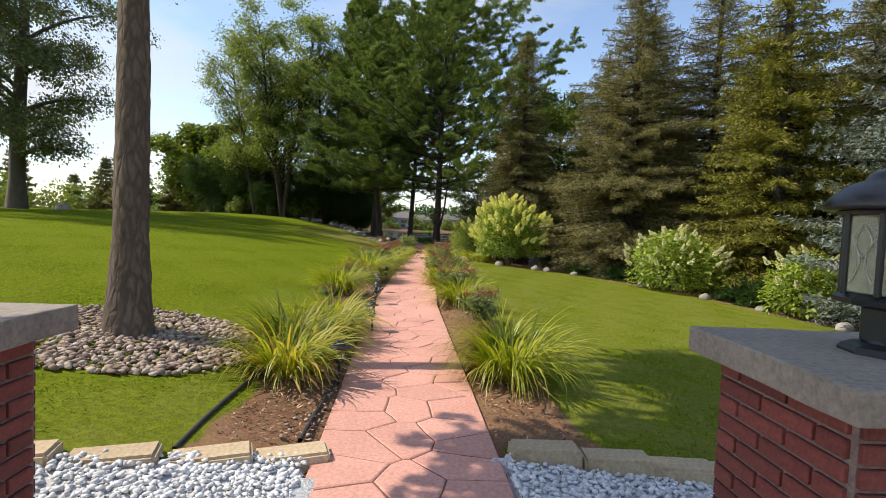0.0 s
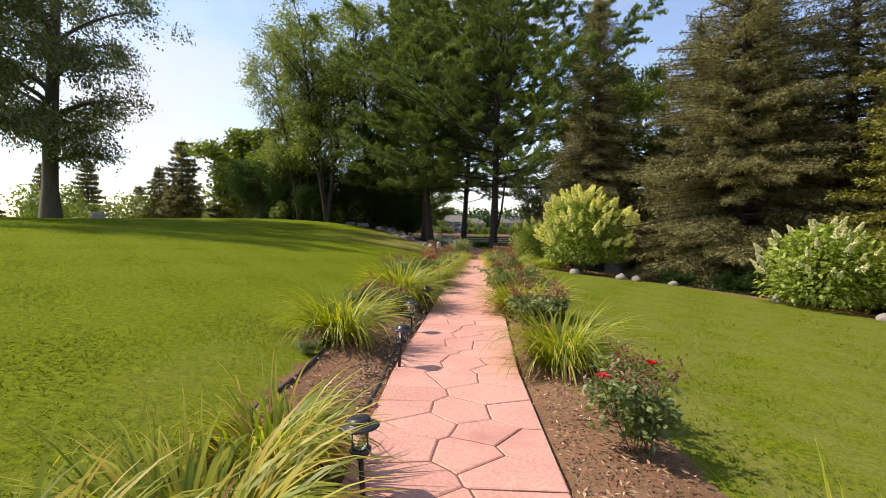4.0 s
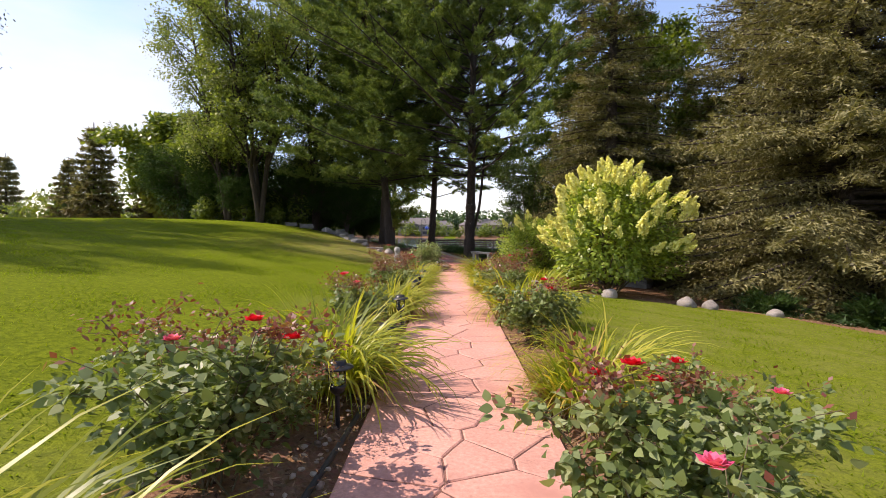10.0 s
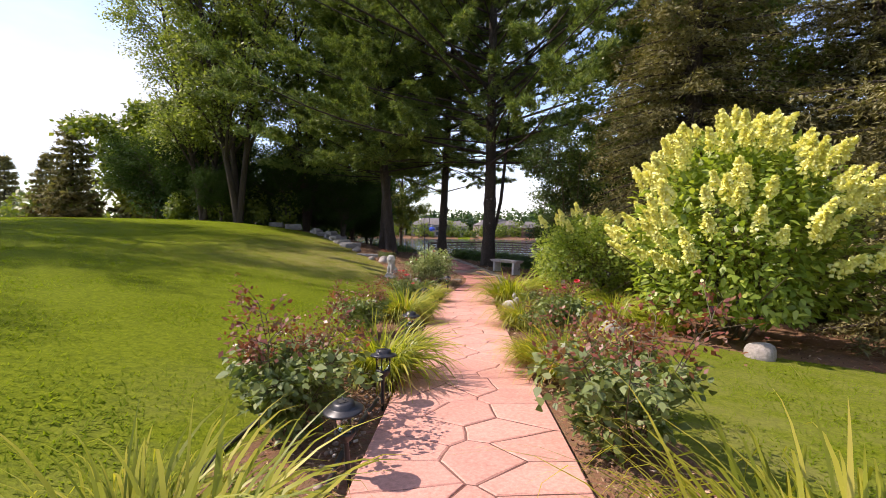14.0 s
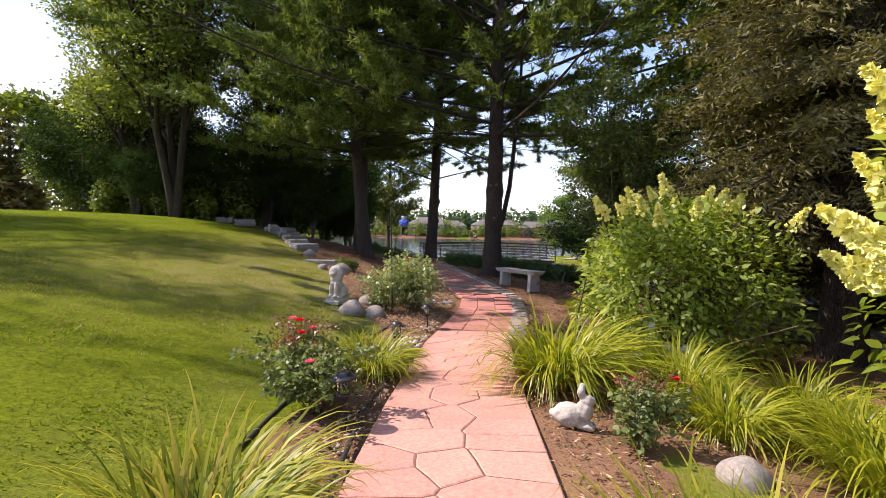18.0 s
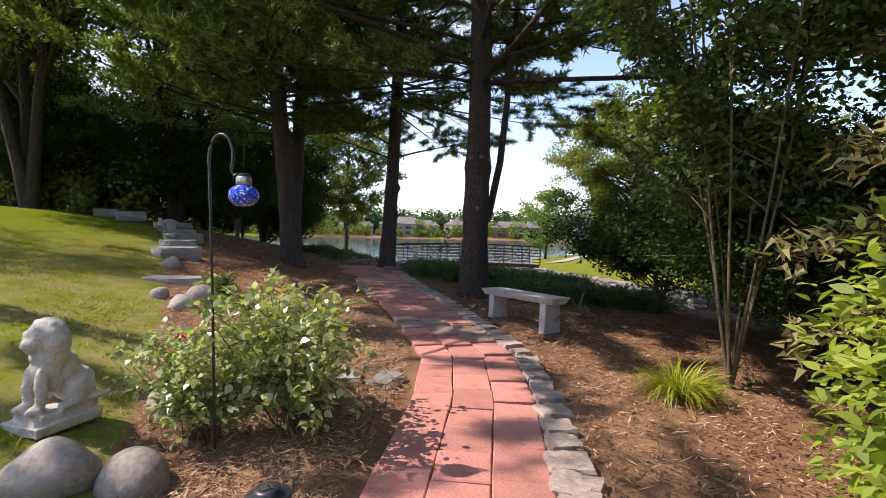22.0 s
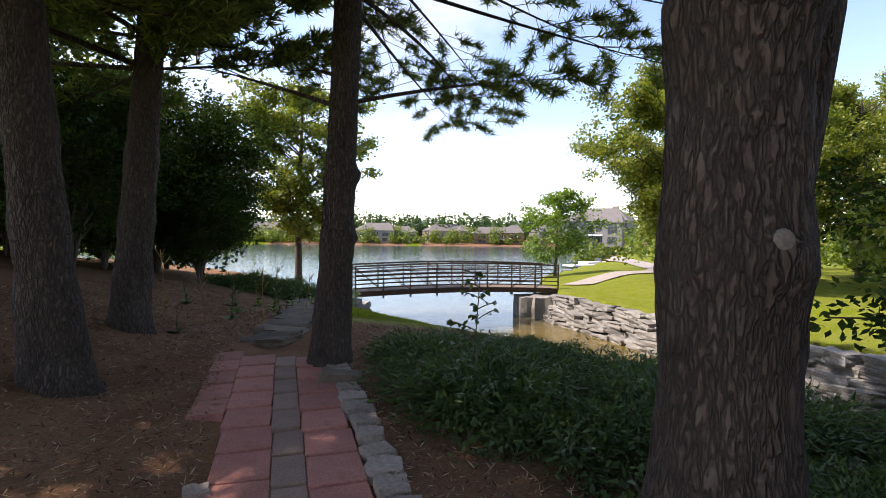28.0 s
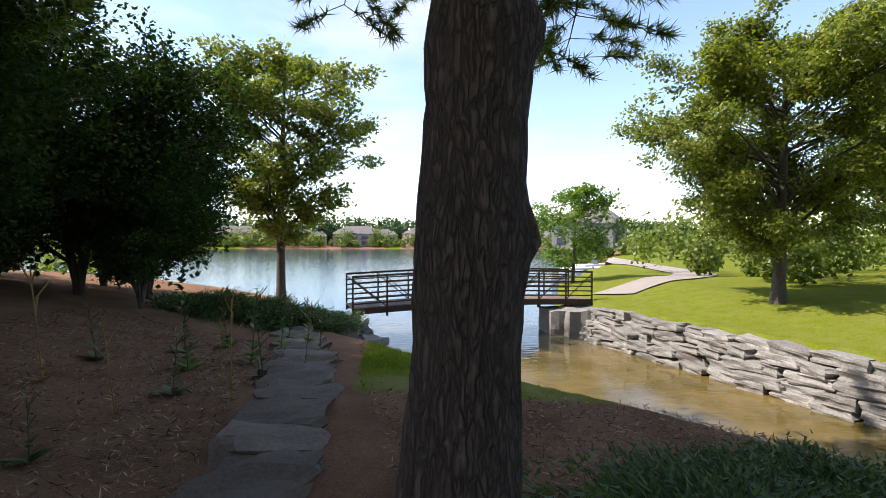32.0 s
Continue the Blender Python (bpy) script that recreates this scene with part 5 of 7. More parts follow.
spread_copies(WEED_C, [(-2.6, 41.0, 0, 1.0), (-3.4, 40.6, 130, 0.9), (-2.2, 42.6, 240, 0.9), (-4.2, 41.0, 60, 1.1), (-3.0, 42.0, 10, 0.7)], "dry brown weed stalk on the mulch bank", "weed", "weeds on the bank")


def sapling(x, y, height):
    """A thin volunteer sapling with pointed oval leaves along its leader and side shoots."""
    rng = np.random.default_rng(111)
    t = thing("sapling", x, y, hz(x, y) - 0.03, "slender sapling with dark heart-shaped leaves among the junipers", "sapling")
    p, r = limb(rng, np.zeros(3), 0.4, 1.5, height, 0.008, 12, 0.0, 0.3)
    lines = [(p, r)]
    c, d = [], []
    for k in range(3, 12):
        c.append(p[k])
        d.append([rng.normal(), rng.normal(), 0.2])
        for _ in range(2):
            q, qr = limb(rng, p[k], rng.uniform(0, 6.28), 0.5, height * 0.33 * (1.1 - k / 14), 0.004, 5, 0.15)
            lines.append((q, qr))
            for j in (2, 3, 4):
                c.append(q[j])
                d.append(q[4] - q[0] + rng.normal(0, 0.15, 3))
    put("stem", np_mesh("stem", *tubes(lines, 5), WOOD_CANE, True), t)
    c, d = np.array(c), unit(np.array(d))
    ln = rng.uniform(0.05, 0.085, len(c))
    put("foliage", np_mesh("foliage", *leaf_hexes(c, d + [0, 0, -0.5], unit(rng.normal(0, 0.4, c.shape) + [0, -0.4, 1.0]), ln, ln * 0.85), LEAF_MID), t)
    tagged(t.children[-1], kind="stuff")


sapling(0.55, 37.1, 1.2)

# ---------------------------------------------------------------- stone, metal and glass
PALE_STONE = rough_mat("cast_stone", (0.36, 0.33, 0.28), (0.58, 0.54, 0.47), 6, 70, 0.9, 0.6, 0.006, stain=(0.22, 0.2, 0.16))
BOULDER = rough_mat("boulder", (0.20, 0.17, 0.145), (0.38, 0.34, 0.30), 3, 30, 0.9, 0.6, 0.02, stain=(0.25, 0.21, 0.18), spread=0.18)
LEDGE = rough_mat("ledge_stone", (0.13, 0.123, 0.114), (0.32, 0.305, 0.28), 2.5, 24, 0.9, 0.9, 0.03, stain=(0.16, 0.15, 0.14), spread=0.22)
KERB = rough_mat("tan_kerb_stone", (0.36, 0.27, 0.16), (0.55, 0.43, 0.28), 5, 50, 0.9, 0.5, 0.008, spread=0.12)
BENCH_PAINT = rough_mat("peeling_bench_paint", (0.34, 0.325, 0.30), (0.58, 0.56, 0.52), 7, 60, 0.85, 0.5, 0.006, stain=(0.17, 0.16, 0.15))
BLACK_METAL = rough_mat("black_metal", (0.012, 0.012, 0.014), (0.03, 0.03, 0.034), 10, 90, 0.38, 0.1, 0.002)
BROWN_STEEL = rough_mat("brown_steel", (0.045, 0.026, 0.018), (0.10, 0.055, 0.036), 5, 50, 0.7, 0.3, 0.004)
DECK_WOOD = rough_mat("deck_wood", (0.10, 0.07, 0.05), (0.2, 0.15, 0.11), 3, 40, 0.8, 0.5, 0.006, spread=0.2)
GREY_METAL = rough_mat("brushed_metal", (0.35, 0.34, 0.32), (0.55, 0.54, 0.5), 8, 80, 0.35, 0.1, 0.002, metal=0.9)
PLASTIC_EDGE = rough_mat("black_edging", (0.012, 0.012, 0.012), (0.04, 0.036, 0.03), 6, 60, 0.6, 0.3, 0.004)
BRICK = rough_mat("red_brick", (0.12, 0.024, 0.02), (0.24, 0.062, 0.046), 9, 70, 0.85, 0.6, 0.004, spread=0.25, stain=(0.10, 0.03, 0.03))
MORTAR = rough_mat("mortar", (0.16, 0.10, 0.085), (0.30, 0.215, 0.18), 9, 80, 0.95, 0.6, 0.004)
CAP_STONE = rough_mat("grey_capstone", (0.19, 0.155, 0.125), (0.32, 0.27, 0.22), 4, 50, 0.85, 0.5, 0.004, stain=(0.12, 0.11, 0.10))
SLAB = rough_mat("stamped_concrete", (0.50, 0.235, 0.18), (0.66, 0.345, 0.27), 2.2, 45, 0.75, 0.45, 0.006, world_space=True, spread=0.07, stain=(0.45, 0.21, 0.165))
JOINT = rough_mat("path_joint", (0.11, 0.05, 0.036), (0.22, 0.105, 0.08), 6, 60, 0.95, 0.4, 0.004, world_space=True)
PAVER_RED = rough_mat("red_paver", (0.36, 0.135, 0.105), (0.52, 0.235, 0.185), 5, 55, 0.85, 0.5, 0.004, spread=0.16, stain=(0.28, 0.11, 0.085))
PAVER_GREY = rough_mat("grey_paver", (0.23, 0.145, 0.11), (0.35, 0.235, 0.18), 5, 55, 0.85, 0.5, 0.004, spread=0.16)
EDGE_STONE = rough_mat("edge_stone", (0.25, 0.19, 0.155), (0.43, 0.35, 0.295), 5, 45, 0.9, 0.6, 0.01, spread=0.22)
WHITE_GRAVEL = leaf_mat("white_gravel", [(0.0, (0.45, 0.45, 0.46)), (1.0, (0.82, 0.82, 0.82))], 0.0, 0.8, 0.3)
TAN_GRAVEL = leaf_mat("river_stones", [(0.0, (0.13, 0.085, 0.06)), (0.55, (0.32, 0.235, 0.175)), (1.0, (0.50, 0.42, 0.34))], 0.0, 0.8, 0.3, clump=0.1)


def glass_mat(name, tint, rough=0.05, opaque=0.0):
    m, nt, b = fresh(name)
    b.inputs["Base Color"].default_value = (*tint, 1)
    b.inputs["Transmission Weight"].default_value = 1 - opaque
    b.inputs["Roughness"].default_value = rough
    b.inputs["IOR"].default_value = 1.45
    return m


CLEAR_GLASS = glass_mat("clear_glass", (0.92, 0.94, 0.92), 0.08)
LAMP_GLASS = glass_mat("leaded_glass", (0.75, 0.74, 0.6), 0.25, 0.25)


def blue_glass():
    m, nt, b = fresh("mottled_blue_glass")
    pos = coords(nt, False)
    spots = noise_node(nt, pos, 75.0, 3.0, 0.6)
    col = mix_node(nt, ramp_node_fac(nt, spots, 0.42, 0.50), (0.008, 0.02, 0.42), (0.03, 0.10, 0.62))
    col = mix_node(nt, ramp_node_fac(nt, spots, 0.60, 0.64), col, (0.75, 0.82, 0.92))
    nt.links.new(col, b.inputs["Base Color"])
    b.inputs["Roughness"].default_value = 0.08
    b.inputs["Coat Weight"].default_value = 0.5
    return m


BLUE_GLASS = blue_glass()


def tube_part(name, lines, mat, parent, label="", sides=8):
    return put(name, np_mesh(name, *tubes(lines, sides), mat, True), parent, label)


def straight(a, b, r):
    return (np.array([a, (np.array(a) * 2 + np.array(b)) / 3, (np.array(a) + np.array(b) * 2) / 3, b]), np.full(4, r))


# ---------------------------------------------------------------- path lights
def path_light(seed=0):
    t = new("path_light")
    part("stake", lathe_bm([(0.008, -0.06), (0.012, 0.0), (0.012, 0.15), (0.016, 0.16)], 10), BLACK_METAL, t, smooth_faces=True)
    part("cup", lathe_bm([(0.012, 0.15), (0.03, 0.165), (0.045, 0.19), (0.047, 0.2), (0.04, 0.205)], 18), BLACK_METAL, t, smooth_faces=True)
    part("glass", lathe_bm([(0.037, 0.205), (0.038, 0.245), (0.041, 0.29)], 18), CLEAR_GLASS, t, "clear glass cylinder", True)
    for k in range(4):
        a = math.pi / 2 * k + 0.4
        part("bar", box_bm(0.006, 0.006, 0.09, 0.001, (0.043 * math.cos(a), 0.043 * math.sin(a), 0.248)), BLACK_METAL, t)
    part("cap", lathe_bm([(0.03, 0.288), (0.084, 0.289), (0.088, 0.293), (0.082, 0.299), (0.055, 0.307), (0.05, 0.311), (0.047, 0.328), (0.03, 0.332)], 24), BLACK_METAL, t, "round black metal cap", True)
    part("solar_cell", box_bm(0.038, 0.038, 0.003, 0, (0, 0, 0.3335)), PLASTIC_EDGE, t)
    ring = [(0.012 * math.cos(a), 0.0, 0.342 + 0.009 * math.sin(a)) for a in np.linspace(0, math.pi, 8)]
    tube_part("ring", [(ring, np.full(8, 0.002))], BLACK_METAL, t, sides=6)
    return t


PL = path_light()
for i, (x, y, tilt) in enumerate(((-0.4, 3.35, 3), (-0.34, 5.25, -4), (-0.5, 7.2, 4), (-0.58, 8.55, -3), (-0.56, 9.82, 3), (-0.62, 12.47, 2), (-0.62, 13.72, -24), (-0.53, 15.12, 3), (-0.5, 16.85, 5), (-0.51, 17.85, -3), (-0.54, 19.75, 4), (-0.58, 22.7, -4), (-0.56, 24.8, 3), (-0.33, 26.5, -5))):
    m = pose(x, y, hz(x, y) + 0.005, tilt, tilt * 0.6, 37 * i)
    ob = PL if i == 0 else copy_thing(PL, m)
    ob.matrix_basis = m
    tagged(ob, "small black solar path light with a clear glass cylinder", "path light", "path lights")


# ---------------------------------------------------------------- gate pillars
def pillar(x0, x1, y0, y1, label):
    zt, th = 0.94, 0.085
    t = thing("gate_pillar", (x0 + x1) / 2, (y0 + y1) / 2, -0.2, label, "pillar", "gate pillars")
    w, d = x1 - x0, y1 - y0
    cap = box_bm(w, d, th, 0.008, (0, 0, zt + 0.2 - th / 2), segs=2)
    bmesh.ops.subdivide_edges(cap, edges=[e for e in cap.edges if e.calc_length() > 0.3], cuts=10, use_grid_fill=True)
    for v in cap.verts:
        v.co += Vector((noise.noise(v.co * 9), noise.noise(v.co * 11 + Vector((3, 1, 0))), noise.noise(v.co * 7) * 0.6)) * 0.006
    part("capstone", cap, CAP_STONE, t, "grey concrete capstone with worn edges")
    part("core", box_bm(w - 0.166, d - 0.166, zt + 0.2 - th, 0, (0, 0, (zt + 0.2 - th) / 2)), MORTAR, t)
    return t


pillar_r = pillar(1.15, 1.81, 0.56, 1.24, "red brick gate pillar with a grey capstone and lantern")
pillar_l = pillar(-1.58, -0.92, 0.56, 1.24, "red brick gate pillar with a plain grey capstone")

post_lamp = thing("post_lantern", 1.54, 0.9, 0.94, "black cast-metal lantern with leaded glass on the pillar", "lantern", turn=8)
part("base_plate", lathe_bm([(0.115, 0.0), (0.115, 0.008), (0.105, 0.02), (0.06, 0.03), (0.055, 0.04)], 8), BLACK_METAL, post_lamp)
part("neck", box_bm(0.1, 0.1, 0.10, 0.006, (0, 0, 0.08)), BLACK_METAL, post_lamp)
part("tray", lathe_bm([(0.06, 0.125), (0.135, 0.14), (0.14, 0.155), (0.115, 0.17)], 8), BLACK_METAL, post_lamp)
for k in range(8):
    a = math.pi / 4 * (k + 0.5)
    part("frame_bar", box_bm(0.014, 0.014, 0.23, 0.002, (0.122 * math.cos(a), 0.122 * math.sin(a), 0.28)), BLACK_METAL, post_lamp)
    b = math.pi / 4 * k
    gl = box_bm(0.004, 0.078, 0.215, 0)
    bmesh.ops.rotate(gl, cent=(0, 0, 0), matrix=Matrix.Rotation(b, 3, "Z"), verts=gl.verts)
    bmesh.ops.translate(gl, vec=(0.11 * math.cos(b), 0.11 * math.sin(b), 0.28), verts=gl.verts)
    pane = part("pane", gl, LAMP_GLASS, post_lamp, "leaded glass pane")
    u, c = np.array([-math.sin(b), math.cos(b), 0]), np.array([0.114 * math.cos(b), 0.114 * math.sin(b), 0.28])
    s = np.linspace(0, 1, 9)
    lead = []
    for sg in (-1, 1):
        lead.append((c + u * (sg * 0.022 * np.sin(s * math.pi))[:, None] + np.array([0, 0, 1.0]) * (-0.01 + 0.09 * s)[:, None], np.full(9, 0.002)))
        lead.append((c + u * (sg * (0.03 - 0.022 * np.sin(s * math.pi)))[:, None] + np.array([0, 0, 1.0]) * (-0.08 + 0.12 * s)[:, None], np.full(9, 0.002)))
    tube_part("lead_line", lead, GREY_METAL, pane, sides=5)
part("rim", lathe_bm([(0.135, 0.39), (0.14, 0.4), (0.125, 0.41)], 8), BLACK_METAL, post_lamp)
part("roof", lathe_bm([(0.175, 0.405), (0.178, 0.415), (0.155, 0.445), (0.12, 0.475), (0.08, 0.49), (0.075, 0.505), (0.05, 0.52), (0.02, 0.53)], 24), BLACK_METAL, post_lamp, smooth_faces=True)
part("finial", lathe_bm([(0.018, 0.525), (0.024, 0.545), (0.012, 0.56), (0.016, 0.575), (0.003, 0.59)], 14), BLACK_METAL, post_lamp, smooth_faces=True)

# ---------------------------------------------------------------- bench
bench_a, bench_b = Vector((1.04, 31.95, 0)), Vector((1.76, 30.88, 0))
bm_mid = (bench_a + bench_b) / 2
bench = thing("garden_bench", bm_mid.x + 0.1, bm_mid.y + 0.07, hz(bm_mid.x + 0.1, bm_mid.y + 0.07) - 0.01, "weathered bench with peeling white paint on slab legs", "bench", turn=math.degrees(math.atan2(bench_b.y - bench_a.y, bench_b.x - bench_a.x)))
seat = box_bm(1.38, 0.36, 0.085, 0, (0, 0, 0.42))
for v in seat.verts:
    if v.co.z < 0.42:
        v.co.x *= 0.95
        v.co.y *= 0.72
bmesh.ops.bevel(seat, geom=seat.edges[:], offset=0.008, segments=2, affect="EDGES")
part("seat", seat, BENCH_PAINT, bench)
for sx in (-0.5, 0.5):
    leg = box_bm(0.1, 0.27, 0.39, 0, (sx, 0, 0.185))
    for v in leg.verts:
        if v.co.z < 0.1:
            v.co.y *= 1.12
    bmesh.ops.bevel(leg, geom=leg.edges[:], offset=0.006, segments=1, affect="EDGES")
    part("leg", leg, BENCH_PAINT, bench)


# ---------------------------------------------------------------- statues (plain stone forms)
def blob(bm, c, r, sub=2):
    made = bmesh.ops.create_icosphere(bm, subdivisions=sub, radius=1)["verts"]
    for v in made:
        v.co = Vector((v.co.x * r[0] + c[0], v.co.y * r[1] + c[1], v.co.z * r[2] + c[2]))


def statue(name, forms, x, y, z, turn, label, voxel=0.012, plinth=None, step=None, mat=None, size=0.92):
    bm = bmesh.new()
    for c, r in forms:
        blob(bm, c, r, 3)
    if plinth:
        box_bm(*plinth, 0, (0, 0, plinth[2] / 2), bm)
    if step:
        box_bm(*step, 0, (0, 0.02, step[2] / 2), bm)
    me = bpy.data.meshes.new(name)
    bm.to_mesh(me)
    bm.free()
    me.materials.append(mat or PALE_STONE)
    ob = new(name, me)
    ob.matrix_basis = pose(x, y, z, 0, 0, turn) @ Matrix.Scale(size, 4)
    rm = ob.modifiers.new("remesh", "REMESH")
    rm.mode, rm.voxel_size, rm.use_smooth_shade = "VOXEL", voxel, True
    tx = bpy.data.textures.new(name + "_carving", "CLOUDS")
    tx.noise_scale = 0.05
    dm = ob.modifiers.new("carving", "DISPLACE")
    dm.texture, dm.strength, dm.mid_level = tx, 0.022, 0.5
    return tagged(ob, label, "statue")


lion = [((0, 0.13, 0.24), (0.11, 0.125, 0.12)), ((0, 0.05, 0.33), (0.092, 0.11, 0.15)), ((0, -0.04, 0.38), (0.092, 0.08, 0.14)), ((0, -0.025, 0.555), (0.14, 0.105, 0.145)), ((0, -0.02, 0.47), (0.115, 0.105, 0.10)), ((0, -0.09, 0.58), (0.085, 0.075, 0.08)), ((0, -0.145, 0.545), (0.05, 0.045, 0.045)), ((0, -0.14, 0.515), (0.036, 0.036, 0.028)),
        ((-0.065, -0.05, 0.66), (0.022, 0.02, 0.025)), ((0.065, -0.05, 0.66), (0.022, 0.02, 0.025)), ((-0.055, -0.11, 0.26), (0.034, 0.038, 0.14)), ((0.055, -0.11, 0.26), (0.034, 0.038, 0.14)), ((-0.055, -0.15, 0.14), (0.038, 0.055, 0.03)), ((0.055, -0.15, 0.14), (0.038, 0.055, 0.03)),
        ((-0.10, 0.11, 0.21), (0.05, 0.10, 0.095)), ((0.10, 0.11, 0.21), (0.05, 0.10, 0.095)), ((-0.115, 0.02, 0.14), (0.036, 0.075, 0.028)), ((0.115, 0.02, 0.14), (0.036, 0.075, 0.028)), ((0.13, 0.2, 0.15), (0.03, 0.09, 0.025))]
statue("lion_statue", lion, -1.8, 27.4, hz(-1.8, 27.4), -18, "seated pale stone lion on a square plinth", 0.011, (0.32, 0.42, 0.06), (0.26, 0.36, 0.12), size=0.84)
rabbit = [((0, 0.03, 0.09), (0.07, 0.11, 0.085)), ((0, -0.07, 0.13), (0.05, 0.06, 0.07)), ((0, -0.09, 0.2), (0.04, 0.05, 0.042)), ((-0.02, -0.05, 0.26), (0.013, 0.025, 0.05)), ((0.02, -0.05, 0.26), (0.013, 0.025, 0.05)), ((0, 0.13, 0.09), (0.03, 0.03, 0.03)), ((0, -0.08, 0.03), (0.05, 0.07, 0.03))]
statue("rabbit_statue", rabbit, 0.8, 22.85, hz(0.8, 22.85), 70, "small pale stone rabbit at the path edge", 0.009)
statue("bird_statue", [((0, 0, 0.2), (0.08, 0.15, 0.08)), ((0, -0.12, 0.27), (0.05, 0.06, 0.05)), ((0, 0.16, 0.26), (0.04, 0.1, 0.03)), ((0, 0, 0.07), (0.04, 0.04, 0.1))], 2.35, 25.0, hz(2.35, 25.0), 40, "small grey stone bird among the daylilies", 0.01)
statue("owl_statue", [((0, 0, 0.12), (0.06, 0.06, 0.13)), ((0, -0.01, 0.27), (0.055, 0.05, 0.05))], -6.9, 37.9, hz(-6.9, 37.9), 30, "small pale stone figure beside the birch", 0.01)


# ---------------------------------------------------------------- shepherd hooks
def hook(x, y, z, tall, reach, turn, label):
    t = thing("shepherd_hook", x, y, z, label, "garden hook", turn=turn)
    a = np.linspace(math.pi, -0.25, 14)
    arc = np.stack([reach / 2 + reach / 2 * np.cos(a), np.zeros(14), tall + 0.11 * np.sin(a) * 1.1], 1)
    end = arc[-1] + np.array([[-0.01, 0, -0.04], [0.01, 0, -0.075], [0.035, 0, -0.06]])
    pts = np.concatenate([[[0.05, 0, -0.1], [0.03, 0, tall * 0.5]], arc, end])
    tube_part("rod", [(pts, np.full(len(pts), 0.0075))], GREY_METAL if tall < 1.2 else BLACK_METAL, t, sides=8)
    return t


hook(-0.98, 27.42, hz(-0.98, 27.42), 1.62, 0.16, -20, "thin black shepherd hook holding a glass globe")
globe = thing("solar_globe", -0.77, 27.36, 1.11, "hanging mottled blue glass solar globe with a silver collar", "garden lamp")
part("glass_globe", lathe_bm([(0.01, -0.058), (0.045, -0.052), (0.07, -0.03), (0.079, 0.0), (0.072, 0.03), (0.05, 0.05), (0.035, 0.056)], 28), BLUE_GLASS, globe, smooth_faces=True)
part("collar", lathe_bm([(0.036, 0.055), (0.04, 0.06), (0.04, 0.095), (0.034, 0.1)], 20), GREY_METAL, globe, "silver metal collar", True)
part("cap", lathe_bm([(0.034, 0.1), (0.03, 0.115), (0.008, 0.12)], 16), BLACK_METAL, globe)
tube_part("wire", [straight((0, 0, 0.118), (0, 0, 0.34), 0.002)], BLACK_METAL, globe, sides=5)
grey_hook = hook(1.4, 25.8, hz(1.4, 25.8), 1.45, 0.15, 20, "plain grey shepherd hook leaning beside the hydrangea")
grey_hook.matrix_basis = pose(1.4, 25.8, hz(1.4, 25.8), 0, 15, 20)


def stump(x, y, seed, tall, label):
    """Bare cut-back stubs of an old shrub."""
    rng = np.random.default_rng(seed)
    t = thing("shrub_stump", x, y, hz(x, y) - 0.03, label, "stump")
    for k in range(4):
        p, r = limb(rng, np.array([rng.normal(0, 0.03), rng.normal(0, 0.03), 0]), rng.uniform(0, 6.28), rng.uniform(0.7, 1.35), tall * rng.uniform(0.5, 1.1), 0.022, 6, 0.0, 0.5)
        r = np.maximum(r, 0.011)
        tube_part("stub", [(p, r)], DEAD_WOOD, t, sides=6)


DEAD_WOOD = rough_mat("dead_wood", (0.14, 0.11, 0.085), (0.32, 0.27, 0.22), 8, 60, 0.9, 0.6, 0.01, stretch=(1, 1, 0.3))
stump(2.97, 33.7, 5, 0.4, "bare grey forked stub of a cut shrub")
stump(2.89, 32.8, 6, 0.22, "low bare stubs of a cut shrub in the mulch")
log_t = thing("fallen_branch", 0.93, 32.5, hz(0.93, 32.5) + 0.02, "short rotting branch lying beside the pine", "branch", turn=80)
tube_part("wood", [(np.array([(-0.22, 0, 0.0), (-0.08, 0.01, 0.012), (0.08, -0.01, 0.008), (0.23, 0.015, 0.0)]), np.array([0.026, 0.03, 0.027, 0.02]))], DEAD_WOOD, log_t, sides=8)
tag = thing("plant_tag", 2.05, 24.9, hz(2.05, 24.9), "small white plant marker in the border", "plant marker")
part("stake", box_bm(0.012, 0.004, 0.42, 0, (0, 0, 0.2)), PALE_STONE, tag)
part("plate", box_bm(0.07, 0.006, 0.1, 0.002, (0, 0, 0.45)), PALE_STONE, tag)

# ---------------------------------------------------------------- boulders and ledge stones
ROUND = [rock_mesh("boulder", BOULDER, (0.2, 0.17, 0.15), s, 0.10) for s in (1, 2, 3)]
for i, (x, y, s, tw) in enumerate(((-1.46, 26.92, 1.0, 10), (-1.14, 27.02, 0.92, 120), (-1.4, 27.9, 0.85, 60), (-2.45, 30.1, 0.75, 200), (-2.5, 30.65, 0.95, 30), (-2.85, 30.4, 0.6, 90), (-3.75, 32.4, 0.85, 15), (1.96, 21.35, 0.9, 0), (3.45, 20.6, 1.0, 40), (7.9, 16.7, 0.95, 70), (9.1, 14.8, 0.9, 20), (6.4, 19.7, 0.8, 160), (10.0, 10.6, 1.0, 10), (9.6, 12.9, 0.8, 80), (-20.4, 28.7, 1.9, 0), (4.9, 20.2, 1.0, 300), (1.53, 22.3, 0.7, 30), (-7.0, 38.6, 1.5, 50), (5.4, 20.2, 0.9, 80))):
    ob = put("boulder", ROUND[i % 3])
    ob.matrix_basis = pose(x, y, hz(x, y) + 0.045 * s, 0, 0, tw) @ Matrix.Scale(s, 4)
    tagged(ob, "rounded pale fieldstone boulder set in the ground", "boulder", "fieldstone boulders")
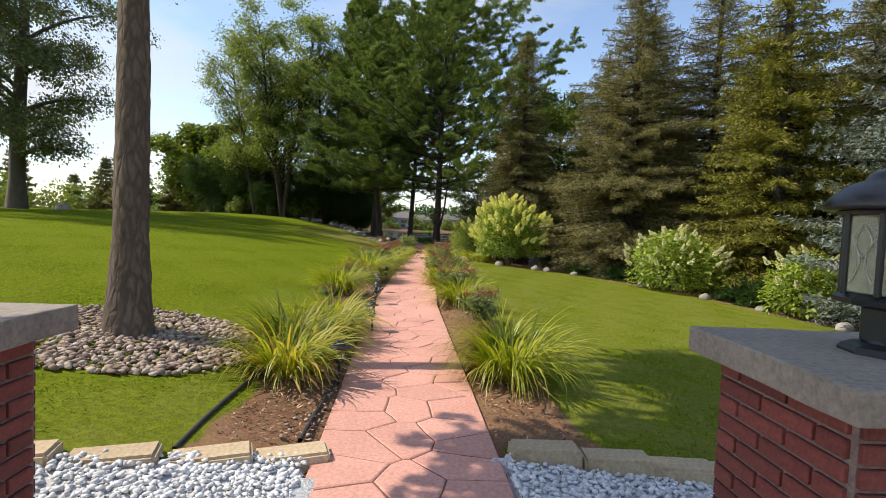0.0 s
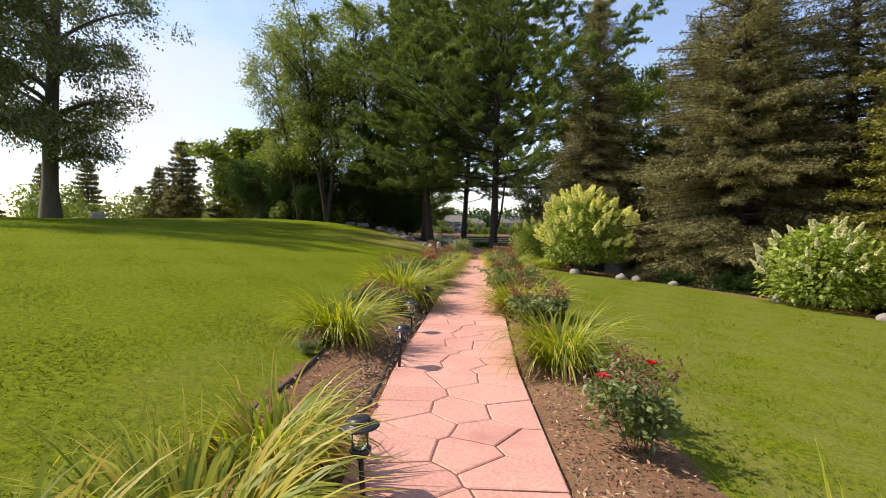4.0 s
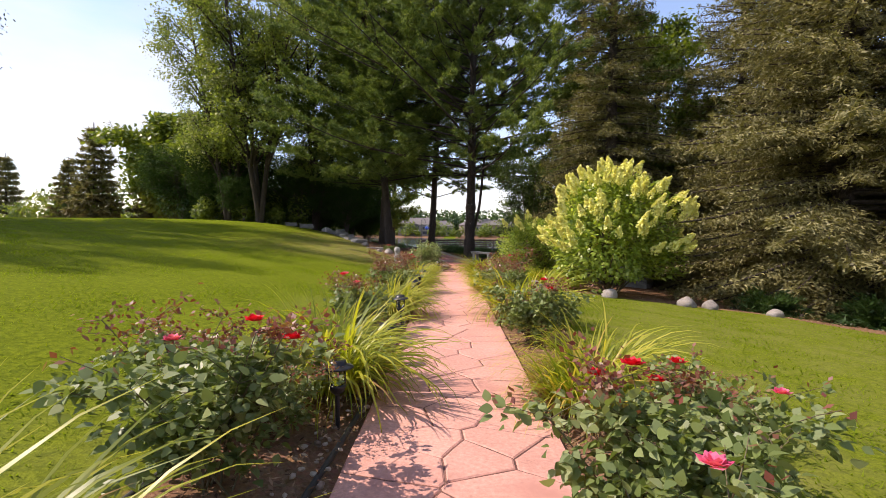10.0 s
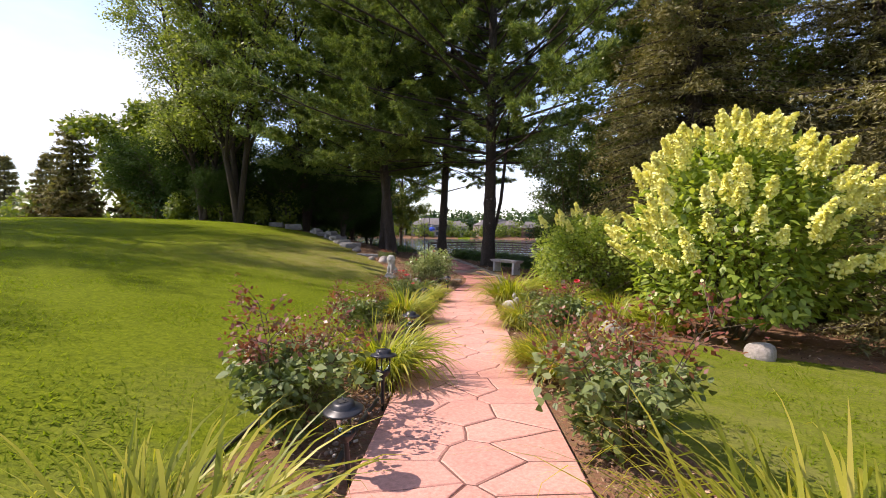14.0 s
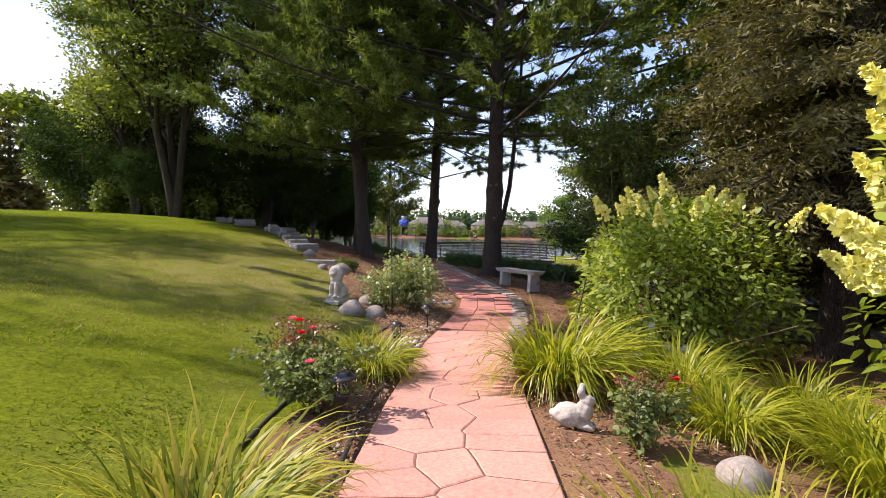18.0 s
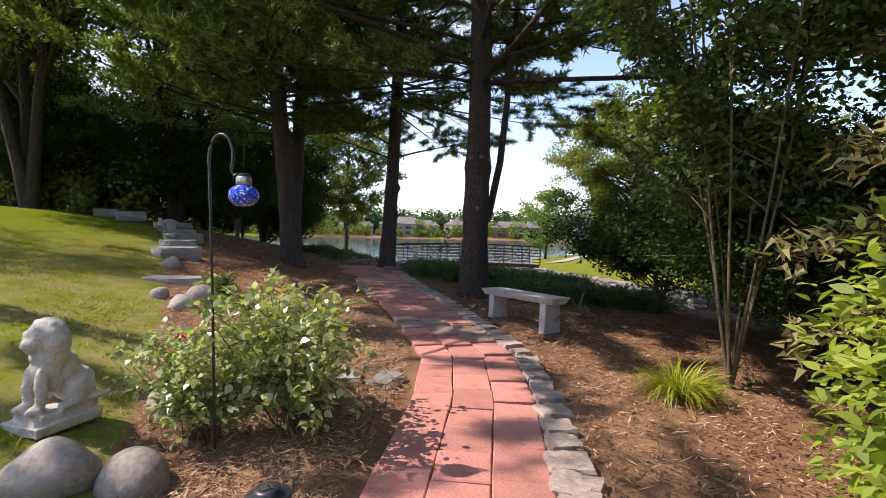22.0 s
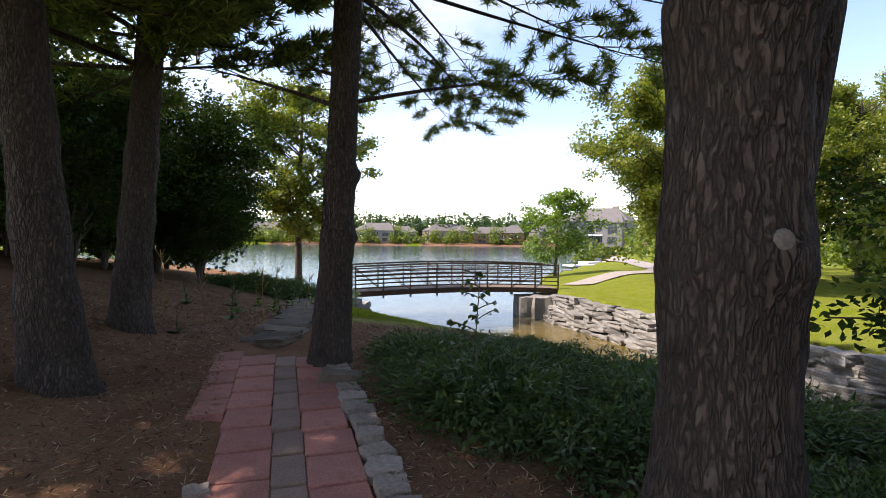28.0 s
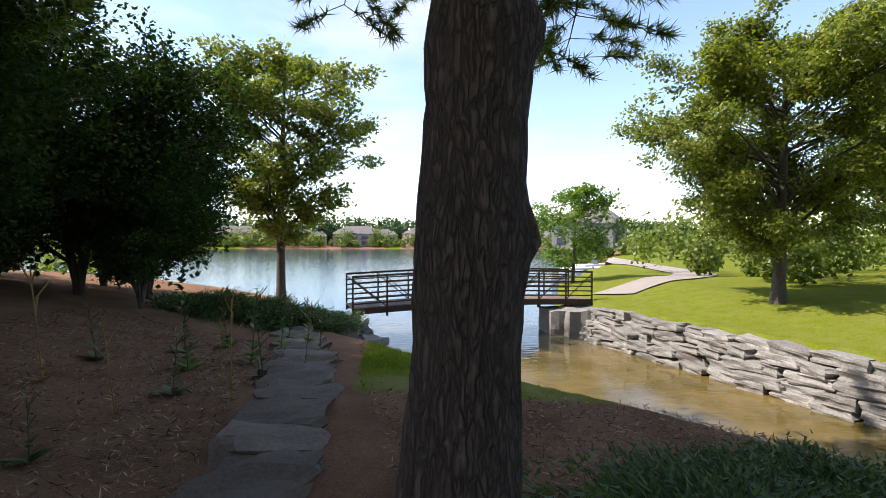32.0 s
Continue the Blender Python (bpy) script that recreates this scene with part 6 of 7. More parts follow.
SLABS = [rock_mesh("ledge_rock", LEDGE, (0.32, 0.2, 0.12), s, 0.10, blocky=0.8) for s in (4, 5, 6)]
for i, (x, y, s, tw, up) in enumerate(((-3.2, 31.4, 1.1, 20, -0.13), (-4.25, 33.5, 1.05, 50, 0.0), (-4.85, 34.75, 0.95, 40, 0.0), (-5.3, 35.9, 1.05, 60, 0.02), (-5.75, 36.6, 1.0, 30, 0.03), (-5.8, 36.7, 0.75, 70, 0.22), (-6.35, 37.4, 0.9, 10, 0.03), (-6.95, 38.3, 0.9, 80, 0.03), (-8.3, 39.0, 1.1, 30, 0.08), (-9.4, 39.7, 1.0, 10, 0.06), (5.6, 28.6, 2.0, 20, 0.05), (6.6, 27.2, 1.9, 60, 0.05), (10.2, 27.3, 2.0, 10, 0.05), (11.3, 28.6, 2.2, 50, 0.05), (9.4, 29.2, 1.8, 100, 0.05), (12.6, 27.4, 2.2, 140, 0.05), (-0.55, 28.85, 0.6, 10, -0.07), (-0.15, 28.9, 0.55, 70, -0.07), (1.65, 25.0, 1.0, 20, -0.06))):
    ob = put("ledge_rock", SLABS[i % 3])
    ob.matrix_basis = pose(x, y, hz(x, y) + 0.06 * s + up, 0, 0, tw) @ Matrix.Scale(s, 4)
    tagged(ob, "flat grey ledge stone of a low garden wall", "stone", "ledge stones")

# ---------------------------------------------------------------- bed edging
for nm, off, y0, y1 in (("bed_edging", -1.12, 1.98, 26.6), ("bed_edging", -0.57, 2.3, 25.4)):
    ys = np.arange(y0, y1, 0.35)
    xs = path_x(ys) + off + 0.03 * np.sin(ys * 2.1)
    ob = put(nm, np_mesh(nm, *tubes([(np.stack([xs, ys, H(xs, ys) + 0.012], 1), np.full(len(ys), 0.014))], 8), PLASTIC_EDGE, True))
    tagged(ob, "thin black plastic edging strip round the flower bed", "edging", kind="structure")

# ---------------------------------------------------------------- footbridge
BL, BR = np.array([-2.35, 53.3]), np.array([6.95, 55.2])
b_len = float(np.linalg.norm(BR - BL))
bridge = thing("footbridge", BL[0], BL[1], -1.2, "brown steel footbridge with railed sides and a slight arch", "bridge", turn=math.degrees(math.atan2(BR[1] - BL[1], BR[0] - BL[0])))


def arch(u):
    return 0.13 * math.sin(math.pi * min(1, max(0, u / b_len)))


N_POST = 9
for side, yy in (("near", 0.0), ("far", 1.7)):
    us = np.linspace(0, b_len, 13)
    for zz, hgt in ((0.0, 0.16), (0.16, 0.05), (0.34, 0.045), (0.52, 0.045), (0.70, 0.045), (0.88, 0.045), (1.06, 0.045), (1.26, 0.07)):
        bm = bmesh.new()
        ring = []
        for u in us:
            z = arch(u) + zz
            ring.append([bm.verts.new((u, yy + dy, z + dz)) for dy, dz in ((-0.025, 0), (0.025, 0), (0.025, hgt), (-0.025, hgt))])
        for a, b in zip(ring, ring[1:]):
            for i in range(4):
                bm.faces.new((a[i], a[(i + 1) % 4], b[(i + 1) % 4], b[i]))
        bm.faces.new(ring[0][::-1])
        bm.faces.new(ring[-1])
        part("beam" if hgt > 0.1 else "rail", bm, BROWN_STEEL, bridge)
    pu = np.linspace(0.03, b_len - 0.03, N_POST)
    for i, u in enumerate(pu):
        part("post", box_bm(0.055, 0.06, 1.34, 0.004, (u, yy, arch(u) + 0.63)), BROWN_STEEL, bridge)
        if 0 < i < N_POST - 1:
            part("bracket", box_bm(0.05, 0.2, 0.12, 0, (u, yy, arch(u) - 0.05)), BROWN_STEEL, bridge)
    for i in range(N_POST - 1):
        a, b = (pu[i], pu[i + 1]) if i < (N_POST - 1) / 2 else (pu[i + 1], pu[i])
        tube_part("diagonal", [straight((a, yy, arch(a) + 1.22), (b, yy, arch(b) + 0.2), 0.02)], BROWN_STEEL, bridge, sides=5)
plank_me = None
for i in range(64):
    u = (i + 0.5) * b_len / 64
    if plank_me is None:
        ob = part("plank", box_bm(b_len / 64 - 0.008, 1.62, 0.045, 0.004), DECK_WOOD, bridge)
        plank_me = ob.data
    else:
        ob = put("plank", plank_me, bridge)
    ob.location = (u, 0.85, arch(u) + 0.2)
for i, (x, y, sx, sy, sz) in enumerate(((6.0, 54.6, 0.55, 0.9, 0.62), (7.0, 55.2, 0.8, 0.9, 0.62), (-2.7, 53.6, 0.6, 0.9, 0.5), (5.3, 54.9, 0.4, 0.7, 0.55))):
    ob = put("abutment_stone", rock_mesh("abutment_stone", LEDGE, (sx, sy, sz), 20 + i, 0.07, blocky=0.9))
    ob.location = (x, y, -1.85)
    tagged(ob, "rough stone block footing under the bridge end", "stone", "abutment stones")

# ---------------------------------------------------------------- far side of the water
HOUSE_WALLS = [rough_mat("stucco_" + c, tuple(v * 0.8 for v in rgb), rgb, 1, 12, 0.9, 0.2, 0.01) for c, rgb in (("cream", (0.42, 0.37, 0.30)), ("grey", (0.24, 0.23, 0.22)), ("brick", (0.24, 0.14, 0.11)), ("tan", (0.30, 0.25, 0.20)))]
ROOF = rough_mat("shingle_roof", (0.10, 0.09, 0.085), (0.19, 0.17, 0.16), 2, 20, 0.9, 0.4, 0.02)
WINDOW = rough_mat("dark_window", (0.03, 0.035, 0.045), (0.07, 0.08, 0.1), 1, 5, 0.15, 0, 0)
TRIM = rough_mat("white_trim", (0.65, 0.64, 0.6), (0.78, 0.77, 0.74), 2, 20, 0.7, 0.1, 0.004)
ASPHALT = rough_mat("walkway", (0.24, 0.205, 0.175), (0.35, 0.305, 0.265), 1.5, 40, 0.95, 0.3, 0.006, world_space=True)


def gable(bm, x0, x1, y0, y1, z, rise, hip=0.25, over=0.4):
    x0, x1, y0, y1 = x0 - over, x1 + over, y0 - over, y1 + over
    ym, dx = (y0 + y1) / 2, (x1 - x0) * hip
    v = [bm.verts.new(p) for p in ((x0, y0, z), (x1, y0, z), (x1, y1, z), (x0, y1, z), (x0 + dx, ym, z + rise), (x1 - dx, ym, z + rise))]
    for f in ((0, 1, 5, 4), (1, 2, 5), (2, 3, 4, 5), (3, 0, 4), (3, 2, 1, 0)):
        bm.faces.new([v[i] for i in f])


def house(x, y, z, w, d, hgt, wall, turn, seed, wings=2):
    rng = random.Random(seed)
    t = thing("lake_house", x, y, z, "large two-storey lakeside house with a hipped shingle roof", "house", "houses across the lake", turn=turn)
    part("wall", box_bm(w, d, hgt, 0, (0, 0, hgt / 2)), HOUSE_WALLS[wall], t)
    bm = bmesh.new()
    gable(bm, -w / 2, w / 2, -d / 2, d / 2, hgt, hgt * 0.55)
    roof = part("roof", bm, ROOF, t)
    part("chimney", box_bm(1.0, 0.9, hgt * 0.75, 0, (w * 0.22, d * 0.1, hgt * 1.25)), HOUSE_WALLS[(wall + 2) % 4], roof)
    for k in range(wings):
        ww = w * rng.uniform(0.25, 0.38)
        cx = (-1 if k == 0 else 1) * (w / 2 - ww / 2 - rng.uniform(0, 0.6))
        hh = hgt * rng.uniform(0.9, 1.05)
        part("wing", box_bm(ww, 3.0, hh, 0, (cx, -d / 2 - 1.4, hh / 2)), HOUSE_WALLS[wall], t)
        bm = bmesh.new()
        gable(bm, cx - ww / 2, cx + ww / 2, -d / 2 - 3.0, 0, hh, ww * 0.45, 0.3, 0.3)
        part("wing_roof", bm, ROOF, t)
        for row in range(2):
            part("window", box_bm(ww * 0.45, 0.12, hgt * 0.24, 0, (cx, -d / 2 - 2.93, hh * (0.27 + 0.42 * row))), WINDOW, t)
    for row in range(2):
        for k in range(4):
            cx = (k - 1.5) * w * 0.115
            win = part("window", box_bm(w * 0.075, 0.12, hgt * 0.25, 0, (cx, -d / 2 - 0.03, hgt * (0.27 + 0.42 * row))), WINDOW, t)
            part("window_frame", box_bm(w * 0.09, 0.06, hgt * 0.28, 0, (cx, -d / 2 - 0.02, hgt * (0.27 + 0.42 * row))), TRIM, win)
    part("deck", box_bm(w * 0.4, 2.4, 0.25, 0, (0, -d / 2 - 1.2, hgt * 0.44)), TRIM, t)
    return t


for i, (x, w, wall) in enumerate(((-95, 22, 1), (-66, 20, 3), (-37, 16, 0), (-14, 18, 1), (-4, 13, 0), (17, 20, 3), (40, 22, 2), (66, 18, 1))):
    house(x, 256 + (i % 3) * 5, -1.4, w, 11, 4.9 + (i % 2) * 0.8, wall, (-8, 5, 12)[i % 3], 300 + i)
house(36, 124, 0.0, 11, 9, 4.6, 1, -35, 320)

rng_far = np.random.default_rng(77)


def woods(name, n_clump, xs, ys, zfun, hlo, hhi, size, mat, per, label):
    x, y = rng_far.uniform(*xs, n_clump), rng_far.uniform(*ys, n_clump)
    hh = rng_far.uniform(hlo, hhi, n_clump)
    c = np.repeat(np.stack([x, y, zfun(x, y)], 1), per, 0)
    hr = np.repeat(hh, per)
    d = unit(rng_far.normal(0, 1, c.shape)) * rng_far.uniform(0.5, 1, (len(c), 1)) ** 0.5
    c = c + d * np.stack([hr * 0.36, hr * 0.36, hr * 0.46], 1) + np.stack([0 * hr, 0 * hr, hr * 0.5], 1)
    v, f = leaf_quads(c, rng_far.normal(0, 1, c.shape), d + [0, 0, 0.3], size, size * 0.8)
    tagged(put(name, np_mesh(name, v, f, mat)), label, "trees", kind="stuff")


woods("far_woods", 230, (-190, 150), (262, 320), H, 9, 15, 1.7, LEAF_DARK, 170, "far belt of hazy green trees behind the houses")
woods("far_garden_shrubs", 230, (-150, 95), (241, 254), H, 2.5, 9, 0.9, LEAF_GREEN, 90, "green trees and shrubs between the lakeside houses")
woods("far_hedges", 60, (24, 90), (84, 150), lambda x, y: H(x, y), 2.0, 6.5, 0.6, LEAF_GREEN, 160, "trees and hedges beyond the far lawn")
woods("left_woods", 46, (-70, -19), (52, 84), H, 3.0, 6.0, 0.42, LEAF_GREEN, 220, "green thicket behind the crest of the lawn")
woods("under_thicket", 44, (-20, -5.5), (43, 50), H, 1.5, 4.2, 0.15, LEAF_DARK, 480, "dark undergrowth beneath the birches")
woods("edge_thicket", 26, (-17, -9), (39.6, 42), H, 0.8, 2.2, 0.16, LEAF_GREEN, 260, "leafy low growth along the wood's edge")
woods("right_woods", 46, (14, 26), (4, 38), H, 3.0, 8.0, 0.2, LEAF_DARK, 600, "leafy trees filling in behind the spruces")
woods("bank_thicket", 70, (14, 34), (44, 66), H, 1.2, 5.0, 0.25, LEAF_GREEN, 230, "shrubs and hedges behind the far lawn")

# walkway on the far lawn
ctl = np.array([[8.0, 55.8], [11.0, 57.3], [14.4, 60.0], [17.0, 64], [19.0, 72], [21.5, 82], [28, 100], [40, 128]])
s = np.linspace(0, len(ctl) - 1, 60)
cx, cy = np.interp(s, range(len(ctl)), ctl[:, 0]), np.interp(s, range(len(ctl)), ctl[:, 1])
tg = unit(np.stack([np.gradient(cx), np.gradient(cy)], 1))
wv = []
for k in (-1.1, 0, 1.1):
    px_, py_ = cx - tg[:, 1] * k, cy + tg[:, 0] * k
    wv.append(np.stack([px_, py_, H(px_, py_) + 0.05], 1))
wv = np.stack(wv, 1).reshape(-1, 3)
i0 = (np.arange(59)[:, None] * 3 + np.arange(2)[None]).ravel()
tagged(put("walkway", np_mesh("walkway", wv, np.stack([i0, i0 + 1, i0 + 4, i0 + 3], 1), ASPHALT, True)), "pale paved walkway curving across the far lawn", "walkway", kind="structure")
dock = thing("dock", 22.5, 93, WATER + 0.25, "small pale boat dock at the lake edge", "dock", turn=20)
part("deck", box_bm(7, 2, 0.2, 0.02), TRIM, dock)
for k in range(3):
    part("post", box_bm(0.15, 0.15, 1.2, 0, (-3 + 3 * k, -0.9, -0.4)), DECK_WOOD, dock)
boat = thing("boat", 24.5, 96, WATER + 0.2, "small white motor boat moored at the dock", "boat", turn=25)
bm = box_bm(5, 1.8, 0.8, 0)
for v in bm.verts:
    if v.co.x > 0:
        v.co.y *= 0.35
    if v.co.z < 0:
        v.co.y *= 0.7
part("hull", bm, TRIM, boat)
part("windscreen", box_bm(0.1, 1.1, 0.5, 0.01, (0.3, 0, 0.6)), WINDOW, boat)

# ---------------------------------------------------------------- loose cover: grass, mulch, gravel
GRASS = leaf_mat("grass_blades", [(0.0, (0.115, 0.165, 0.009)), (0.55, (0.15, 0.205, 0.012)), (0.94, (0.215, 0.27, 0.022)), (1.0, (0.33, 0.31, 0.1))], 0.5, 0.75, 0.06, clump=0.3)
MULCH = leaf_mat("mulch_chips", [(0.0, (0.035, 0.016, 0.01)), (0.5, (0.20, 0.11, 0.065)), (0.85, (0.42, 0.27, 0.165)), (1.0, (0.62, 0.48, 0.33))], 0.0, 0.9, 0.15, clump=0.1)
BLADE_STRAW = leaf_mat("straw_blades", [(0.0, (0.17, 0.15, 0.045)), (0.6, (0.32, 0.26, 0.11)), (1.0, (0.5, 0.42, 0.22))], 0.3, 0.8, 0.05)
rng_g = np.random.default_rng(5)


def scatter_grass(x, y, height, width, keep):
    """Blades at the given places; width may differ from blade to blade."""
    k = keep(x, y)
    x, y = x[k], y[k]
    width = np.broadcast_to(width, k.shape)[k]
    a, l = rng_g.uniform(0, 6.28, len(x)), rng_g.uniform(0.75, 1.35, len(x))
    hgt = height * rng_g.uniform(0.6, 1.25, len(x))
    b = np.stack([x, y, H(x, y) - 0.008], 1)
    w = width[:, None] * np.stack([-np.sin(a), np.cos(a), 0 * a], 1)
    tip = b + np.stack([np.cos(a) * np.sin(l), np.sin(a) * np.sin(l), np.cos(l)], 1) * hgt[:, None]
    return np.stack([b - w, b + w, tip], 1).reshape(-1, 3)


KERB_LINE = ([-2.6, -1.9, -0.45, 0.45, 2.6], [1.4, 1.6, 2.12, 2.2, 2.2])


def grassy(x, y):
    gv = (y < 2.75) & (np.hypot(x + 2.15, (y - 3.65) * 1.1) < 1.12)
    ring = np.hypot(x + 2.15, (y - 3.65) * 1.1) < 1.08
    front = (y < np.interp(x, *KERB_LINE) + 0.06) & (x > -2.4) & (x < 2.5)
    return (bed_at(x, y) < 0.02) & (np.abs(x - path_x(y)) > 0.55) & ~ring & ~front & ~gv


n_g = 700000
gy_ = rng_g.uniform(1.2, 44, n_g)
gd_ = 0.5 + 19.5 * rng_g.random(n_g) ** 2.9
gx_ = path_x(gy_) + np.where(rng_g.random(n_g) < 0.58, -gd_, gd_)
green = lambda x, y: grassy(x, y) & (rng_g.random(len(x)) > 0.75 * ease(22.5, 28, y) * ease(-9.5, -4, x))
gvs = [scatter_grass(gx_, gy_, 0.045, 0.0045 + 0.0008 * gd_, green), scatter_grass(rng_g.uniform(-2.2, 0.4, 16000), rng_g.uniform(42.5, 54, 16000), 0.08, 0.008, grassy)]
dry_y = rng_g.uniform(22, 38, 90000)
dry_x = path_x(dry_y) - rng_g.uniform(0.9, 9.0, 90000)
worn = lambda x, y: grassy(x, y) & (rng_g.random(len(x)) < 0.9 * ease(22, 27, y) * ease(-9.5, -4, x))
dv = scatter_grass(dry_x, dry_y, 0.05, 0.006, worn)
tagged(put("dry_grass", np_mesh("dry_grass", dv, np.arange(len(dv)).reshape(-1, 3), BLADE_STRAW)), "thin straw-brown grass on the worn slope", "grass", kind="stuff")
gv = np.concatenate(gvs)
tagged(put("lawn_grass", np_mesh("lawn_grass", gv, np.arange(len(gv)).reshape(-1, 3), GRASS)), "short mown green grass blades", "grass", kind="stuff")


def chips(n, x0, x1, y0, y1, ln, wd, keep):
    x, y = rng_g.uniform(x0, x1, n), rng_g.uniform(y0, y1, n)
    k = keep(x, y)
    x, y = x[k], y[k]
    a = rng_g.uniform(0, 6.28, len(x))
    c = np.stack([x, y, H(x, y) + 0.012 + rng_g.uniform(0.0, 0.018, len(x))], 1)
    al = np.stack([np.cos(a), np.sin(a), rng_g.normal(0, 0.3, len(x))], 1)
    nn = unit(np.stack([rng_g.normal(0, 0.4, len(x)), rng_g.normal(0, 0.4, len(x)), np.ones(len(x))], 1))
    return leaf_quads(c, al, nn, ln * rng_g.uniform(0.5, 1.5, len(x)), wd * rng_g.uniform(0.6, 1.4, len(x)))[0]


bedded = lambda x, y: (bed_at(x, y) > 0.06) & (np.abs(x - path_x(y)) > 0.5 + 0.1 * (y > 26))
mv = np.concatenate([chips(60000, -1.6, 1.8, 2.2, 27, 0.035, 0.011, bedded), chips(120000, -6, 4.2, 26, 45, 0.07, 0.010, bedded), chips(16000, 1.2, 10, 14, 34, 0.05, 0.014, bedded)])
tagged(put("mulch", np_mesh("mulch", mv, np.arange(len(mv)).reshape(-1, 4), MULCH)), "shredded brown bark mulch and fallen pine needles", "mulch", kind="stuff")

nv = chips(110000, -3.6, 0.4, 25.6, 33.5, 0.06, 0.003, lambda x, y: bedded(x, y) & (x < path_x(y)) & (rng_g.random(len(x)) < 1 - 0.8 * ease(30.5, 33.5, y)))
PINE_STRAW = leaf_mat("pine_straw", [(0.0, (0.24, 0.14, 0.08)), (0.5, (0.42, 0.27, 0.165)), (1.0, (0.66, 0.48, 0.32))], 0.0, 0.85, 0.2, clump=0.3)
tagged(put("pine_needles", np_mesh("pine_needles", nv, np.arange(len(nv)).reshape(-1, 4), PINE_STRAW)), "fallen tan pine needles strewn over the mulch", "pine needles", kind="stuff")


def stones(n, keep, x0, x1, y0, y1, size, lift):
    x, y = rng_g.uniform(x0, x1, n), rng_g.uniform(y0, y1, n)
    k = keep(x, y)
    x, y = x[k], y[k]
    sz = size * rng_g.uniform(0.55, 1.2, len(x))
    return pebbles(np.stack([x, y, H(x, y) + lift + rng_g.uniform(0, 0.02, len(x))], 1), sz, rng_g)


off_path = lambda x, y: (y < np.interp(x, *KERB_LINE) - 0.02) & (np.abs(x - path_x(y)) > 0.52) & ~((x < -0.9) & (y > 0.5) & (y < 1.3)) & ~((x > 1.1) & (y > 0.5) & (y < 1.3))
v, f = stones(21000, off_path, -2.4, 2.5, 0.2, 2.25, 0.019, 0.014)
tagged(put("white_gravel", np_mesh("white_gravel", v, f, WHITE_GRAVEL)), "bright white crushed marble gravel", "gravel", kind="stuff")
v, f = stones(4600, lambda x, y: np.hypot(x + 2.15, (y - 3.65) * 1.1) < 1.05, -3.3, -1.0, 2.5, 4.8, 0.031, 0.005)
tagged(put("river_stones", np_mesh("river_stones", v, f, TAN_GRAVEL)), "ring of mixed tan and pink river stones round the tree", "gravel", kind="stuff")
near_edge = lambda x, y: (x - path_x(y) > -0.72) & (x - path_x(y) < -0.51)
v, f = stones(3600, near_edge, -0.9, -0.2, 2.3, 27, 0.018, 0.0)
tagged(put("edge_pebbles", np_mesh("edge_pebbles", v, f, TAN_GRAVEL)), "small pale pebbles along the path edge", "gravel", kind="stuff")
beside = lambda x, y: (x - path_x(y) > -0.80 + 0.05 * np.sin(y * 7)) & (x - path_x(y) < -0.52) & (np.sin(y * 5.2 + 1) > -0.5)
v, f = stones(230, beside, -1.1, -0.2, 25.2, 26.9, 0.034, 0.0)
tagged(put("river_pebbles", np_mesh("river_pebbles", v, f, leaf_mat("pale_pebbles", [(0.0, (0.36, 0.31, 0.25)), (1.0, (0.68, 0.62, 0.52))], 0.0, 0.8, 0.3))), "clusters of pale river pebbles beside the paving", "gravel", kind="stuff")

gxs, gys = np.meshgrid(np.linspace(-2.5, 2.6, 40), np.linspace(-1.0, 2.3, 26))
gi2 = (np.arange(25)[:, None] * 40 + np.arange(39)[None]).ravel()
ctr = np.abs(gxs - path_x(gys)) < 0.46
tagged(put("gravel_bed", np_mesh("gravel_bed", np.stack([gxs, gys, H(gxs, gys) + np.where(ctr | (gys > np.interp(gxs, *KERB_LINE)), -0.09, 0.013)], -1).reshape(-1, 3), np.stack([gi2, gi2 + 1, gi2 + 41, gi2 + 40], 1), rough_mat("gravel_base", (0.42, 0.42, 0.42), (0.72, 0.72, 0.72), 30, 90, 0.9, 0.8, 0.02, world_space=True), True)), "bed of white gravel by the gate", "gravel bed", kind="structure")

# ---------------------------------------------------------------- kerb stones at the gravel
kb = box_bm(0.385, 0.19, 0.12, 0, (0, 0, 0))
for vv in kb.verts:
    if vv.co.z > 0:
        vv.co.x *= 0.97
        vv.co.y *= 0.88
bmesh.ops.bevel(kb, geom=kb.edges[:], offset=0.014, segments=2, affect="EDGES")
kerb_me = bpy.data.meshes.new("kerb_stone")
kb.to_mesh(kerb_me)
kb.free()
kerb_me.materials.append(KERB)
for x, y, tw in ((-1.92, 1.6, 14), (-1.54, 1.7, 14), (-1.16, 1.82, 16), (-0.78, 1.97, 20), (-0.43, 2.12, 20), (0.92, 2.2, 0), (1.31, 2.18, -2), (1.66, 2.16, -4), (2.02, 2.2, 6)):
    ob = put("kerb_stone", kerb_me)
    ob.matrix_basis = pose(x, y, hz(x, y) + (0.03 if x > 0 else -0.02), 0, 0, tw)
    tagged(ob, "tan concrete edging block between gravel and bed", "edging stone", "kerb stones")

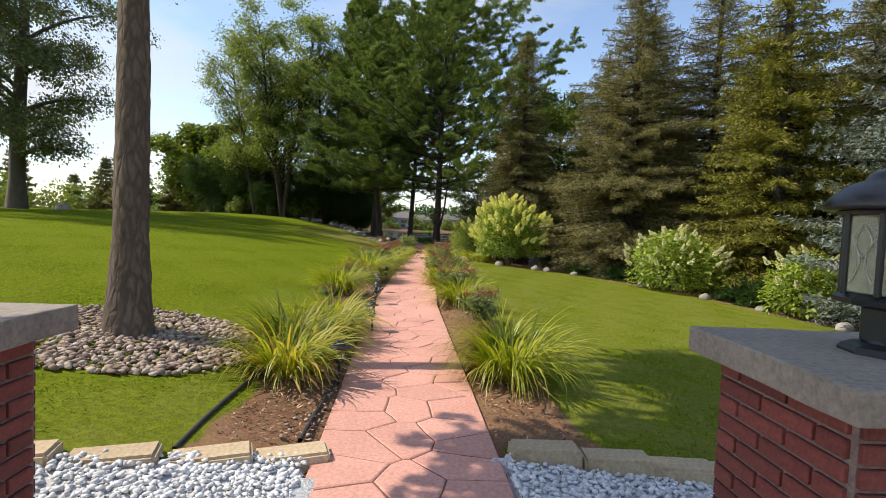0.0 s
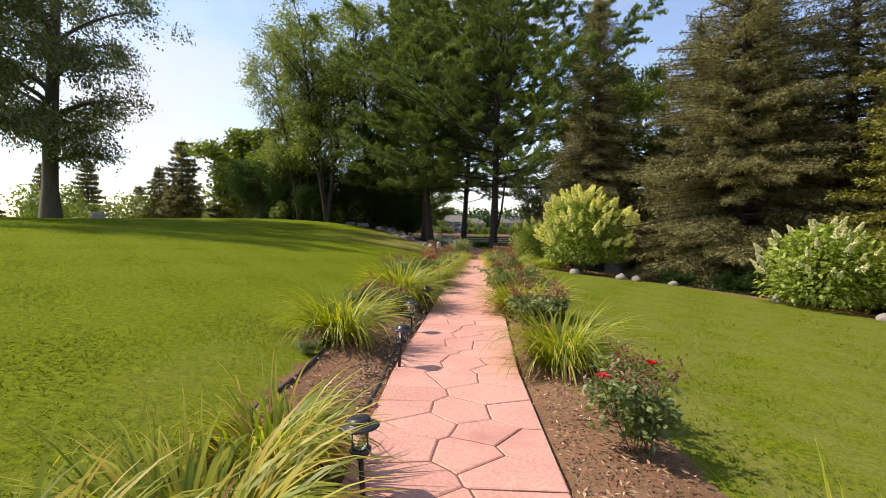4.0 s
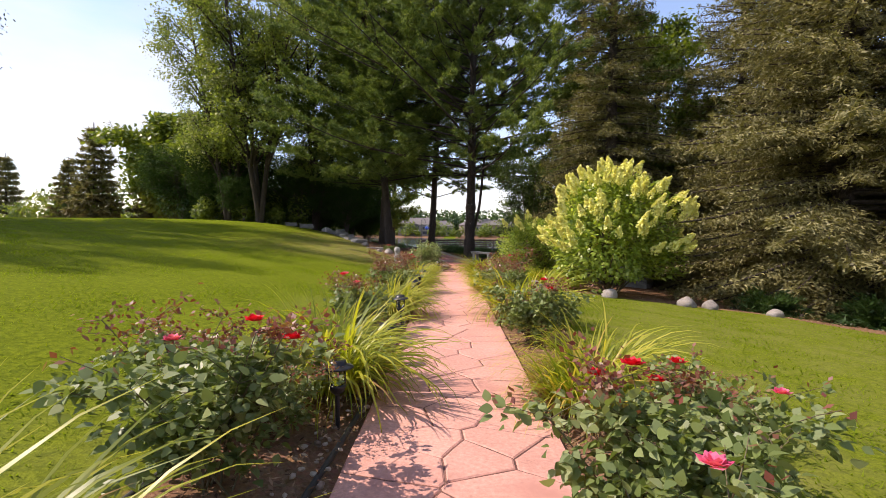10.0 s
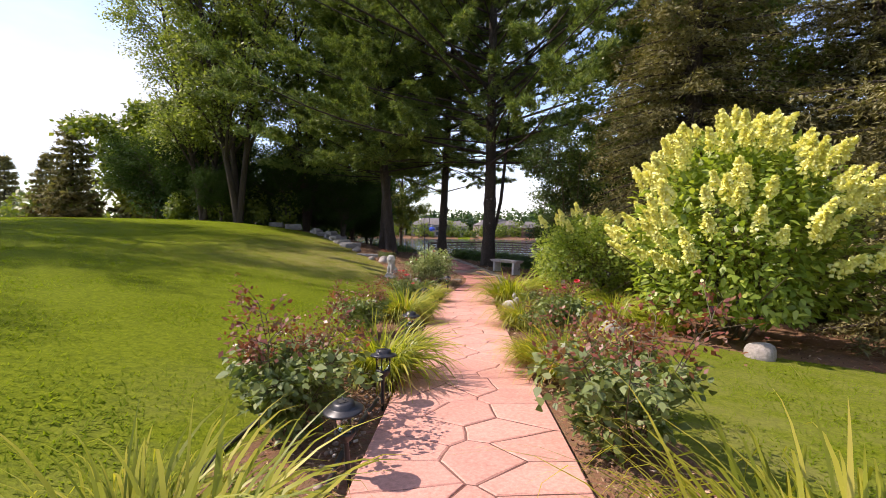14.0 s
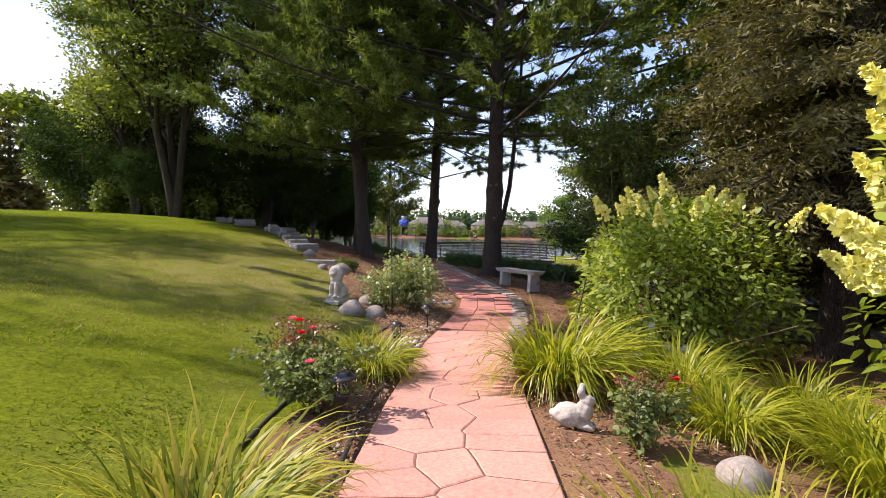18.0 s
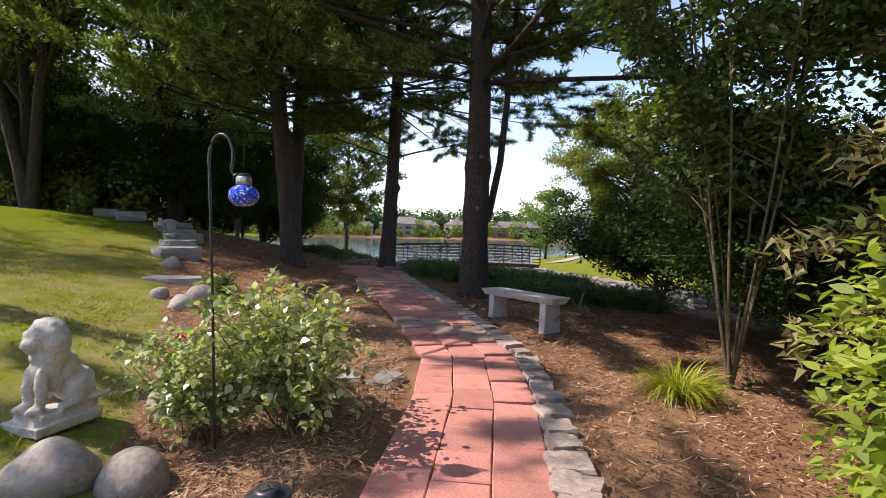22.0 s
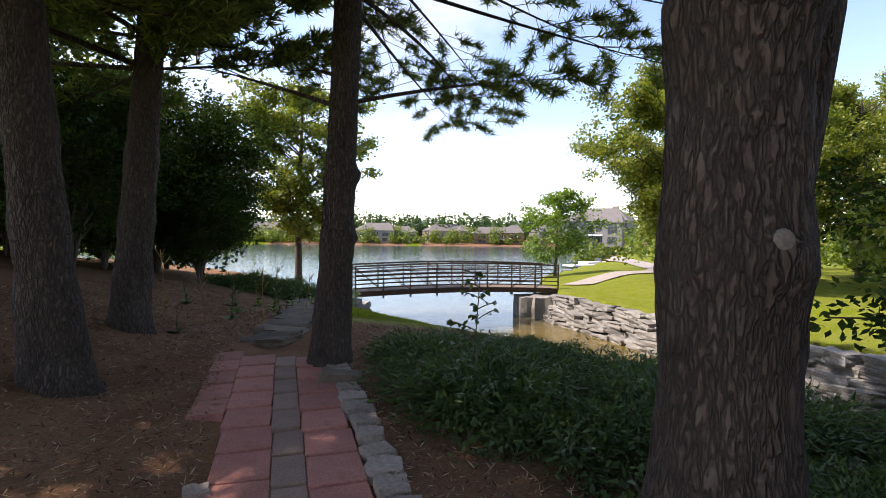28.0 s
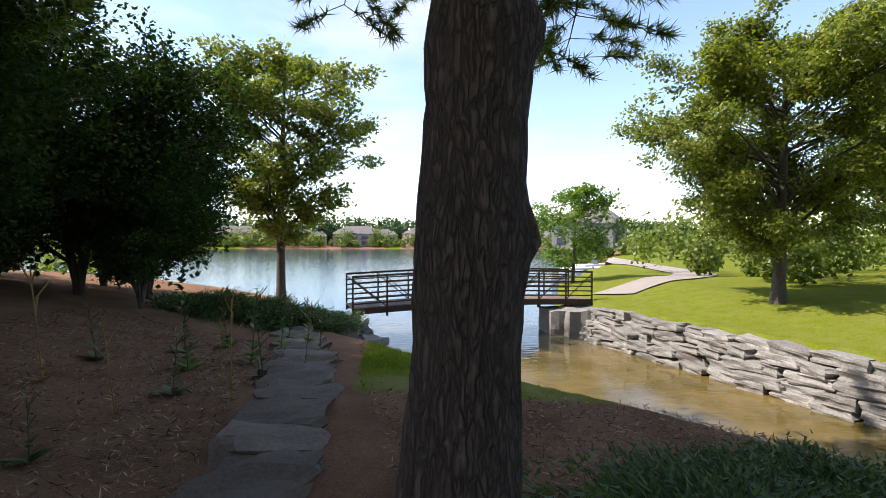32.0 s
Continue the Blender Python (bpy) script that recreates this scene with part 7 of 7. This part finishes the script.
# ---------------------------------------------------------------- footpath of stamped slabs
footpath = new("footpath")
tagged(footpath, "pink stamped-concrete footpath of irregular slabs", "path", kind="structure")
ys = np.arange(-3, 26.6, 0.25)
bv, HALF = [], 0.5
for k in (-HALF, HALF):
    bv.append(np.stack([path_x(ys) + k, ys, path_z(ys) - 0.006], 1))
for k in (-HALF, HALF):
    bv.append(np.stack([path_x(ys) + k, ys, path_z(ys) - 0.09], 1))
bv = np.stack(bv, 1).reshape(-1, 3)
i0 = np.arange(len(ys) - 1) * 4
put("bedding", np_mesh("bedding", bv, np.concatenate([np.stack([i0, i0 + 1, i0 + 5, i0 + 4], 1), np.stack([i0 + 2, i0, i0 + 4, i0 + 6], 1), np.stack([i0 + 1, i0 + 3, i0 + 7, i0 + 5], 1)]), JOINT), footpath)
rs = random.Random(9)
seeds = []
row = 0
yv = -2.2
while yv < 26.6:
    n = 2 if row % 2 else 3
    for k in range(n):
        seeds.append(((k + 0.5) / n - 0.5 + rs.uniform(-0.1, 0.1), yv + rs.uniform(-0.1, 0.1)))
    yv += 0.285
    row += 1


def clip(poly, a, b, c):
    """Keeps the part of a polygon where a*x + b*y <= c."""
    out = []
    for p, q in zip(poly, poly[1:] + poly[:1]):
        dp, dq = a * p[0] + b * p[1] - c, a * q[0] + b * q[1] - c
        if dp <= 0:
            out.append(p)
        if (dp < 0 < dq) or (dq < 0 < dp):
            t = dp / (dp - dq)
            out.append((p[0] + (q[0] - p[0]) * t, p[1] + (q[1] - p[1]) * t))
    return out


for i, (u, w) in enumerate(seeds):
    poly = [(-HALF, w - 0.9), (HALF, w - 0.9), (HALF, w + 0.9), (-HALF, w + 0.9)]
    poly = clip(poly, 0, 1, 26.42)
    for j, (u2, w2) in enumerate(seeds):
        if i != j and abs(w2 - w) < 1.2:
            dx, dy = u2 - u, w2 - w
            ln = math.hypot(dx, dy)
            poly = clip(poly, dx / ln, dy / ln, (dx * (u + u2) / 2 + dy * (w + w2) / 2) / ln - 0.0048)
            if len(poly) < 3:
                break
    if len(poly) < 3:
        continue
    # a few uneven points along the edges
    ring = []
    for p, q in zip(poly, poly[1:] + poly[:1]):
        ring.append(p)
        ln = math.hypot(q[0] - p[0], q[1] - p[1])
        if ln > 0.14 and abs(p[0]) < HALF - 0.001 or abs(q[0]) < HALF - 0.001 and ln > 0.14:
            m = ((p[0] + q[0]) / 2, (p[1] + q[1]) / 2)
            k = 0.004 * math.sin(m[0] * 53 + m[1] * 37)
            ring.append((m[0] + k, m[1] + k))
    cxm, cym = sum(p[0] for p in ring) / len(ring), sum(p[1] for p in ring) / len(ring)
    tilt = rs.uniform(-0.0015, 0.0015)
    n = len(ring)
    vs = []
    for sc, dz in ((0.0, -0.05), (0.0, -0.005), (0.009, 0.0)):
        for p in ring:
            d = math.hypot(p[0] - cxm, p[1] - cym) or 1
            x, y = p[0] + (cxm - p[0]) / d * sc, p[1] + (cym - p[1]) / d * sc
            vs.append((path_x(y) + x, y, path_z(y) + dz + tilt))
    fs = [tuple(range(2 * n, 3 * n))] + [(a + k, a + (k + 1) % n, a + n + (k + 1) % n, a + n + k) for a in (0, n) for k in range(n)]
    me = bpy.data.meshes.new("slab")
    me.from_pydata([(float(a), float(b), float(c)) for a, b, c in vs], [], fs)
    me.materials.append(SLAB)
    put("slab", me, footpath)

# ---------------------------------------------------------------- paver path
paver_path = new("paver_path")
tagged(paver_path, "uneven path of red and grey pavers with stone edging", "path", kind="structure")
pav = {}
for ln in (0.36, 0.42, 0.5):
    bm = box_bm(0.312, ln - 0.006, 0.07, 0.007, (0, 0, -0.035))
    for nm, mat in (("red", PAVER_RED), ("grey", PAVER_GREY)):
        me = bpy.data.meshes.new("paver")
        bm.to_mesh(me)
        me.materials.append(mat)
        pav[(ln, nm)] = me
    bm.free()
for wide, nm in ((0.36, "red"), (0.22, "grey"), (0.37, "red"), (0.29, "red")):
    bm = box_bm(wide - 0.008, 0.404, 0.07, 0.007, (0, 0, -0.035))
    me = bpy.data.meshes.new("paver")
    bm.to_mesh(me)
    bm.free()
    me.materials.append(PAVER_RED if nm == "red" else PAVER_GREY)
    pav[wide] = me
for wide, off, y0 in ((0.36, 0.295, 34.42), (0.22, 0.0, 34.42), (0.37, -0.3, 34.48), (0.29, -0.635, 36.3)):
    y = y0
    while y < 38.05:
        ym = y + 0.205
        a = math.atan2(0.235, 1.0)
        x = float(path_x(ym)) + off + max(-0.02, (ym - 36.7) * 0.05)
        ob = put("paver", pav[wide if rs.random() > 0.06 or wide == 0.22 else wide], paver_path)
        ob.matrix_basis = pose(x, ym, float(path_z(ym)) + 0.012 + rs.uniform(-0.005, 0.005), rs.uniform(-1, 1), rs.uniform(-1, 1), math.degrees(a) + rs.uniform(-1, 1))
        y += 0.412 * math.cos(a) + 0.004
for col in (-1, 0, 1):
    y = 26.45 + (0.0, 0.02, 0.01)[col + 1]
    while y < 34.14:
        ln = rs.choice((0.36, 0.42, 0.5))
        ym = y + ln / 2
        tx, ty = float(path_x(ym + 0.2) - path_x(ym - 0.2)), 0.4
        a = math.atan2(-tx, ty)
        x = float(path_x(ym)) + col * 0.318 * math.cos(a) - 0.02
        yy = ym + col * 0.318 * math.sin(a)
        grey = rs.random() < (0.04 if ym < 29.6 else 0.1 if ym < 30.4 else 0.6 if ym < 32.3 else 0.08)
        ob = put("paver", pav[(ln, "grey" if grey else "red")], paver_path)
        z = float(path_z(yy)) + 0.012 + rs.uniform(-0.006, 0.006)
        ob.matrix_basis = pose(x, yy, z, rs.uniform(-1, 1), rs.uniform(-1.2, 1.2), math.degrees(a) + rs.uniform(-1.2, 1.2))
        y += ln * math.cos(a) + 0.004
edge_me = [rock_mesh("edge_stone", EDGE_STONE, (0.115, 0.085, 0.06), 30 + k, 0.12, blocky=0.5) for k in range(3)]
y = 25.95
k = 0
while y < 38.2:
    tx = float(path_x(y + 0.2) - path_x(y - 0.2))
    a = math.atan2(-tx, 0.4)
    for off, ok in ((0.57, True), (-0.53, 33.4 < y < 35.4)):
        if ok:
            x, yy = float(path_x(y)) + off * math.cos(a), y + off * math.sin(a)
            ob = put("edge_stone", edge_me[k % 3], paver_path)
            s = rs.uniform(0.85, 1.2) * (1.0 if off > 0 else 0.62)
            ob.matrix_basis = pose(x, yy, hz(x, yy) - 0.022, 0, 0, math.degrees(a) + rs.uniform(-15, 15) + 90) @ Matrix.Diagonal((0.9 * s, 1.25 * s, 1.0, 1))
            k += 1
    y += rs.uniform(0.22, 0.29)

# ---------------------------------------------------------------- stone wall of the inlet
wall_stone = [rock_mesh("wall_stone", LEDGE, (0.4, 0.28, 0.122), 40 + k, 0.13, blocky=0.85) for k in range(5)]
inlet_wall = new("inlet_wall")
tagged(inlet_wall, "dry-laid wall of long grey ledge stones along the inlet", "wall", kind="structure")
for course in range(5):
    y = 33.0 + rs.uniform(0, 0.5)
    while y < 53.6:
        tx = float(np.interp(y + 0.5, *FAR_BANK) - np.interp(y - 0.5, *FAR_BANK))
        a = math.atan2(1.0, tx)
        s = rs.uniform(0.75, 1.35)
        x = float(np.interp(y, *FAR_BANK)) + 0.09 * course + rs.uniform(-0.12, 0.12) - 0.1
        ob = put("wall_stone", wall_stone[rs.randrange(5)], inlet_wall)
        ob.matrix_basis = pose(x, y, WATER + 0.06 + 0.245 * course + rs.uniform(-0.03, 0.03), rs.uniform(-4, 4), rs.uniform(-5, 5), math.degrees(a) + rs.uniform(-11, 11)) @ Matrix.Diagonal((s, rs.uniform(0.9, 1.2), rs.uniform(0.9, 1.12), 1))
        y += 0.8 * s * math.sin(a)
for i in range(26):
    y = 44.5 + i * 0.45
    x = float(np.interp(y, *NEAR_BANK)) - 0.25
    ob = put("bank_stone", wall_stone[i % 5])
    ob.matrix_basis = pose(x - rs.uniform(0, 0.3), y, WATER + 0.12 + rs.uniform(0, 0.2), rs.uniform(-10, 10), rs.uniform(-8, 8), rs.uniform(40, 110)) @ Matrix.Scale(rs.uniform(0.7, 1.2), 4)
    tagged(ob, "flat grey stone on the near bank of the inlet", "stone", "bank stones")
STEP_STONE = rough_mat("step_stone", (0.095, 0.07, 0.05), (0.20, 0.155, 0.115), 5, 45, 0.9, 0.6, 0.01, spread=0.22, stain=(0.16, 0.13, 0.1))
STEPS = [rock_mesh("step_stone", STEP_STONE, (0.3, 0.24, 0.1), 60 + k, 0.2, blocky=0.7) for k in range(3)]
slab_row = [(float(np.interp(y, [39, 40, 41.3, 43, 45, 46.6], [-1.83, -1.95, -2.05, -2.35, -2.7, -3.0])) + rs.uniform(-0.08, 0.08), y, rs.uniform(1.25, 1.6)) for y in np.arange(39.2, 46.6, 0.6)]
for i, (x, y, s) in enumerate(slab_row + [(-0.75, 37.25, 0.75), (-0.5, 44.8, 1.1), (-0.05, 44.1, 0.9), (-0.85, 45.7, 0.9)]):
    ob = put("step_stone", STEPS[i % 3])
    ob.matrix_basis = pose(x, y, hz(x, y) - 0.03, 3, -4, rs.uniform(-25, 25) + 180 * (i % 2)) @ Matrix.Diagonal((0.8 * s, 0.95 * s, 1.1, 1))
    tagged(ob, "broad worn stone slab stepping down the bank", "stone", "stone steps")

# ---------------------------------------------------------------- bricks of the gate pillars
bricks = {}
for ln in (0.19, 0.09):
    me = bpy.data.meshes.new("brick")
    bm = box_bm(ln, 0.022, 0.047, 0.003)
    bm.to_mesh(me)
    bm.free()
    me.materials.append(BRICK)
    bricks[ln] = me
for pil, w, d in ((pillar_r, 0.66, 0.68), (pillar_l, 0.66, 0.68)):
    for side in range(4):
        face = (d if side % 2 == 0 else w) / 2 - 0.083
        span = (w if side % 2 == 0 else d) - 0.166
        for c in range(18):
            z = 0.03 + c * 0.0585
            u = -span / 2
            seq = (0.19, 0.19, 0.09) if (c + side) % 2 else (0.09, 0.19, 0.19)
            for ln in seq:
                ob = put("brick", bricks[ln], pil)
                k = ln / 0.19 if ln < 0.1 else 1
                ob.matrix_basis = pose(0, 0, 0, 0, 0, 90 * side) @ pose(u + ln / 2 + 0.003, -face - 0.002 - rs.uniform(0, 0.002), z)
                u += ln + 0.0115
